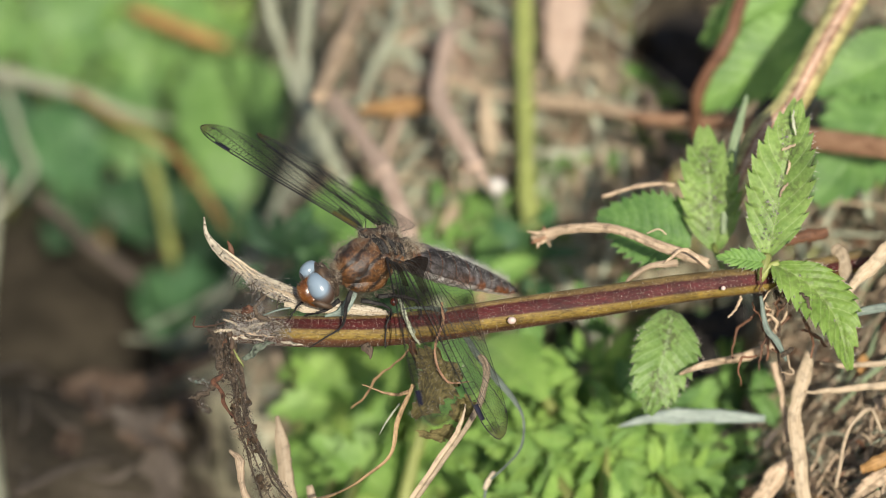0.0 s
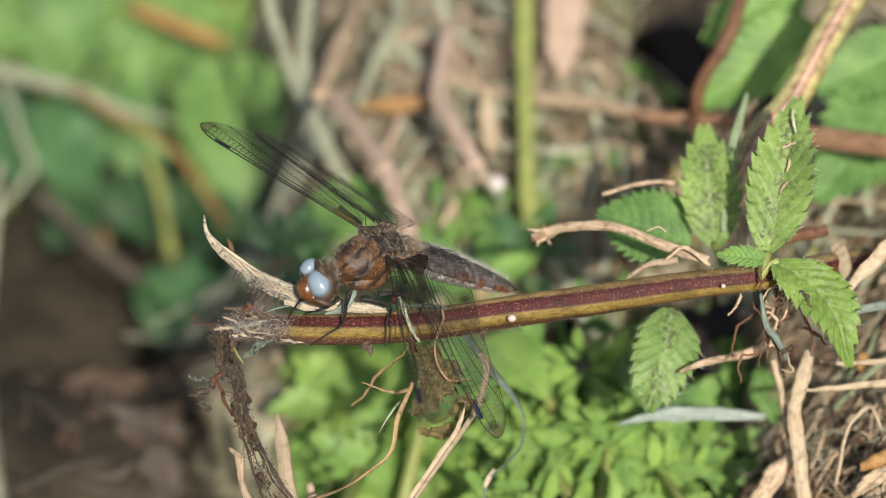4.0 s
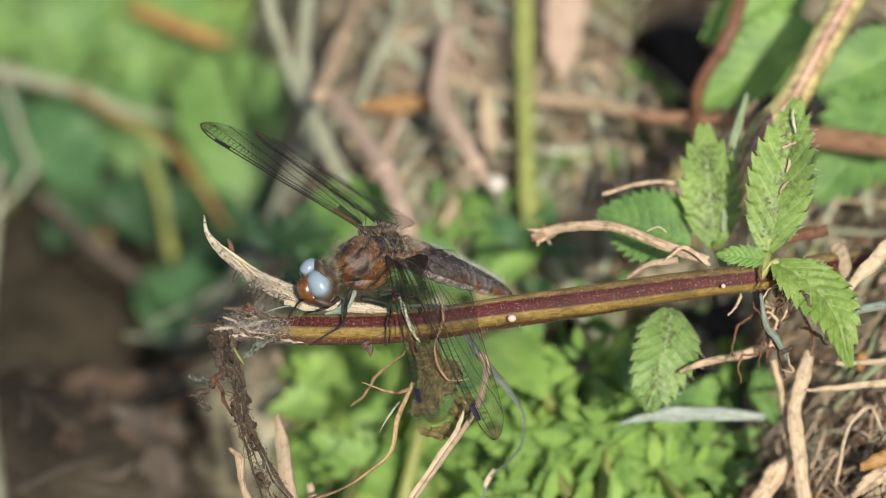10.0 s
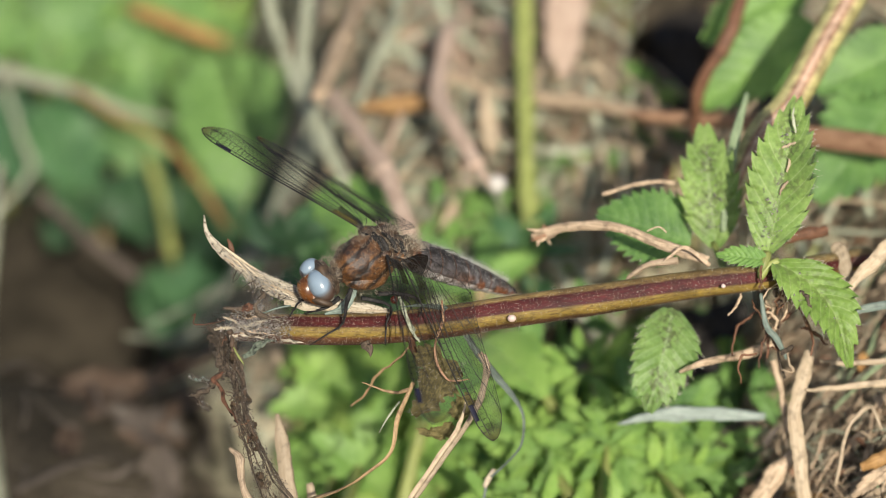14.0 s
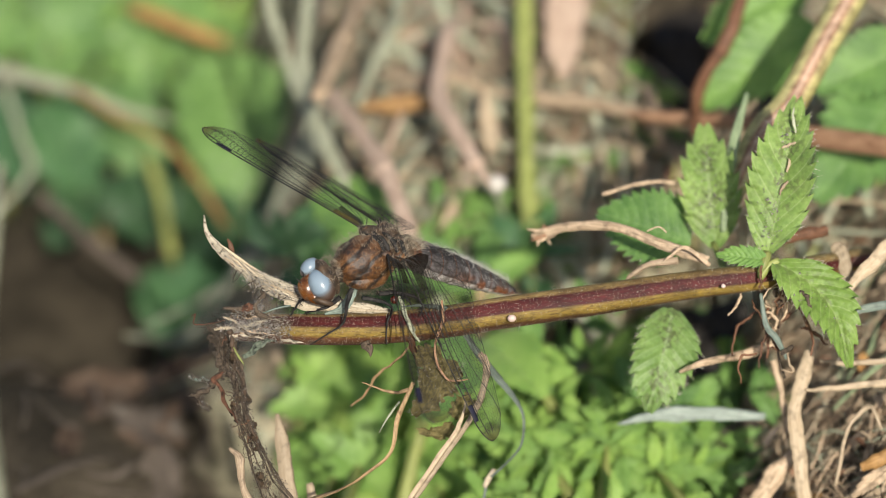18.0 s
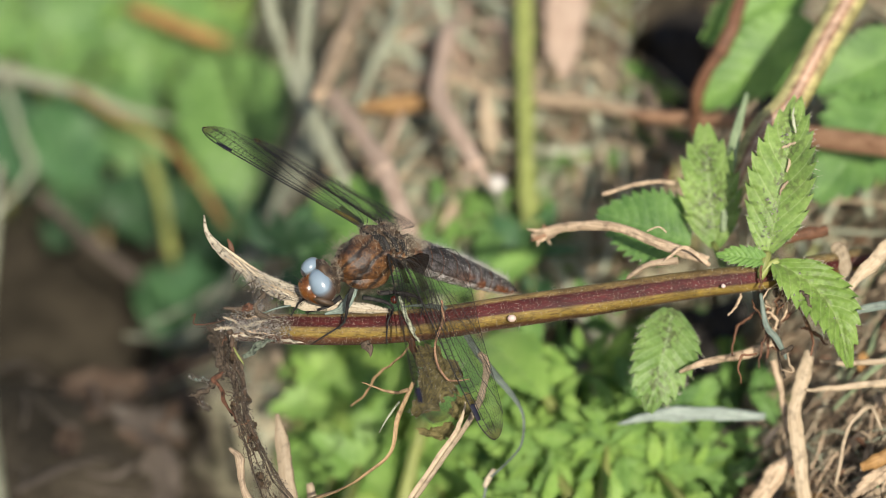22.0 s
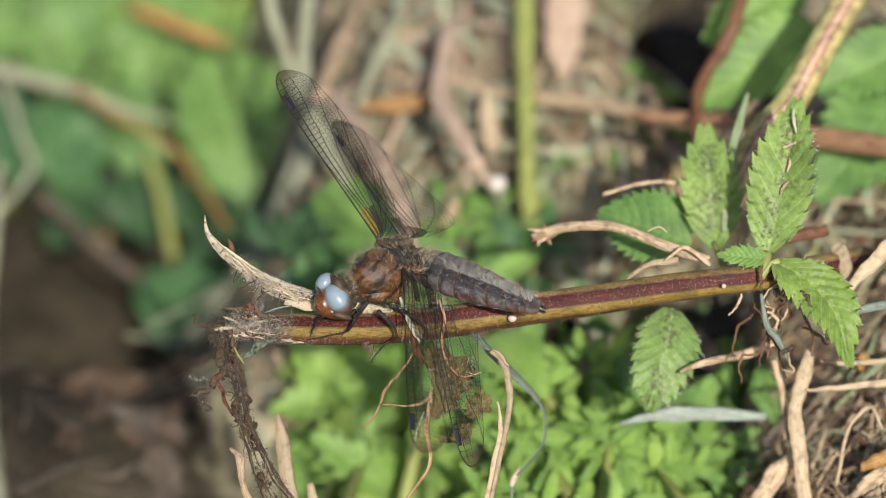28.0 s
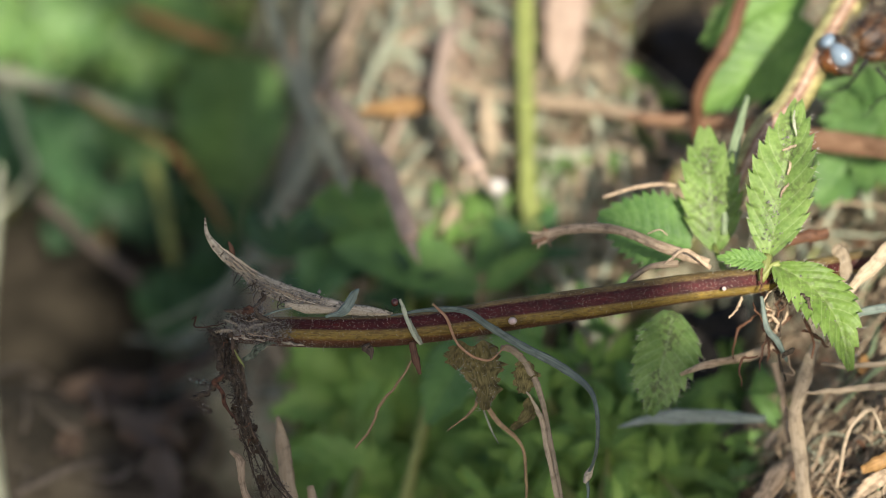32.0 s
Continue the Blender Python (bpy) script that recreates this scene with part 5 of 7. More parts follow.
standing_nettle((-97.0, 3.4, -300), [(-97.0, 1.8, -300), (-90.4, 22.2, -285), (-84.1, 50.6, -285)], [1.9, 1.7, 1.3],
                [((-59.0, 53.4, -262), (-53.2, 9.5, -253), 34.4, (0.05, 0.4, 0.9), {"bend": 0.3, "teeth": 9, "jag": 0.16, "quilt": 1.3, "wave": 0.7, "heart": 0.36, "m": LEAF_SOFT}),
                 ((-86.5, 75.8, -285), (-113.5, 47.7, -276), 33.9, (0.05, 0.4, 0.9), {"bend": 0.3, "teeth": 9, "jag": 0.16, "quilt": 1.3, "wave": 0.7, "heart": 0.36, "m": LEAF_SOFT}),
                 ((-69.2, 73.5, -277), (-84.6, 41.0, -268), 29.6, (-0.1, 0.4, 0.9), {"bend": 0.3, "teeth": 9, "jag": 0.16, "quilt": 1.3, "wave": 0.7, "heart": 0.36, "m": LEAF_SOFT}),
                 ((-90.6, 44.7, -266), (-77.3, 18.1, -257), 23.1, (-0.2, 0.4, 0.9), {"bend": 0.3, "teeth": 9, "jag": 0.16, "quilt": 1.3, "wave": 0.7, "heart": 0.36, "m": LEAF_SOFT}),
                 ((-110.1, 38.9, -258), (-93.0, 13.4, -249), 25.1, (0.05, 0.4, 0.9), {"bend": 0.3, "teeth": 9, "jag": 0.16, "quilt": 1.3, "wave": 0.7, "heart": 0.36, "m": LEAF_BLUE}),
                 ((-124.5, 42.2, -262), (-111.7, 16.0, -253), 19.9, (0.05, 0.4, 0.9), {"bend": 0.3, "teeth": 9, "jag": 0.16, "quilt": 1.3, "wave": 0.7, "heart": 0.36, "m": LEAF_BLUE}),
                 ((-81.7, 21.4, -255), (-78.1, 0.7, -246), 25.0, (0.05, 0.4, 0.9), {"bend": 0.3, "teeth": 9, "jag": 0.16, "quilt": 1.3, "wave": 0.7, "heart": 0.36, "m": LEAF_SHADED}),
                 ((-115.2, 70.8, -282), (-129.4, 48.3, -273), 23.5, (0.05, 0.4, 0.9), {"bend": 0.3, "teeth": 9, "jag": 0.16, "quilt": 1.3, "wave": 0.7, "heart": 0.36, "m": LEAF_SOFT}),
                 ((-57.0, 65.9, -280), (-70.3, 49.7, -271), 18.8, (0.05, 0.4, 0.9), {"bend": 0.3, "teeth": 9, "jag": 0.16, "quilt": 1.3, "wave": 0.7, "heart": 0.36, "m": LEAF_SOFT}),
                 ((-71.0, 17.0, -262), (-58.0, 0.2, -253), 18.4, (0.05, 0.4, 0.9), {"bend": 0.3, "teeth": 9, "jag": 0.16, "quilt": 1.3, "wave": 0.7, "heart": 0.36, "m": LEAF_SHADED}),
                 ((-95.4, 15.4, -262), (-104.9, 0.2, -253), 18.4, (0.05, 0.4, 0.9), {"bend": 0.3, "teeth": 9, "jag": 0.16, "quilt": 1.3, "wave": 0.7, "heart": 0.36, "m": LEAF_SHADED}),
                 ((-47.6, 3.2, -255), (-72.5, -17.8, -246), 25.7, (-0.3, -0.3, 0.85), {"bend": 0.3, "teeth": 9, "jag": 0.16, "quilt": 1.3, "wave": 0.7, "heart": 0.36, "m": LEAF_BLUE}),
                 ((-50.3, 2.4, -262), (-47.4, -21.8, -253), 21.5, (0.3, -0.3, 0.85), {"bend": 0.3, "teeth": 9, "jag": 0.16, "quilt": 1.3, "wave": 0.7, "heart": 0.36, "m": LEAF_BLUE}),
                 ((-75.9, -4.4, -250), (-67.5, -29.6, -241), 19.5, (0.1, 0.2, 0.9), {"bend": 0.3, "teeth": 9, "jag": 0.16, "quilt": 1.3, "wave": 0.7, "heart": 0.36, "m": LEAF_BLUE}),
                 ((-26.4, 13.7, -116), (-11.4, -1.1, -107), 17.3, (0.1, 0.4, 0.9), {"bend": 0.3, "teeth": 9, "jag": 0.16, "quilt": 1.3, "wave": 0.7, "heart": 0.36, "m": LEAF}),
                 ((-22.6, 1.3, -112), (-30.7, -12.0, -103), 13.5, (0.1, 0.4, 0.9), {"bend": 0.3, "teeth": 9, "jag": 0.16, "quilt": 1.3, "wave": 0.7, "heart": 0.36, "m": LEAF_BLUE})],
                "plant with broad soft hairy green leaves over dark soil")


def nettle_top(base, centre, leaves, size, label, material, seed, spread_mm=(9, 7), jag=0.4):
    """A young shoot seen from above: toothed leaves round its tip in tiers."""
    r = np.random.RandomState(seed)
    t = thing("nettle_plant", base, label, "plant", "nettles in the litter")
    c = np.array(centre, float)
    part("stem", sweep(Geo(), [base, (np.array(base) + c) / 2 + (0.6, 0, 0), c - (0, 0, 6)], [1.3, 1.0, 0.2], None, 16, 24, lobes=0.06), GREENSTEM, t)
    for i in range(leaves):
        a = i * 2.4 + r.uniform(-0.7, 0.7)
        k = 0.3 + 0.7 * (i + 1) / leaves
        d = np.array((math.cos(a) * spread_mm[0], math.sin(a) * spread_mm[1], r.normal(-3.0, 3.0) * k))
        b = c + d * k * r.uniform(0.15, 0.6) + r.normal(0, 1.3, 3) + np.array((0, 0, -8 * k))
        ln = size * (0.5 + 0.5 * k) * r.uniform(0.65, 1.25)
        w = d / np.linalg.norm(d)
        e = b + w * ln
        leaf_with_hair(t, b, e, ln * r.uniform(0.42, 0.62), material, facing=(w[0] * 0.4 + r.normal(0, 0.4), 0.2 + w[1] * 0.3 + r.normal(0, 0.3), 0.8), teeth=r.randint(6, 10), heart=r.uniform(0.42, 0.6), bend=r.uniform(0.1, 0.6), fold=r.uniform(0.1, 0.5), jag=jag + 0.05,
                       quilt=0.45, arc=r.normal(0, 0.05), wave=r.uniform(0, 0.7), seed=seed * 50 + i)
    return t


nettle_top((-19.1, -50.4, -48.7), (-16.5, -36.9, -115.4), 15, 12, "young bright green nettle top growing from the soil", LEAF_BRIGHT, 3, (9, 10))
nettle_top((29.7, -51.6, -48), (31.9, -37.6, -44), 60, 8.5, "young bright green nettle top growing beside the heap", LEAF_BRIGHT, 4, (14, 10), 0.55)
nettle_top((24.7, -48, -45.8), (17.2, -39.9, -54.7), 44, 8, "young nettle shoot with deeply toothed leaves", LEAF_BRIGHT, 5, (13, 9), 0.55)
nettle_top((30.8, -35.6, -57.4), (29.1, -25, -57.4), 20, 8.5, "green nettle shoot half hidden under the stem", LEAF_BRIGHT, 6, (9, 7))
nettle_top((-2.7, -57.6, -54.5), (-1.7, -47.1, -103.8), 11, 11, "green nettle shoot growing from dark soil", LEAF, 7, (10, 8))
nettle_top((47.7, -52.3, -34), (41.6, -43, -44), 34, 7.5, "small gritty nettle shoot beside the heap", LEAF_BRIGHT, 8, (8, 6))
for k, (x, y, z, n, size, m) in enumerate((((-19, -30), -44, -66, 8, 13, LEAF_BRIGHT), ((-8, -34), -46, -60, 8, 12, LEAF_BRIGHT), ((6, -30), -44, -66, 8, 13, LEAF_BRIGHT), ((20, -28), -42, -58, 8, 13, LEAF_BRIGHT),
                                           ((38, -26), -42, -56, 8, 12, LEAF), ((56, -30), -42, -50, 8, 11, LEAF), ((-24, -16), -38, -80, 7, 12, LEAF), ((30, -14), -36, -70, 8, 11, LEAF), ((-6, -6), -36, -92, 7, 13, LEAF_SHADED),
                                           ((-28, -2), -34, -100, 7, 13, LEAF_SHADED), ((16, -2), -36, -100, 7, 13, LEAF_BLUE), ((-12, -40), -46, -52, 6, 10, LEAF))):
    z = z - 38 if x[0] < 30 and z > -90 else z
    nettle_top((x[0] * 1.1, y - 8, z - 8), (x[0] * 1.2, x[1] * 1.2, z), n, size, "green nettle shoot among others under the perch", m, 20 + k, (11, 9), 0.32)
for k, (b, c, n, size, m, sp) in enumerate((((-25.3, -58.5, -63.2), (-19.5, -27.6, -129.9), 10, 15, LEAF_BRIGHT, (9, 10)), ((-14, -58.5, -63.2), (-16.8, -32.4, -124.1), 10, 15, LEAF_BRIGHT, (9, 10)), ((-24.9, -57.6, -54.5), (-13.5, -48.3, -103.8), 10, 14, LEAF_BRIGHT, (10, 9)),
                                           ((24.5, -36.2, -66.1), (16.5, -24.7, -63.2), 8, 13, LEAF, (9, 8)), ((39.2, 24.4, -138.6), (37.2, 31.5, -127), 6, 7, LEAF_BRIGHT, (6, 5)), ((28.4, 12.7, -127), (27.4, 18.7, -118.3), 5, 7, LEAF, (6, 5)),
                                           ((12, -3.6, -121.2), (10.5, 2.6, -109.6), 12, 6, LEAF, (7, 6)), ((-32.9, -7.3, -121.2), (-29.9, 0.1, -112.5), 7, 11, LEAF_BLUE, (8, 7)), ((-12.8, -9.7, -115.4), (-13.9, -3.5, -109.6), 7, 11, LEAF_BLUE, (8, 7)))):
    nettle_top(b, c, n, size, "green nettle shoot growing through the litter", m, 60 + k, sp, 0.3)
def young_leaves(material, count, box, depth, size, seed, label, loose=0.4, broad=0.0):
    """Crowded seedlings of several toothed leaves each: box in the working frame, depth out from the soil (mm)."""
    r = np.random.RandomState(seed)
    plants = collections.defaultdict(list)
    cell = 12 if size > 8 else 7
    for i in range(count):
        x, y = r.uniform(box[0], box[1]), r.uniform(box[2], box[3])
        b = np.array((x, y, -(78 + 0.766 * y) / 0.643 + r.uniform(*depth)))
        a, ln = r.uniform(0, 6.283), size * r.uniform(0.5, 1.4)
        e = b + ln * np.array((math.cos(a), math.sin(a), r.normal(-0.1, 0.35)))
        shape = dict(width=ln * (broad + r.uniform(0.35, 0.6)), facing=(0.1 + r.normal(0, loose), 0.25 + r.normal(0, loose), 0.9), teeth=6, heart=r.uniform(0.4, 0.6), bend=r.uniform(0.1, 0.5), fold=r.uniform(0.1, 0.5), jag=0.42, wave=r.uniform(0, 0.6), seed=i)
        plants[int(x // cell), int(y // cell)].append((b, e, shape))
    for leaves in plants.values():
        crown = np.mean([b for b, e, k in leaves], axis=0)
        foot = crown + np.array((0, -0.77, -0.64)) * (6 + 0.3 * size)
        t = thing("nettle_seedling", foot, label, "plant", "young nettles near the soil")
        part("stem", sweep(Geo(), [foot, (foot + crown) / 2 + r.normal(0, 0.5, 3), crown], [0.06 * size, 0.05 * size, 0.03 * size], None, 8, 10), GREENSTEM, t)
        for b, e, shape in leaves:
            part("leaf", leaf(Geo(), b, e, **shape), material, t)


young_leaves(LEAF_SOFT, 280, (-20, 62, -66, 2), (-50, -36), 19, 41, "crowded soft green nettle leaves under the perch", 0.2, 0.3)
young_leaves(LEAF_BRIGHT, 150, (-20, 14, -62, -14), (-40, -18), 15, 42, "young yellow-green nettle leaves near the soil", 0.3, 0.25)
young_leaves(LEAF_BRIGHT, 110, (-23, 6, -42, -14), (-34, -16), 14, 48, "pale green nettle leaves growing beside bare soil", 0.2, 0.3)
young_leaves(LEAF_YELLOW, 26, (-22, 10, -60, -24), (-24, -10), 9, 46, "small yellowing leaves among young nettles", 0.3, 0.4)
young_leaves(LEAF_BRIGHT, 420, (8, 52, -60, -26), (-4, 22), 6.5, 43, "crowded young yellow-green nettle leaves near the heap", 0.35, 0.0)
young_leaves(LEAF, 120, (36, 64, -60, -30), (-8, 10), 11, 47, "green nettle leaves in the shade of the heap", 0.3, 0.2)
young_leaves(LEAF, 90, (-2, 24, 2, 14), (4, 22), 6.0, 44, "small green leaves growing through the hay")
young_leaves(LEAF_BRIGHT, 16, (38, 53, 22, 38), (8, 22), 8.0, 49, "small bright green leaves beside the dark gap", 0.3, 0.15)
young_leaves(LEAF, 40, (16, 42, 16, 34), (4, 20), 5.0, 45, "small green leaves growing through the hay")
for k, (b, c, n, size, m) in enumerate((((-114.8, 22.4, -290), (-107.0, 58.7, -268), 9, 15, LEAF_SOFT),
                                        ((-70.3, 17.2, -272), (-59.3, 40.8, -250), 7, 13, LEAF_SOFT),
                                        ((-85.6, 31.6, -284), (-80.1, 53.7, -262), 8, 14, LEAF_SOFT),
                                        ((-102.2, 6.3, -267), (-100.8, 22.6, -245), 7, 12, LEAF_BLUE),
                                        ((-50.9, -5.8, -237), (-50.8, 5.9, -215), 7, 12, LEAF_SHADED),
                                        ((-20.4, -3.6, -122), (-17.5, 6.2, -108), 8, 9, LEAF),
                                        ((10.9, -31.8, -69), (11.7, -24.3, -109.6), 10, 10, LEAF),
                                        ((4, -57.3, -51.6), (6.7, -41.8, -98), 12, 9, LEAF_BRIGHT),
                                        ((-101.0, 15.5, -288), (-96.0, 48.5, -268), 14, 9, LEAF_SOFT), ((-86.0, 20.0, -288), (-82.0, 63.0, -266), 12, 8, LEAF_BRIGHT), ((-122.0, 10.0, -288), (-117.0, 66.0, -266), 12, 9, LEAF_SOFT),
                                        ((-72.0, 12.0, -284), (-66.0, 30.0, -256), 12, 8, LEAF_SOFT), ((-66.0, 20.0, -284), (-62.0, 60.0, -264), 12, 8, LEAF_BRIGHT), ((-106.0, 4.0, -282), (-112.0, 32.0, -256), 12, 9, LEAF_BLUE))):
    nettle_top(b, c, n, size, "leafy green nettle shoot in soft light", m, 90 + k, (11, 10), 0.3)
standing_nettle((58.8, -52.4, -69.4), [(58.8, -53.4, -69.4), (58.0, -46.4, -67.2), (57.5, -40.7, -67.2)], [1.2, 1.1, 0.9],
                [((57.4, -41.8, -66.1), (52.1, -29.7, -71.5), 11, (-0.1, 0.4, 0.9), {"bend": 0.3, "teeth": 9}),
                 ((57.9, -41.8, -66.1), (65.9, -33.1, -71.5), 11, (0.1, 0.4, 0.9), {"bend": 0.3, "teeth": 9}),
                 ((57.8, -42.9, -65.1), (65.8, -50.4, -60.8), 12, (0.1, 0.4, 0.9), {"bend": 0.3, "teeth": 9}),
                 ((57.3, -42.9, -65.1), (50.6, -52.7, -60.8), 12, (-0.1, 0.4, 0.9), {"bend": 0.3, "teeth": 9})],
                "small green nettle shaded by the heap", material=LEAF_SOFT)
standing_nettle((7.9, -23.7, -95.1), [(7.9, -24.9, -95.1), (7.9, -14.2, -95.1), (7.9, -4.6, -95.1)], [1.3, 1.2, 0.9],
                [((7.9, -7, -95.1), (11.7, 6.2, -109.6), 7, (0, 0.5, 0.85), {"bend": 0.3, "teeth": 9}),
                 ((7.8, -8.2, -93.7), (-23.5, 1.3, -103.8), 15, (-0.1, 0.5, 0.85), {"bend": 0.3, "teeth": 9}),
                 ((8.4, -8.2, -93.7), (21.1, 0.1, -98), 7, (0.1, 0.5, 0.85), {"bend": 0.3, "teeth": 9}),
                 ((7.6, -18.2, -71.9), (-2.7, -33.4, -57.4), 15, (-0.1, 0.5, 0.85), {"bend": 0.3, "teeth": 9}),
                 ((8.1, -18.2, -71.9), (19.6, -28.9, -57.4), 15, (0.1, 0.5, 0.85), {"bend": 0.3, "teeth": 9, "m": LEAF_BRIGHT})],
                "green nettle growing behind the perch")


# ---- the litter heap ----
def heap_tangle():
    r = np.random.RandomState(77)
    for name, m, count, wide, label in (("heap_straw", HAY, 1700, 0.28, "tangled tan straw of the litter heap"), ("heap_rust", RUST, 380, 0.26, "rust-brown rootlets of the litter heap"),
                                        ("heap_pale", PALE, 700, 0.25, "pale curled straw of the litter heap"), ("heap_fibre", CREAM, 800, 0.13, "hair-thin bleached fibres over the litter heap"), ("heap_root", ROOT, 700, 0.22, "dark dry rootlets of the litter heap"), ("heap_grey", GREYHAY, 500, 0.26, "grey-green dry blades of the litter heap")):
        g = Geo()
        for i in range(count):
            x, y = r.uniform(65, 114), r.uniform(-75, 75)
            ln, a = r.uniform(8, 26), r.uniform(0, 6.283)
            d = np.array((math.cos(a), math.sin(a)))
            pts = [on_ground(x - d[0] * ln / 2, y - d[1] * ln / 2, r.uniform(-1, 4)), on_ground(x + r.normal(0, 3), y + r.normal(0, 3), r.uniform(2, 9)), on_ground(x + d[0] * ln / 2, y + d[1] * ln / 2, r.uniform(-1, 5))]
            w = wide * 0.62 * r.uniform(0.4, 1.9)
            sweep(g, pts, [w * 0.6, w, w * 0.4], w * 0.4, 5, 11, facing=(0, 0.3, 1), wobble=0.6, twist=r.normal(0, 2), seed=i + 900)
        solo(name, g, m, label, "litter", kind="stuff")


heap_tangle()


def heap_clods():
    """Crumbs and clods of soil between the straw of the heap."""
    r = np.random.RandomState(5)
    g = Geo()
    for i in range(260):
        x, y = r.uniform(58, 112), r.uniform(-75, 75)
        k = r.uniform(0.4, 1.7)
        ball(g, on_ground(x, y, r.uniform(0, 5)), (k, k * r.uniform(0.7, 1), k * 0.8), None, 6, 8, 0.25, i, local=False)
    solo("soil_clod", g, MOUND, "dark crumbly clods of soil in the heap", "soil", kind="stuff")


heap_clods()


def heap_scraps():
    """Short flat chips of straw and leaf strewn over the heap."""
    r = np.random.RandomState(15)
    for name, m, count in (("straw_chip", PALE, 200), ("bark_chip", RUST, 70), ("hay_chip", HAY, 240)):
        g = Geo()
        for i in range(count):
            x, y = r.uniform(63, 114), r.uniform(-75, 80)
            a, ln = r.uniform(0, 6.283), r.uniform(2.5, 8)
            d = np.array((math.cos(a), math.sin(a))) * ln / 2
            w = r.uniform(0.15, 0.7)
            sweep(g, [on_ground(x - d[0], y - d[1], r.uniform(3, 8)), on_ground(x + r.normal(0, 0.7), y + r.normal(0, 0.7), r.uniform(4, 9)), on_ground(x + d[0], y + d[1], r.uniform(3, 9))],
                  [w * 0.5, w, w * 0.7], 0.12, 6, 8, facing=(r.normal(0, 0.4), 0.4, 0.8), wobble=0.2, twist=r.normal(0, 0.8), seed=i)
        solo(name, g, m, "short dry chips strewn over the litter heap", "litter", kind="stuff")


heap_scraps()


def heap_leaves():
    """Broken flat leaves, grey-green blades and larger clods on the heap."""
    r = np.random.RandomState(61)
    for i in range(56):
        x, y = r.uniform(58, 104), r.uniform(-70, 60)
        a, ln = r.uniform(0, 6.283), r.uniform(3.5, 8.5)
        d = np.array((math.cos(a), math.sin(a))) * ln / 2
        g = leaf(Geo(), on_ground(x - d[0], y - d[1], r.uniform(5, 8)), on_ground(x + d[0], y + d[1], r.uniform(5, 10)), ln * r.uniform(0.3, 0.7), facing=(r.normal(0, 0.4), 0.4 + r.normal(0, 0.3), 0.8),
                 teeth=5, bend=r.uniform(-0.5, 0.7), fold=r.uniform(0, 0.6), jag=0.15, quilt=0.2, wave=1.2, seed=i)
        solo("leaf_scrap", g, (PALE, HAY, REDHAY, HAY, DULL, AMBER)[i % 6], "curled dry leaf scrap lying on the litter heap", "dead leaf", "leaf scraps on the heap")
    for i in range(34):
        x, y = r.uniform(57, 104), r.uniform(-70, 60)
        a, ln = r.uniform(0, 6.283), r.uniform(10, 26)
        d = np.array((math.cos(a), math.sin(a))) * ln / 2
        loose_blade("grass_stalk", (BLADE, GREENBLADE, GREYHAY)[i % 3], [on_ground(x - d[0], y - d[1], r.uniform(4, 8)), on_ground(x + r.normal(0, 2), y + r.normal(0, 2), r.uniform(6, 11)), on_ground(x + d[0], y + d[1], r.uniform(3, 9))],
                    [0.2, r.uniform(0.3, 0.6), 0.25], 0.14, "thin grey-green blade lying on the litter heap", "grass", wobble=0.4, twist=r.normal(0, 1), seed=400 + i, group="blades on the heap")
    for i in range(16):
        x, y = r.uniform(74, 108), r.uniform(-60, 50)
        k = r.uniform(1.6, 3.4)
        solo("soil_clod", ball(Geo(), on_ground(x, y, k * 0.6 + r.uniform(1, 4)), (k, k * r.uniform(0.7, 1), k * 0.8), None, 18, 22, 0.18, i, local=False, rough=0.06), MOUND, "dark crumbly clod of soil on the heap", "soil", "clods on the heap")


heap_leaves()


# ---- added shade caster beside the viewer, out of sight ----
SHADE_ROOT = Vector((0.40, -0.42, 0.0))


def build_shade_caster():
    """An unseen stand-in, shaped as a leaning dock; its leaves throw the shade."""
    t = new("shade_caster")
    t.location = SHADE_ROOT
    tagged(t, "added unseen leafy screen that sways in to cast shade", "plant")
    crown = np.array(at((95, 26, 700))) - np.array(SHADE_ROOT)
    top = np.array(TURN.T @ crown) * 1000
    foot = np.zeros(3)

    bend = np.array(TURN.T @ (crown * np.array((0.45, 0.3, 0.75)))) * 1000
    g = sweep(Geo(), [foot, bend, top], [6, 5, 3], None, 12, 30, local=True)
    g.v = [v @ TURN.T for v in g.v]
    part("stem", g, GREENSTEM, t)
    r = np.random.RandomState(2)
    for x in range(-66, 86, 12):
        for y in range(-44, 106, 13):
            if x >= 26 and y > 10 or x >= 14 and y > 36 or x < -36 and y < 44 or x < -12 and (y >= 44 or y > 0 and x < -24) and ((x + 66) // 12 + (y + 44) // 13) % 2 or x < -40 and y > 70 or x > 62 and y > -6:
                continue
            m = top + np.array((x + r.normal(0, 2), y + r.normal(0, 2), r.normal(0, 5)))
            a = r.uniform(0, 6.283)
            d = np.array((math.cos(a), math.sin(a), r.normal(0, 0.2))) * 12
            g = leaf(Geo(), m - d, m + d, 17, facing=(0.16, 0.05, 0.98), teeth=10, bend=0.2, fold=0.1, jag=0.05, quilt=0.3, seed=x + 100, local=True)
            g.v = [v @ TURN.T for v in g.v]
            part("leaf", g, LEAF_BLUE, t)
    return t


SHADE_CASTER = build_shade_caster()
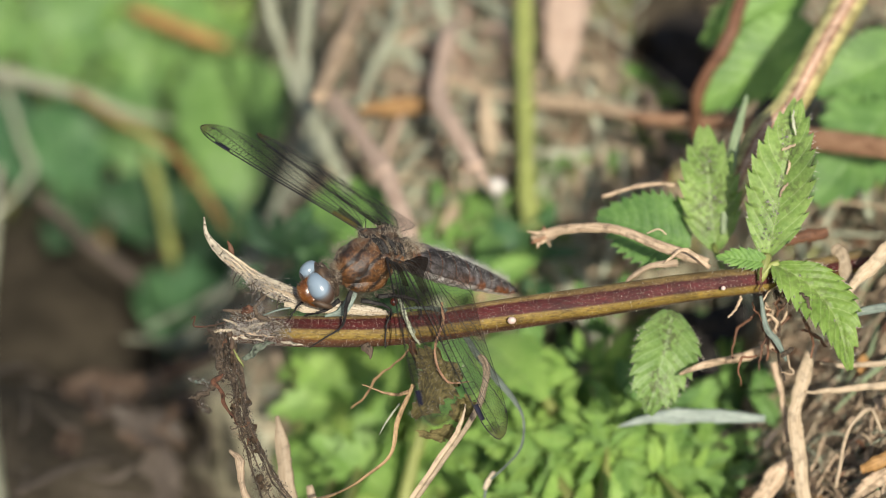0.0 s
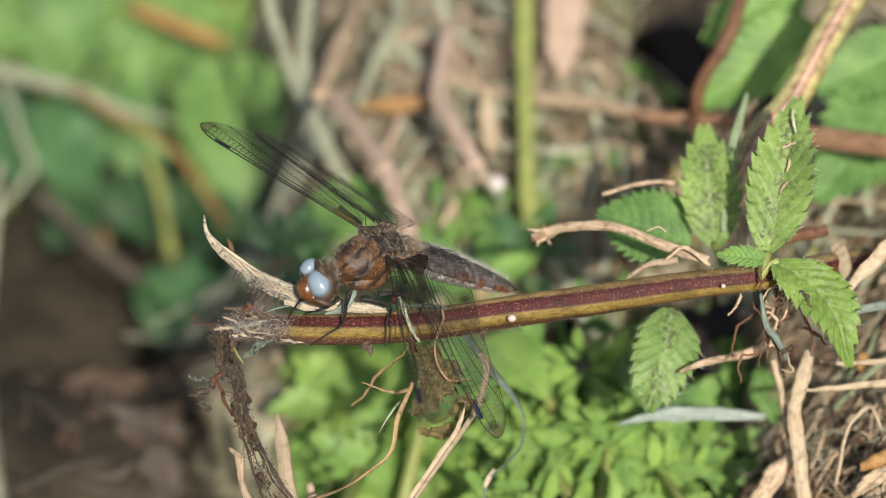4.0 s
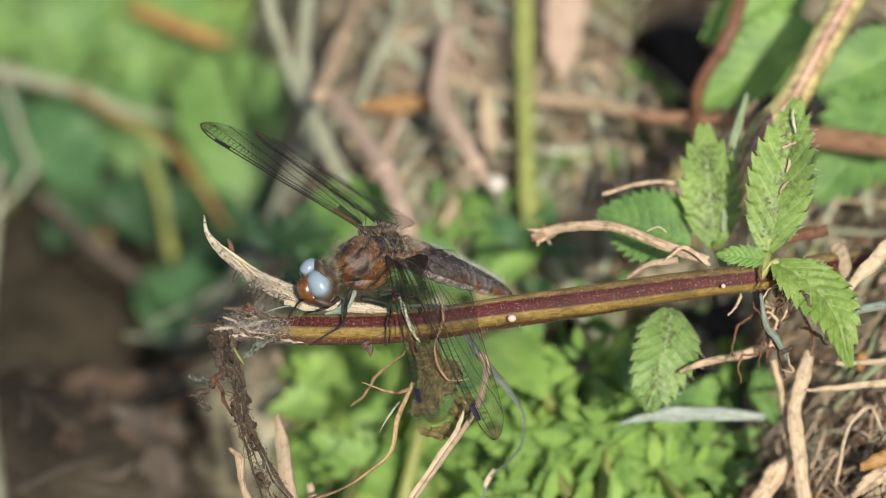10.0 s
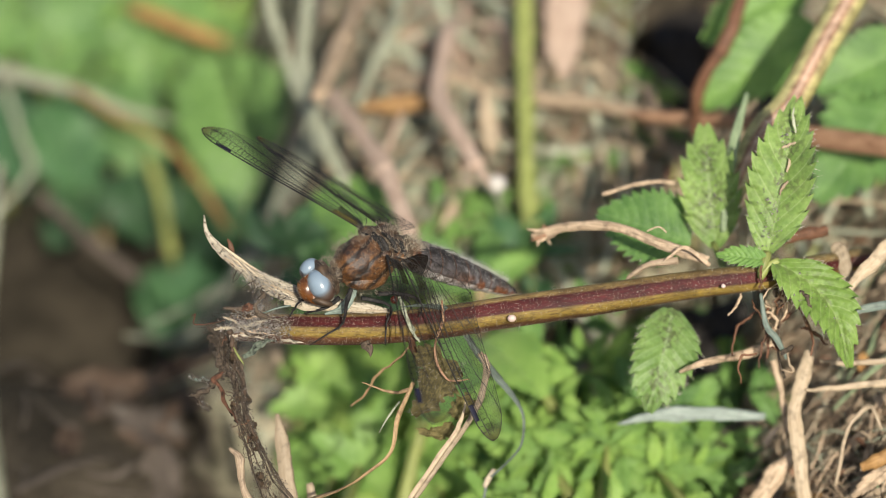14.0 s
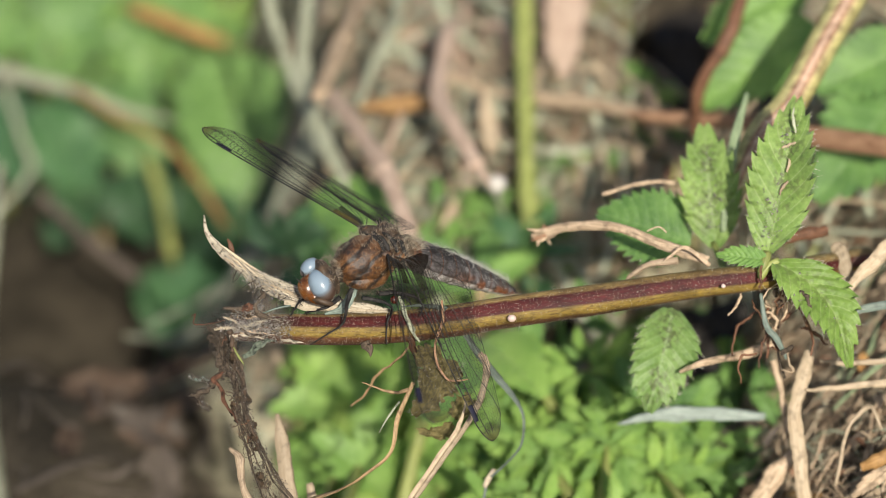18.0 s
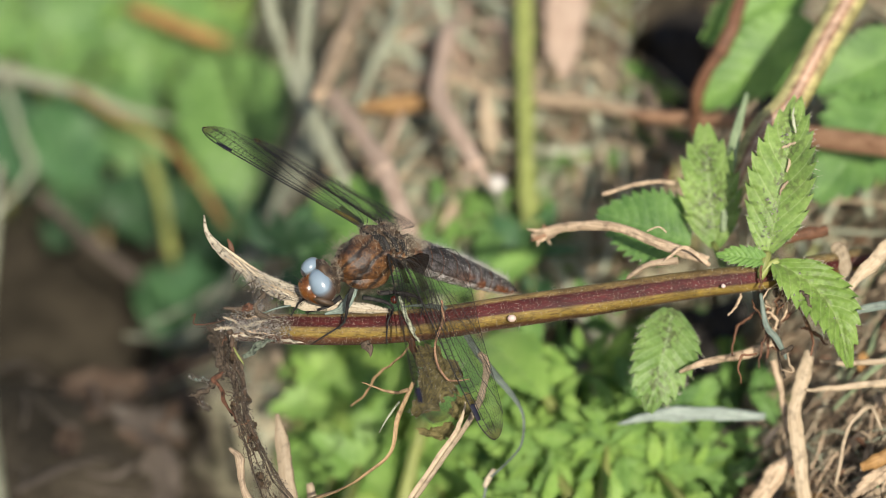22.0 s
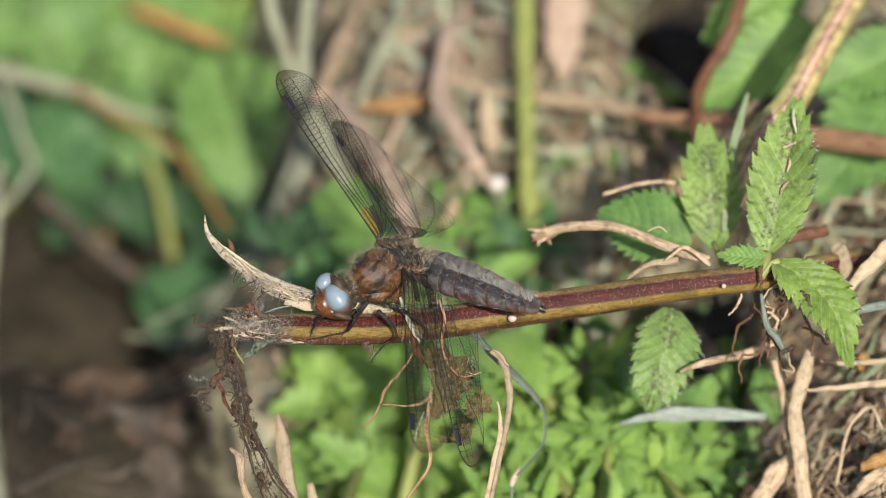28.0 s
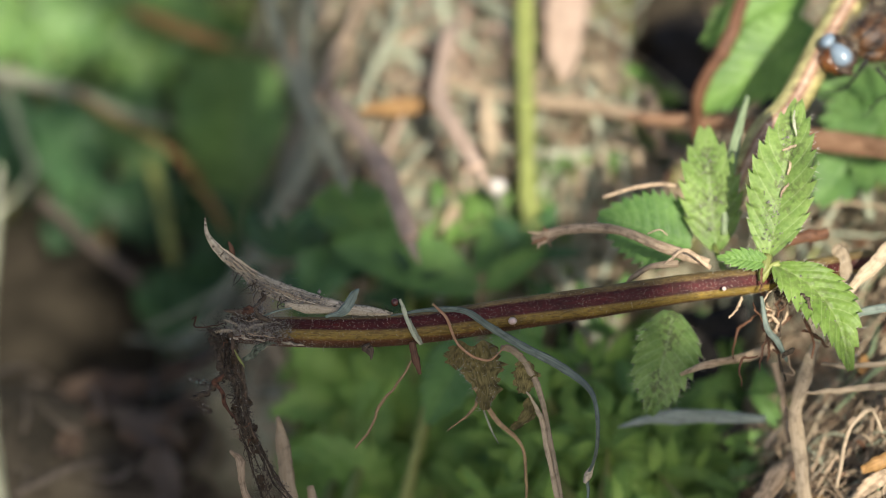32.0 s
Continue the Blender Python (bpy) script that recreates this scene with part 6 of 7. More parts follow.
# ---- the dragonfly ----
THORAX = (-13.80, -2.09, 3.50)
CHITIN = plain_mat("black_leg", (0.006, 0.006, 0.007), (0.05, 0.046, 0.043), 900, 0.8, 0.6, 0, 0.15)
VEIN = plain_mat("wing_vein", (0.006, 0.0055, 0.005), (0.018, 0.015, 0.013), 900, 0.5, 0.2)
STIGMA = plain_mat("wing_spot", (0.010, 0.010, 0.016), (0.018, 0.018, 0.035), 900, 0.65, 0.2, 0, 0.12)
PATCH = wing_mat("dark_wing_base", (0.012, 0.009, 0.007), 0.72, False)
GOLD = wing_mat("amber_wing_base", (0.24, 0.115, 0.008), 0.6, False)
FILM = wing_mat("wing_film", (0.055, 0.036, 0.02), 0.05)


SEAMS = (-4.4, -1.7, 1.2, 4.0)      # where the oblique sutures lie, across the thorax (mm)


def thorax_mat(name):
    """Amber shell with black sutures that run obliquely across it, finely pitted."""
    m, tree, bsdf = nodes_of(name)
    tc = tree.nodes.new("ShaderNodeTexCoord")
    sep = tree.nodes.new("ShaderNodeSeparateXYZ")
    tree.links.new(tc.outputs["Object"], sep.inputs[0])
    a = noise_at(tree, tc.outputs["Object"], 260, 4)
    b = noise_at(tree, tc.outputs["Object"], 1900, 4)
    col = ramp(tree, mixed(tree, 0.4, a, b), [(0.36, (0.014, 0.007, 0.004)), (0.45, (0.045, 0.019, 0.007)), (0.55, (0.105, 0.043, 0.011)), (0.70, (0.19, 0.092, 0.03))])
    across = calc(tree, "ADD", calc(tree, "MULTIPLY", sep.outputs[0], 720.0), calc(tree, "MULTIPLY", sep.outputs[1], -690.0))
    across = calc(tree, "ADD", across, calc(tree, "MULTIPLY_ADD", a, 1.3, -0.65))
    dark = None
    for at_mm in SEAMS:
        d = calc(tree, "ABSOLUTE", calc(tree, "SUBTRACT", across, at_mm))
        dark = d if dark is None else calc(tree, "MINIMUM", dark, d)
    col = mixed(tree, ramp(tree, dark, [(0.12, (0.9, 0.9, 0.9)), (0.5, (0, 0, 0))]), col, (0.008, 0.006, 0.005))
    bloom = ramp(tree, noise_at(tree, tc.outputs["Object"], 420, 6), [(0.58, (0, 0, 0)), (0.80, (0.35, 0.35, 0.35))])
    col = mixed(tree, bloom, col, (0.21, 0.17, 0.13))
    tree.links.new(col, bsdf.inputs["Base Color"])
    bsdf.inputs["Roughness"].default_value = 0.55
    bumped(tree, bsdf, mixed(tree, 0.5, a, b), 0.7, 0.0003)
    return m


FUR = plain_mat("pale_fur", (0.12, 0.085, 0.05), (0.60, 0.52, 0.40), 1400, 0.6)
FUR_GREY = plain_mat("grey_fur", (0.42, 0.41, 0.38), (0.70, 0.68, 0.62), 900, 0.6)
FACE = plain_mat("amber_face", (0.05, 0.015, 0.003), (0.19, 0.064, 0.01), 700, 0.3, 0.5, 0.15)
THORAX_M = thorax_mat("amber_thorax")
OCCIPUT = plain_mat("dark_occiput", (0.012, 0.009, 0.007), (0.10, 0.06, 0.032), 600, 0.6, 0.6)


def eye_mat():
    m, tree, bsdf = nodes_of("blue_grey_eye")
    tc = tree.nodes.new("ShaderNodeTexCoord")
    sep = tree.nodes.new("ShaderNodeSeparateXYZ")
    tree.links.new(tc.outputs["UV"], sep.inputs[0])
    n = noise_at(tree, tc.outputs["Object"], 300, 4)
    v = calc(tree, "ADD", sep.outputs[1], calc(tree, "MULTIPLY_ADD", n, 0.08, -0.04))
    col = ramp(tree, v, [(0.0, (0.22, 0.285, 0.35)), (0.30, (0.19, 0.25, 0.31)), (0.34, (0.13, 0.165, 0.20)), (0.38, (0.11, 0.11, 0.12)), (0.42, (0.09, 0.07, 0.06)), (0.50, (0.06, 0.035, 0.025)), (1.0, (0.05, 0.02, 0.01))])
    tree.links.new(col, bsdf.inputs["Base Color"])
    bsdf.inputs["Roughness"].default_value = 0.28
    bsdf.inputs["Coat Weight"].default_value = 0.25
    bsdf.inputs["Coat Roughness"].default_value = 0.12
    return m


def abdomen_mat():
    m, tree, bsdf = nodes_of("grey_abdomen")
    tc = tree.nodes.new("ShaderNodeTexCoord")
    sep = tree.nodes.new("ShaderNodeSeparateXYZ")
    tree.links.new(tc.outputs["UV"], sep.inputs[0])
    n = noise_at(tree, tc.outputs["Object"], 900, 8)
    u = calc(tree, "ADD", sep.outputs[0], calc(tree, "MULTIPLY_ADD", n, 0.05, -0.025))
    col = ramp(tree, u, [(0.0, (0.42, 0.41, 0.39)), (0.02, (0.40, 0.39, 0.37)), (0.035, (0.05, 0.038, 0.034)), (0.06, (0.12, 0.113, 0.115)), (0.17, (0.10, 0.096, 0.10)), (0.21, (0.036, 0.035, 0.040)), (0.32, (0.036, 0.035, 0.040)), (0.36, (0.09, 0.085, 0.088)),
                         (0.46, (0.14, 0.13, 0.128)), (0.50, (0.06, 0.045, 0.04)), (0.54, (0.48, 0.48, 0.46)), (1.0, (0.46, 0.45, 0.43))])
    # rust patches on the flanks of the hinder rings
    place = tree.nodes.new("ShaderNodeSeparateXYZ")
    tree.links.new(tc.outputs["Object"], place.inputs[0])
    hinder = ramp(tree, calc(tree, "MULTIPLY", place.outputs[0], 40.0), [(0.25, (0, 0, 0)), (0.75, (1, 1, 1))])
    flank = ramp(tree, u, [(0.0, (1, 1, 1)), (0.09, (1, 1, 1)), (0.14, (0, 0, 0)), (0.40, (0, 0, 0)), (0.45, (1, 1, 1)), (0.52, (1, 1, 1)), (0.54, (0, 0, 0)), (0.975, (0, 0, 0)), (0.99, (1, 1, 1))])
    patch = ramp(tree, noise_at(tree, tc.outputs["Object"], 260, 2), [(0.40, (0, 0, 0)), (0.52, (1, 1, 1))])
    col = mixed(tree, calc(tree, "MULTIPLY", calc(tree, "MULTIPLY", hinder, flank), patch), col, (0.18, 0.062, 0.02))
    col = mixed(tree, 1.0, col, ramp(tree, n, [(0.36, (0.4, 0.36, 0.33)), (0.64, (1.25, 1.2, 1.2))]), "MULTIPLY")
    col = mixed(tree, ramp(tree, sep.outputs[1], [(0.0, (0.9, 0.9, 0.9)), (0.026, (0.75, 0.75, 0.75)), (0.034, (0, 0, 0))]), col, (0.085, 0.034, 0.015))
    tree.links.new(col, bsdf.inputs["Base Color"])
    bsdf.inputs["Roughness"].default_value = 0.68
    bsdf.inputs["Specular IOR Level"].default_value = 0.3
    bumped(tree, bsdf, n, 0.9)
    return m


EYE, ABDOMEN_M = eye_mat(), abdomen_mat()
WING_LEN = 36.0
FORE = ((0, .04, .15, .4, .65, .85, 1.0), (2.0, 4.8, 6.6, 7.5, 7.9, 6.9, 5.6))
HIND = ((0, .03, .1, .22, .5, .75, .9, 1.0), (8.0, 10.4, 11.8, 11.2, 8.7, 7.0, 5.7, 4.6))


def rounded(shape):
    """The outline with its corners smoothed."""
    x = np.linspace(0, 1, 141)
    y = np.interp(x, *shape)
    pad = np.concatenate([[y[0]] * 9, y, [y[-1]] * 9])
    return x, np.convolve(pad, np.hanning(19) / np.hanning(19).sum(), "same")[9:-9]


FORE, HIND = rounded(FORE), rounded(HIND)


def wing_place(shape, s, f):
    """A place on the wing (mm): s along its span, f from the leading to the trailing edge."""
    c = np.interp(s, *shape) * math.sqrt(min(1.0, s / 0.05 + 0.03))
    e = math.sqrt(max(0.0, 1 - (max(0.0, s - 0.87) / 0.13) ** 2))
    lead = 0.9 * max(0.0, s - 0.5) ** 1.5 + c * (1 - e) * 0.42
    c *= e
    return np.array((s * WING_LEN, lead + f * c, 0.22 * math.sin(f * 9) * min(1, s * 6)))


def rod(geo, p, q, r):
    d = q - p
    w = np.array((-d[1], d[0], 0))
    w = w / (np.linalg.norm(w) + 1e-9) * r
    z = np.array((0, 0, r))
    v = np.array([p + w - z * 0.6, p - w - z * 0.6, p + z, q + w - z * 0.6, q - w - z * 0.6, q + z]) * 0.001
    geo.add(v, [(0, 1, 4, 3), (1, 2, 5, 4), (2, 0, 3, 5)], np.zeros((6, 2)))


def wing(name, shape, parent, seed, label, amber=True):
    """Leading edge along +x, trailing edge towards +y. Net of veins, film, dark spot and dark base."""
    r = np.random.RandomState(seed)
    g = Geo()
    hind = shape is HIND

    def line(fs, s0, s1, rad, n=40):
        p = [wing_place(shape, s, np.interp((s - s0) / (s1 - s0), np.linspace(0, 1, len(fs)), fs)) for s in s0 + (s1 - s0) * np.sin(np.linspace(0, np.pi / 2, n))]
        for a, b in zip(p, p[1:]):
            rod(g, a, b, rad * 0.8 * (1 + 1.0 * math.exp(-(a[0] + abs(a[1])) / 2.2)))

    line([0, 0], 0.0, 1.0, 0.15)
    line([0.16, 0.10, 0.0], 0.0, 0.52, 0.10)
    line([0.30, 0.14, 0.13, 0.22], 0.0, 0.97, 0.12)
    line([0.34, 0.24, 0.24, 0.36, 0.6], 0.02, 0.97, 0.08)
    line([0.36, 0.32, 0.40, 0.62, 1.0], 0.03, 0.90, 0.08)
    line([0.38, 0.45, 0.60, 0.80, 1.0], 0.03, 0.72, 0.08)
    line([0.40, 0.60, 0.9, 1.0] if not hind else [0.36, 0.5, 0.75, 1.0], 0.03, 0.48 if not hind else 0.55, 0.068)
    line([0.45, 0.8, 1.0] if not hind else [0.4, 0.75, 1.0], 0.02, 0.3, 0.08)
    line([1, 1], 0.01, 1.0, 0.07, 60)
    for s in np.arange(0.03, 0.95, 0.034):
        e = 0.13 if s > 0.5 else np.interp(s, (0, .52), (0.2, 0.13))
        rod(g, wing_place(shape, s, 0), wing_place(shape, s + 0.004, e), 0.06)
    for s in np.arange(0.05, 0.95, 0.028):
        rod(g, wing_place(shape, s, 0.13), wing_place(shape, s + r.uniform(-.006, .006), np.interp(s, (0, .3, .6, 1), (.27, .24, .28, .6))), 0.05)
    # six-sided cells, smaller towards the trailing edge
    rows = 12 if hind else 10
    fr = np.linspace(0.26, 1.0, rows)
    for k in range(rows - 1):
        step = 0.0235 - 0.0007 * k
        zig = 0.22 * (fr[1] - fr[0])
        ss = np.arange(0.03, 0.97, step)
        js = ss + r.uniform(-0.004, 0.004, len(ss)) + (k % 2) * step / 2
        for i, s in enumerate(js[:-1]):
            a = wing_place(shape, s, fr[k] + zig)
            b = wing_place(shape, min(0.985, s + step * 0.5), fr[k] - zig)
            c = wing_place(shape, min(0.985, js[i + 1]), fr[k] + zig)
            d = wing_place(shape, s + r.uniform(-.003, .003), min(1, fr[k + 1] - zig))
            rod(g, a, b, 0.034)
            rod(g, b, c, 0.034)
            rod(g, a, d, 0.034)
    ob = part(name, g, VEIN, parent, label)

    def sheet(child, s0, s1, f0, f1, material, n=30, m=10, lift=0.0, text=""):
        q = Geo()
        v, uv = [], []
        for i in range(n):
            s = s0 + (s1 - s0) * math.sin(i / (n - 1) * math.pi / 2)
            for j in range(m):
                a, b = (f0(s), f1(s)) if callable(f0) else (f0, f1)
                f = a + (b - a) * j / (m - 1)
                v.append(wing_place(shape, s, f) + np.array((0, 0, lift)))
                uv.append((s, f))
        q.add(np.array(v) * 0.001, [(i * m + j, i * m + j + 1, (i + 1) * m + j + 1, (i + 1) * m + j) for i in range(n - 1) for j in range(m - 1)], uv)
        return part(child, q, material, ob, text)

    sheet("membrane", 0.0, 1.0, 0.0, 1.0, FILM, 50, 14, 0, "clear faintly smoky membrane")
    q = Geo()
    sweep(q, [wing_place(shape, s, 0.07) for s in (0.80, 0.84, 0.885)], [0.45, 0.5, 0.4], 0.16, 8, 12, facing=(0, 0, 1), local=True)
    part("pterostigma", q, STIGMA, ob, "blue-black spot on the leading edge")
    if hind:
        sheet("dark_base", 0.02, 0.13, lambda s: 0.20, lambda s: 0.20 + 0.45 * (1 - (s - 0.02) / 0.11), PATCH, 8, 6, 0.06, "dark brown triangle at the wing base")
        sheet("dark_streak", 0.02, 0.2, 0.06, 0.2, PATCH, 8, 4, 0.07)
    else:
        sheet("dark_streak", 0.03, 0.18, 0.27, 0.44, PATCH, 8, 4, 0.06, "dark brown streak at the wing base")
        if not amber:
            return ob
        sheet("amber_base", 0.02, 0.19, 0.05, 0.25, GOLD, 8, 4, 0.05, "amber tint at the wing base")
    return ob


def aim(base, way, chord):
    """The pose of a wing or the abdomen: its length along way, its breadth towards chord (places in mm)."""
    x = Vector(way).normalized()
    y = Vector(chord)
    y = (y - y.dot(x) * x).normalized()
    m = Matrix((x, y, x.cross(y))).transposed().to_4x4()
    return Matrix.Translation(Vector(base) * 0.001) @ m


def reach(base, tip, length, away=-1):
    """From base towards tip as seen, with the depth that its true length leaves."""
    dx, dy = tip[0] - base[0], tip[1] - base[1]
    d2 = length ** 2 - dx * dx - dy * dy
    return (dx, dy, away * math.sqrt(max(0.0, d2)))


def fur_on(geo, centre, radii, count, length, seed, keep=lambda d: True, comb=(0.4, 0.3, 0)):
    r = np.random.RandomState(seed)
    n = 0
    while n < count:
        d = r.normal(0, 1, 3)
        d /= np.linalg.norm(d)
        if not keep(d):
            continue
        n += 1
        b = np.array(centre) + d * np.array(radii) * 0.98
        spike(geo, b, b + (d + r.normal(0, 0.45, 3) + np.array(comb)) * length * r.uniform(0.4, 1.2), 0.017, True)


def eye(centre, radii, lean, pole):
    """A compound eye: blue-grey round its pole, brown towards the rim."""
    g = ball(Geo(), centre, radii, Matrix.Rotation(radians(lean), 3, "Z"), 28, 36)
    d = g.v[0] * 1000 - np.asarray(centre)
    d /= np.linalg.norm(d, axis=1)[:, None] + 1e-9
    p = np.asarray(pole, float) / np.linalg.norm(pole)
    g.uv[0] = np.stack([np.zeros(len(d)), np.arccos(np.clip(d @ p, -1, 1)) / np.pi], 1)
    return g


def build_dragonfly():
    t = new("dragonfly")
    t.empty_display_size = 0.01
    t.matrix_world = FRAME @ Matrix.Translation(Vector(THORAX) * 0.001)
    tagged(t, "brown furry dragonfly with blue-grey eyes, perched on the stem", "dragonfly")
    parts = {}
    # thorax: plates that run into one another, thin dark seams between them
    x = Vector((0.80, 0.22, -0.55)).normalized()
    y = Vector((0.15, 0.8, 0.6))
    y = (y - y.dot(x) * x).normalized()
    rot = Matrix((x, y, x.cross(y))).transposed()
    main = np.array((6.3, 4.65, 4.6))

    def grooved(geo, depth=0.14):
        """Sinks the sutures into the shell."""
        for q in geo.v:
            mm = q * 1000
            s = 0.72 * mm[:, 0] - 0.69 * mm[:, 1] + 0.35 * np.sin(mm[:, 0] * 0.9 + mm[:, 1] * 1.1)
            cut = sum(np.exp(-((s - k) / 0.42) ** 2) for k in SEAMS)
            ridge = 0.05 * np.sin(mm[:, 0] * 2.3 + 1) * np.sin(mm[:, 1] * 2.9) * np.sin(mm[:, 2] * 2.1)
            q *= (1 - (depth * cut - ridge) / (np.linalg.norm(mm, axis=1) + 1e-6))[:, None]
        return geo

    g = ball(Geo(), (0, 0, 0), main, rot, 90, 120, 0.02, 3, rough=0.006)
    ball(g, (0.2, -2.6, 0.45), (4.5, 2.1, 3.2), rot, 60, 70, 0.02, 7, rough=0.01)
    th = part("thorax", grooved(g), THORAX_M, t, "amber-brown thorax with black sutures")
    part("collar", ball(ball(Geo(), (-4.3, -1.5, 2.0), (1.5, 2.4, 2.2), rot, 30, 36, 0.05, 6, rough=0.03), (-5.0, -2.6, 3.4), (1.2, 1.6, 1.5), rot, 20, 24, 0.05, 8), OCCIPUT, th, "dark furry collar behind the head")
    for i, (p, radii) in enumerate((((5.72, 1.6, -2.25), (3.9, 2.6, 3.4)), ((1.6, 4.3, -0.8), (2.3, 1.1, 1.6)), ((3.9, 3.6, -1.4), (1.5, 1.5, 1.6)), ((5.6, 3.0, -1.6), (1.4, 1.3, 1.5)), ((3.4, 1.6, 2.0), (2.0, 1.0, 1.1)), ((5.4, 0.9, 1.0), (1.6, 1.3, 1.2)), ((0.9, 5.0, -1.6), (2.2, 0.8, 1.5)), ((3.6, 5.1, -2.6), (2.6, 0.9, 1.7)))):
        part("wing_base", ball(Geo(), p, radii, rot, 36, 44, 0.12, 4 + i, rough=0.05), OCCIPUT, th, "dark furrowed plate between the wings")
    for i, (p, q) in enumerate((((-0.6, 5.0, -0.6), (3.4, 1.7, 3.1)), ((1.4, 4.9, 0.2), (4.2, 1.2, 2.9)), ((3.0, 4.9, -0.6), (5.6, 1.4, 2.4)), ((4.6, 4.2, -0.6), (7.0, 0.8, 1.6)))):
        mid = (np.array(p) + np.array(q)) / 2 + np.array((0.5, 0.4, 0.9))
        part("ridge", sweep(Geo(), [p, mid, q], [0.25, 0.42, 0.3], 0.3, 8, 20, wobble=0.2, seed=i, local=True), CHITIN, th)
    f = Geo()
    fur_on(f, (0, 0, 0), main, 1700, 0.38, 1, lambda d: d[1] > -0.6, (0.1, 0.3, 0))
    fur_on(f, (0, 0, 0), main, 420, 1.1, 11, lambda d: d[1] > 0.35 and d[0] < 0.35, (-0.3, 0.5, 0))
    fur_on(f, (4.45, 2.6, -0.9), (4.6, 3.0, 3.6), 520, 0.8, 2, lambda d: d[1] > -0.2, (0.2, 0.5, 0))
    fur_on(f, (-4.3, -1.2, 2.0), (1.6, 2.8, 2.3), 300, 1.1, 4, lambda d: d[1] > -0.3, (-0.3, 0.5, 0))
    fur_on(f, (0.52, -4.0, 0.9), (4.8, 1.8, 3.2), 260, 0.9, 3, lambda d: d[1] < 0.2, (0.2, -0.3, 0))
    fur_on(f, (4.68, 0.9, 0.9), (3.0, 2.4, 2.2), 420, 0.9, 14, lambda d: d[2] > -0.3, (0.2, 0.3, 0.2))
    fur_on(f, (2.4, 5.4, -2.0), (3.6, 1.2, 1.9), 300, 0.75, 16, lambda d: d[1] > -0.3, (0.0, 0.4, 0.2))
    fur_on(f, (8.0, 2.1, -1.6), (1.9, 2.0, 2.2), 620, 1.25, 15, lambda d: d[1] > -0.2, (0.5, 0.6, 0.1))
    part("fur", f, FUR, th, "long pale tan hair", kind="stuff")
    # wing roots
    for p in ((-0.05, 5.27, -1.8), (3.2, 5.99, -3.6), (3.73, 1.2, 2.7), (6.09, 0.8, 1.8)):
        part("wing_hinge", ball(Geo(), p, (1.2, 0.8, 0.9), rot, 10, 12, 0.15, 2), THORAX_M, th)
    # head, turning about the neck
    neck = np.array((-4.46, -2.92, 5.4))

    def to_neck(p):
        return np.array(p) - neck

    hd = part("head", ball(Geo(), to_neck((-6.5, -2.9, 5.2)), (3.5, 1.5, 2.6), Matrix.Rotation(radians(122), 3, "Z"), 20, 26, 0.04, 2), OCCIPUT, t, "head with a brown furry occiput")
    hd.location = Vector(neck) * 0.001
    part("eye", eye(to_neck((-7.35, -4.35, 6.2)), (3.05, 2.2, 2.4), 122, (-0.42, 0.30, 0.86)), EYE, hd, "blue-grey compound eye, brown below")
    part("eye", eye(to_neck((-9.55, -1.3, 4.6)), (2.0, 1.5, 1.9), 50, (-0.30, 0.55, 0.8)), EYE, hd, "blue-grey compound eye, brown below")
    g = ball(Geo(), to_neck((-9.8, -4.9, 5.4)), (1.75, 2.2, 1.7), Matrix.Rotation(radians(20), 3, "Z"), 28, 34, 0.03, 3, rough=0.012)
    ball(g, to_neck((-8.7, -6.4, 5.5)), (1.9, 1.1, 1.5), Matrix.Rotation(radians(-25), 3, "Z"), 24, 30, 0.04, 6, rough=0.02)
    part("face", ball(g, to_neck((-9.0, -3.2, 4.9)), (1.4, 1.8, 1.6), None, 14, 18), FACE, hd, "glossy amber-brown face")
    part("jaw", ball(Geo(), to_neck((-7.2, -7.1, 6.3)), (1.9, 0.75, 1.4), Matrix.Rotation(radians(-15), 3, "Z"), 12, 16, 0.06, 5), OCCIPUT, hd)
    for p, q in (((-11.0, -3.9, 6.6), (-12.3, -2.9, 7.3)), ((-10.3, -2.9, 6.2), (-11.2, -1.5, 6.9))):
        part("antenna", sweep(Geo(), [to_neck(p), to_neck((np.array(p) + np.array(q)) / 2 + (0.1, 0.1, 0)), to_neck(q)], [0.12, 0.07, 0.03], None, 6, 8, local=True), CHITIN, hd)
    f = Geo()
    fur_on(f, to_neck((-6.4, -2.6, 5.4)), (1.9, 3.3, 2.8), 380, 0.8, 8, lambda d: d[0] > 0.0 or d[1] > 0.5, (0.3, 0.3, 0))
    fur_on(f, to_neck((-9.56, -4.46, 7.65)), (1.6, 2.2, 1.8), 90, 0.6, 9, lambda d: d[0] < 0.2, (-0.1, 0.1, 0))
    part("fur", f, FUR, hd, kind="stuff")
    parts["head"] = hd
    # abdomen: ten rings along +x
    edges = np.array((0, 2.2, 5.2, 8.8, 12.4, 15.8, 19.0, 21.8, 24.0, 25.6, 26.6))
    wide = np.interp(edges, (0, 2, 6, 11, 16, 22, 25.5, 26.6), (3.1, 3.6, 3.75, 3.55, 3.05, 2.25, 1.6, 1.05))
    ab = part("abdomen", sweep(Geo(), [(-0.8, 0, 0), (0.6, 0, 0), (1.2, 0, 0)], [1.6, 2.2, 2.0], [1.5, 2.0, 1.9], 18, 8, facing=(0, 0, 1), local=True), THORAX_M, t, "tapering grey-brown abdomen with pale hairs")
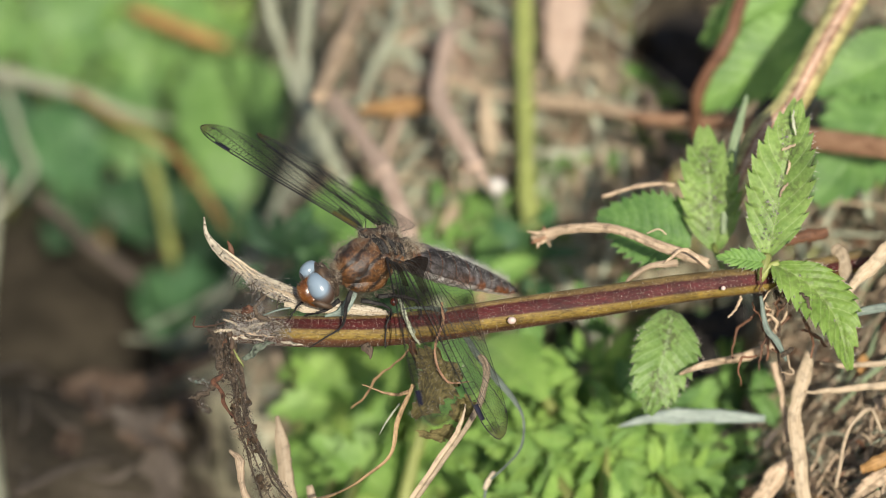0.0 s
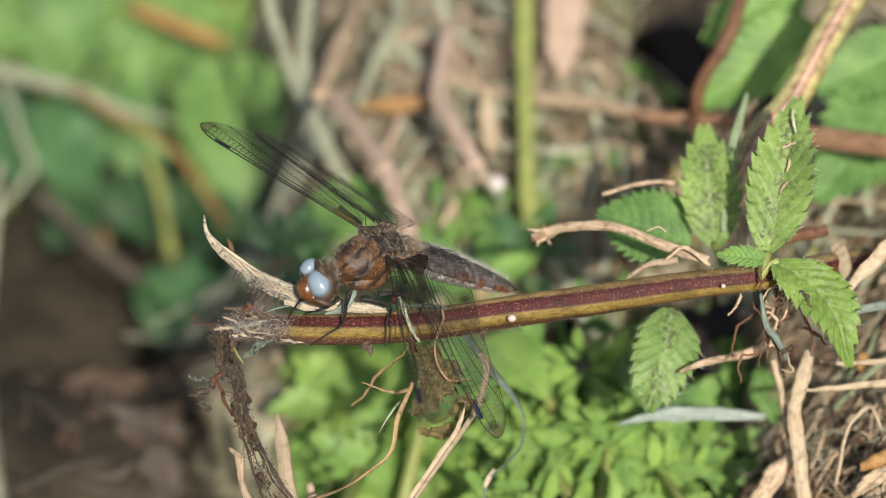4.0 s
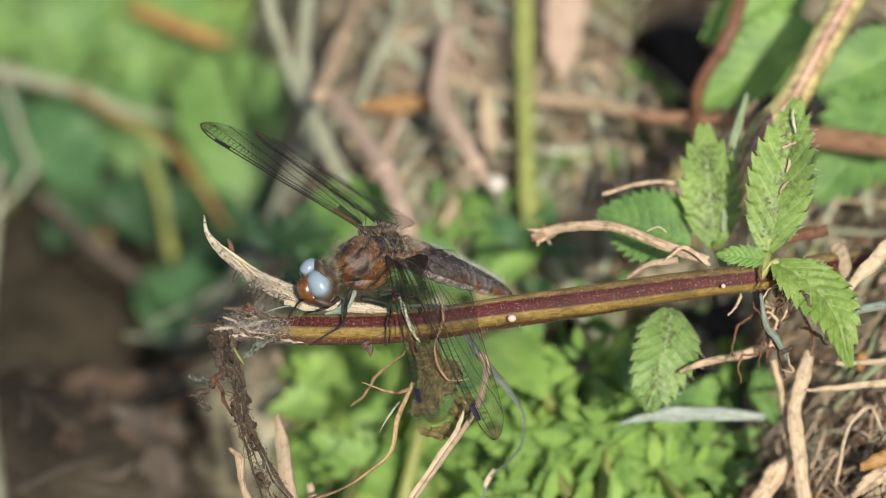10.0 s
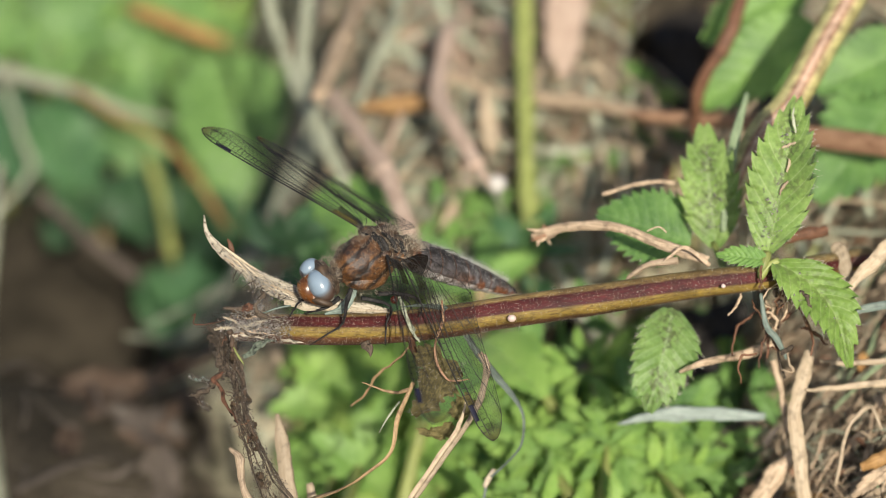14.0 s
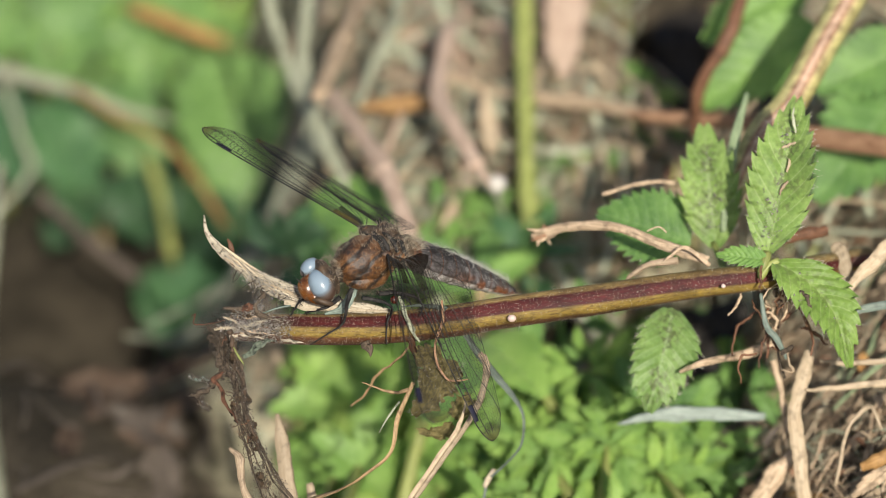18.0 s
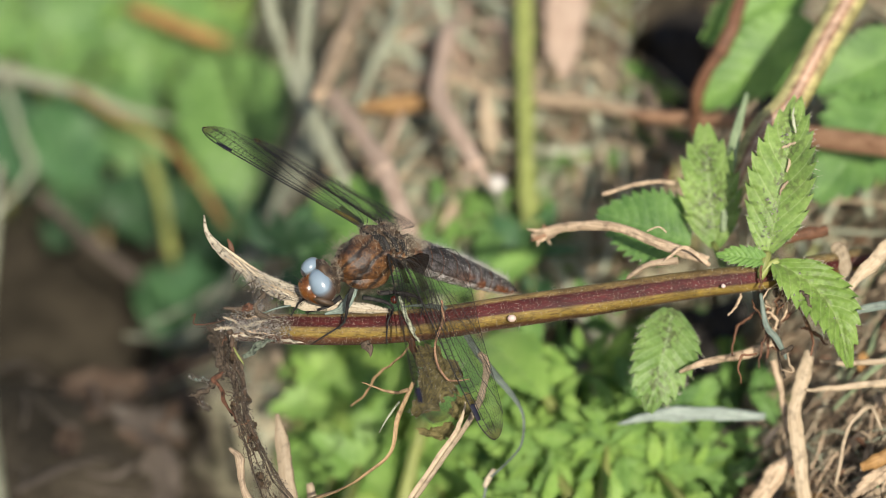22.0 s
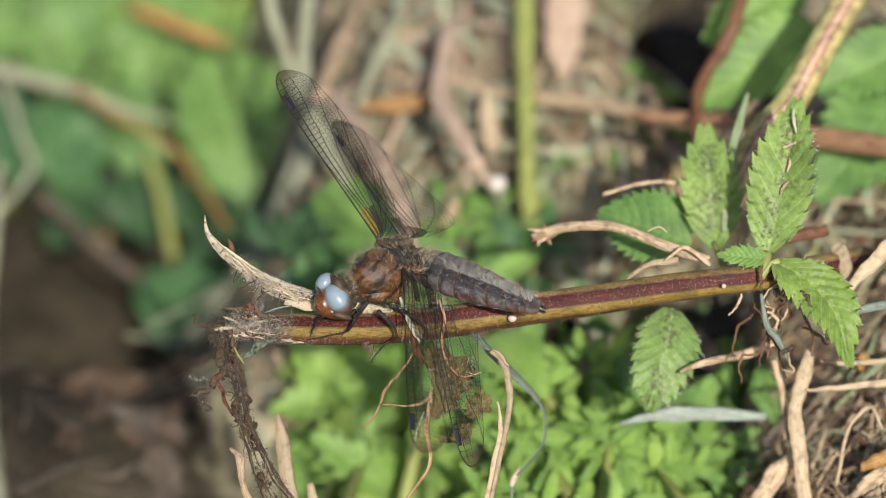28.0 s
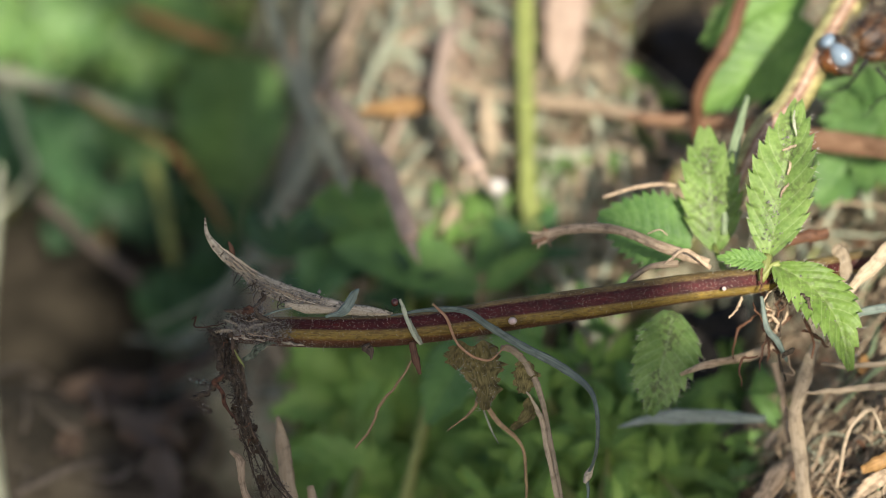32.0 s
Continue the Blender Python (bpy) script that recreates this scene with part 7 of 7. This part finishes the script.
    for i in range(10):
        a, b, w0, w1 = edges[i], edges[i + 1], wide[i], wide[i + 1]
        pts = [(a - 0.05, 0, 0), ((a + b) / 2, 0, 0), (b + 0.05, 0, 0)]
        part("segment", sweep(Geo(), pts, [w0 * 0.93, (w0 + w1) / 2 * 1.02, w1 * 0.985, w1 * 0.95], [w0 * 0.66, (w0 + w1) / 2 * 0.73, w1 * 0.70, w1 * 0.66], 30, 12, facing=(0, 0, 1), local=True), ABDOMEN_M, ab)
    for s in (-0.35, 0.35):
        part("appendage", sweep(Geo(), [(26.3, s, 0), (27.4, s * 1.1, 0.1), (28.2, s * 0.8, 0)], [0.25, 0.3, 0.08], None, 6, 8, local=True), CHITIN, ab)
    f = Geo()
    bristles(f, [(0, 0, 0), (6, 0, 0), (12, 0, 0), (18, 0, 0), (25, 0, 0)], [2.0, 2.7, 2.6, 2.2, 1.4], 2600, 1.1, 0.017, (0, 0, 1), 4, 0.5, True, (1.9, 3.3))
    bristles(f, [(0, 0, 0), (6, 0, 0), (12, 0, 0), (18, 0, 0), (25, 0, 0)], [2.2, 2.8, 2.7, 2.3, 1.3], 1500, 0.5, 0.015, (0, 0, 1), 5, 0.6, True, (-0.5, 3.6))
    part("fur", f, FUR_GREY, ab, "fine pale grey hair", kind="stuff")
    parts["abdomen"] = ab
    for key, name, shape, label in (("far_fore", "forewing", FORE, "clear forewing with a net of black veins"), ("far_hind", "hindwing", HIND, "clear hindwing with a dark base"),
                                    ("near_fore", "forewing", FORE, "clear forewing with a net of black veins"), ("near_hind", "hindwing", HIND, "clear hindwing with a dark base")):
        parts[key] = wing(name, shape, t, len(parts), label, key == "far_fore")
    # legs from the thorax to the stem
    legs = {"front": [(-2.11, -4.89, 5.4), (-3.09, -7.64, 5.4), (-3.81, -10.87, 1.8), (-6.45, -12.9, 0.18), (-9.7, -14.94, -1.35)],
            "front_far": [(-5.81, -6.19, 3.6), (-9.5, -6.51, 2.7), (-11.13, -7.21, 1.8), (-12.41, -8.54, 0), (-13.16, -9.75, -0.9)],
            "middle": [(-0.37, -6.47, 4.5), (2.76, -7.18, 3.6), (4.71, -8.49, 2.25), (3.88, -10.91, 0.54), (3.75, -14.94, -1.26)],
            "middle_far": [(-4.4, -6.52, 1.8), (-6.91, -8.22, 0.9), (-9.28, -8.96, -0.9), (-10.76, -9.4, -2.7)],
            "hind": [(2.52, -5.73, 1.8), (6.47, -5.94, 0.9), (8.94, -6.55, 0), (9.93, -8.24, 0), (9.63, -9.94, -0.36)],
            "hind_far": [(1.94, -5.79, -1.8), (5.4, -5.82, -3.6), (7.39, -6.83, -4.5), (8.18, -9.06, -5.4)]}
    for key, pts in legs.items():
        hip = np.array(pts[0])
        q = [np.array(p) - hip for p in pts]
        ob = part("leg", sweep(Geo(), q, [0.42, 0.33, 0.21, 0.14, 0.09], None, 8, 40, wobble=0.14, seed=len(parts), local=True), CHITIN, t, "black spiny leg")
        ob.location = Vector(hip) * 0.001
        s = bristles(Geo(), q[1:], [0.36, 0.25, 0.14], 110, 0.75, 0.03, (0, 0, 1), len(parts), 0.4, True)
        part("spines", s, CHITIN, ob, kind="stuff")
        parts["leg_" + key] = ob
    return t, parts


DRAGONFLY, FLY = build_dragonfly()

# ---- movement ----
def swing(pivot, degrees, lift=0.0):
    return FRAME @ Matrix.Translation(Vector(pivot) * 0.001) @ pose(0, 0, 0, lift, 0, degrees)


def fly_at(dx=0.0, dy=0.0, dz=0.0, rx=0.0, ry=0.0, rz=0.0):
    """The dragonfly moved from its perch, in the working frame's mm and degrees."""
    return FRAME @ Matrix.Translation((Vector(THORAX) + Vector((dx, dy, dz))) * 0.001) @ pose(0, 0, 0, rx, ry, rz)


def motions():
    # bundle under the stem
    for ob, pivot, rows in (
            (WITHERED, PIV_LEAF, [(0, -40), (22, -40), (23.5, -38), (25.5, -35), (27.5, -31), (28, -29), (29, -18), (30, -9), (31, -2), (32, 0)]),
            (LEAF_TIP, PIV_LEAF, [(0, -46, 24), (22, -46, 24), (25.5, -42, 22), (27.5, -37, 18), (28, -35, 16), (29, -23, 8), (30, -9, 2), (31, -2, 0), (32, 0, 0)]),
            (LONG_STRAW, PIV_STRAW, [(0, -46), (22, -46), (24, -43), (25.5, -38), (27.5, -24), (28, -23), (28.5, -22), (29, -21), (29.8, -11), (30, -9), (30.4, -3), (31, 0), (32, 0)]),
            (STRAND, PIV_STRAND, [(0, -57), (22, -57), (24, -54), (25.5, -51), (27.5, -44), (28, -40), (29, -26), (30, -15), (31, -3), (32, 0)]),
            (CURL, PIV_CURL, [(0, -4, 40), (25, -4, 40), (28, 4, 30), (30, 5, 15), (30.6, 3, 5), (31.2, 0, 0), (32, 0, 0)])):
        walk(ob, [(t, swing(pivot, *turn)) for t, *turn in rows])
    walk(GRASS, [(t, FRAME @ Matrix.Translation(Vector(PIV_BLADE) * 0.001) @ pose(0, 0, 0, 0, a, b)) for t, a, b in
                 ((0, 50, -13), (22, 50, -13), (25.5, 46, -12), (28, 43, -9), (29, 30, -10), (29.6, 22, -8), (30, 14, -7), (30.5, 5, -3), (31, 0, 0), (32, 0, 0))])
    perch = fly_at()
    moved = fly_at(2.8, -2.2, 0)
    walk(DRAGONFLY, [(0, perch), (10, perch), (25.5, fly_at(0.3, 0.2)), (27.5, fly_at(0.4, 0.1)), (27.7, fly_at(2.5, -2.0)), (27.8, fly_at(4.3, -3.8)), (28.0, moved), (28.5, moved), (30.4, moved), (30.5, fly_at(3.0, -2.2, 2)),
                     (30.6, fly_at(-26, -25, 40, 0, 0, 25)), (30.7, fly_at(-95, -60, 90, 0, 0, 30)), (31.3, fly_at(-120, 5, 60, 0, -40, 10)), (31.4, fly_at(-60, 5, 70, 0, -75, 0)),
                     (31.5, fly_at(-18, 28, 70, 0, -80, 0)), (31.6, fly_at(20, 75, 40, 0, -60, 0)), (31.8, fly_at(130, 70, -40)), (31.9, fly_at(106, 45, -45)), (32.0, fly_at(96.5, 43.5, -45))])
    turns = [(0, (0, 0, 0)), (2.3, (0, 0, 0)), (2.5, (-20, 16, -12)), (2.7, (0, 0, 0)), (5.85, (0, 0, 0)), (5.95, (8, 24, -6)), (6.1, (8, 24, -6)), (6.25, (0, 0, 0)), (10.9, (0, 0, 0)), (11.0, (-32, 26, -12)), (11.1, (-32, 26, -12)), (11.2, (0, 0, 0)),
             (12.4, (0, 0, 0)), (12.5, (-34, 12, -16)), (12.6, (-20, 12, -10)), (12.75, (0, 0, 0)), (19.9, (0, 0, 0)), (20.0, (-28, 22, -12)), (20.15, (-28, 22, -12)), (20.3, (0, 0, 0)), (24.9, (0, 0, 0)), (25.0, (-8, 32, -8)), (25.1, (0, 0, 0)), (27.5, (0, 0, 0)), (27.6, (-8, 32, -8)), (27.75, (-15, 5, -10)), (28.0, (0, 4, 4)), (32, (0, 4, 4))]
    at_neck = FLY["head"].location.copy()
    walk(FLY["head"], [(t, Matrix.Translation(at_neck) @ pose(0, 0, 0, *a)) for t, a in turns])
    root = (8.1, 1.1, -2.7)
    tails = [(0, (27.47, -5.26, -6.3)), (5, (27.27, -5.46, -6.3)), (6, (27.77, -5.26, -6.3)), (7, (26.47, -6.16, -6.3)), (10.5, (26.47, -6.16, -6.3)), (11, (27.27, -5.36, -6.3)), (11.5, (27.88, -4.65, -6.3)), (13, (28.88, -4.35, -6.3)), (13.5, (27.27, -5.86, -6.3)), (16.5, (27.27, -5.86, -6.3)),
             (17, (28.08, -4.95, -6.3)), (17.5, (27.27, -5.86, -6.3)), (20, (27.07, -5.96, -6.3)), (21.5, (26.87, -5.96, -6.3)), (23, (28.08, -4.95, -6.3)), (24, (28.78, -4.35, -6.3)), (25, (29.48, -3.75, -6.3)), (27.5, (30.29, -2.44, -6.3)), (27.8, (36.23, -6.87, -6.3)), (28.0, (28.68, -6.26, -6.3)), (28.5, (33.01, -0.53, -6.3)), (29, (34.32, 0.38, -6.3)),
             (30, (35.32, 5.71, -6.3)), (30.4, (36.53, 5.5, -6.3)), (32, (36.53, 5.5, -6.3))]
    ways = [(t, reach(root, tip, 28.2)) for t, tip in tails]
    ways = [(t, (w[0], w[1], -w[2]) if t == 28.0 else w) for t, w in ways]
    walk(FLY["abdomen"], [(t, aim(root, w, (-0.1, 0.55, -0.75) if t < 27.7 else (-0.1, 0.85, -0.38))) for t, w in ways])
    far, near = (-0.25, 5.37, -1.8), (4.0, 5.3, -3.4)
    nf, nh = (3.95, 1, 3.6), (6.28, 0.8, 1.8)
    c1, c2, c3, c4 = (0.85, 0.5, -0.25), (1, 0.45, -0.8), (0.95, 0.1, -0.3), (1, 0.3, -0.5)
    wings = {"far_fore": (far, -1, [(0, (-31.35, 23.9, -6.3), (0.32, 0.48, -0.85)), (10, (-31.35, 23.9, -6.3), (0.32, 0.48, -0.85)), (13, (-31.35, 23.2, -6.3), (0.3, 0.46, -0.85)), (25.5, (-31.6, 22.9, -6.3), (0.28, 0.44, -0.85)), (27.5, (-31.9, 21.8, -6.3), (0.24, 0.38, -0.85)),
                                    (27.8, (-8.72, 37.38, -6.3), c1), (28.0, (-20.9, 35.2, -6.3), c1), (28.5, (-22.0, 34.4, -6.3), c1), (29, (-23.3, 33.4, -6.3), c1), (30, (-20.9, 35.4, -6.3), c1), (30.4, (-17.47, 37.69, -6.3), c1), (32, (-17.47, 37.69, -6.3), c1)]),
             "far_hind": (near, -1, [(0, (-22.1, 24.1, -6.3), (0.64, -0.05, -0.7)), (10, (-22.4, 24.0, -6.3), (0.64, -0.05, -0.7)), (13, (-22.2, 23.4, -6.3), (0.63, -0.08, -0.7)), (17, (-22.4, 22.7, -6.3), (0.62, -0.1, -0.7)), (25.5, (-23.3, 22.5, -6.3), (0.7, -0.12, -0.6)), (27.5, (-23.3, 20.7, -6.3), (0.65, -0.15, -0.6)),
                                     (27.8, (-4.7, 35.37, -6.3), c3), (28.0, (-11.44, 28.23, -6.3), c3), (28.5, (-10.94, 27.03, -6.3), c3), (30, (-14.86, 23.1, -6.3), c3), (30.4, (-13.95, 24.01, -6.3), c3), (32, (-13.95, 24.01, -6.3), c3)]),
             "near_fore": (nf, 1, [(0, (10.38, -27.68, -6.3), c4), (10, (10.18, -27.68, -6.3), c4), (27.5, (9.78, -27.98, -6.3), c4), (27.8, (1.83, -32.51, -6.3), c4), (28.0, (5.35, -30.4, -6.3), c4), (28.5, (5.66, -29.49, -6.3), c4), (30, (7.37, -27.78, -6.3), c4), (32, (7.37, -27.78, -6.3), c4)]),
             "near_hind": (nh, 1, [(0, (22.45, -31.81, -6.3), c2), (10, (21.65, -32.31, -6.3), c2), (20, (21.04, -32.81, -6.3), c2), (24, (21.65, -32.31, -6.3), c2), (27.5, (20.64, -32.81, -6.3), c2),
                                   (27.8, (10.38, -34.02, -6.3), c2), (28.0, (14.91, -37.14, -6.3), c2), (28.5, (16.32, -35.93, -6.3), c2), (30, (17.62, -35.12, -6.3), c2), (32, (17.62, -35.12, -6.3), c2)])}
    for key, (base, away, rows) in wings.items():
        walk(FLY[key], [(t, aim(base, reach(base, tip, WING_LEN + 0.8, away), chord)) for t, tip, chord in rows])
    for key, a in (("leg_front", -20), ("leg_middle", -35), ("leg_hind", -30), ("leg_front_far", 10), ("leg_middle_far", -10), ("leg_hind_far", -20)):
        place = Matrix.Translation(FLY[key].location)
        walk(FLY[key], [(0, place), (27.5, place), (27.8, place @ pose(0, 0, 0, 0, 0, a)), (32, place @ pose(0, 0, 0, 0, 0, a))])
    # the added shade caster sways over and throws its shade across the perch
    stand = Matrix.Translation(SHADE_ROOT)
    walk(SHADE_CASTER, [(t, stand @ pose(0, 0, 0, 0, a, 0)) for t, a in ((0, 44), (29.9, 44), (30.2, 30), (30.4, 14), (30.6, 2), (31, 0), (32, 0))])


motions()
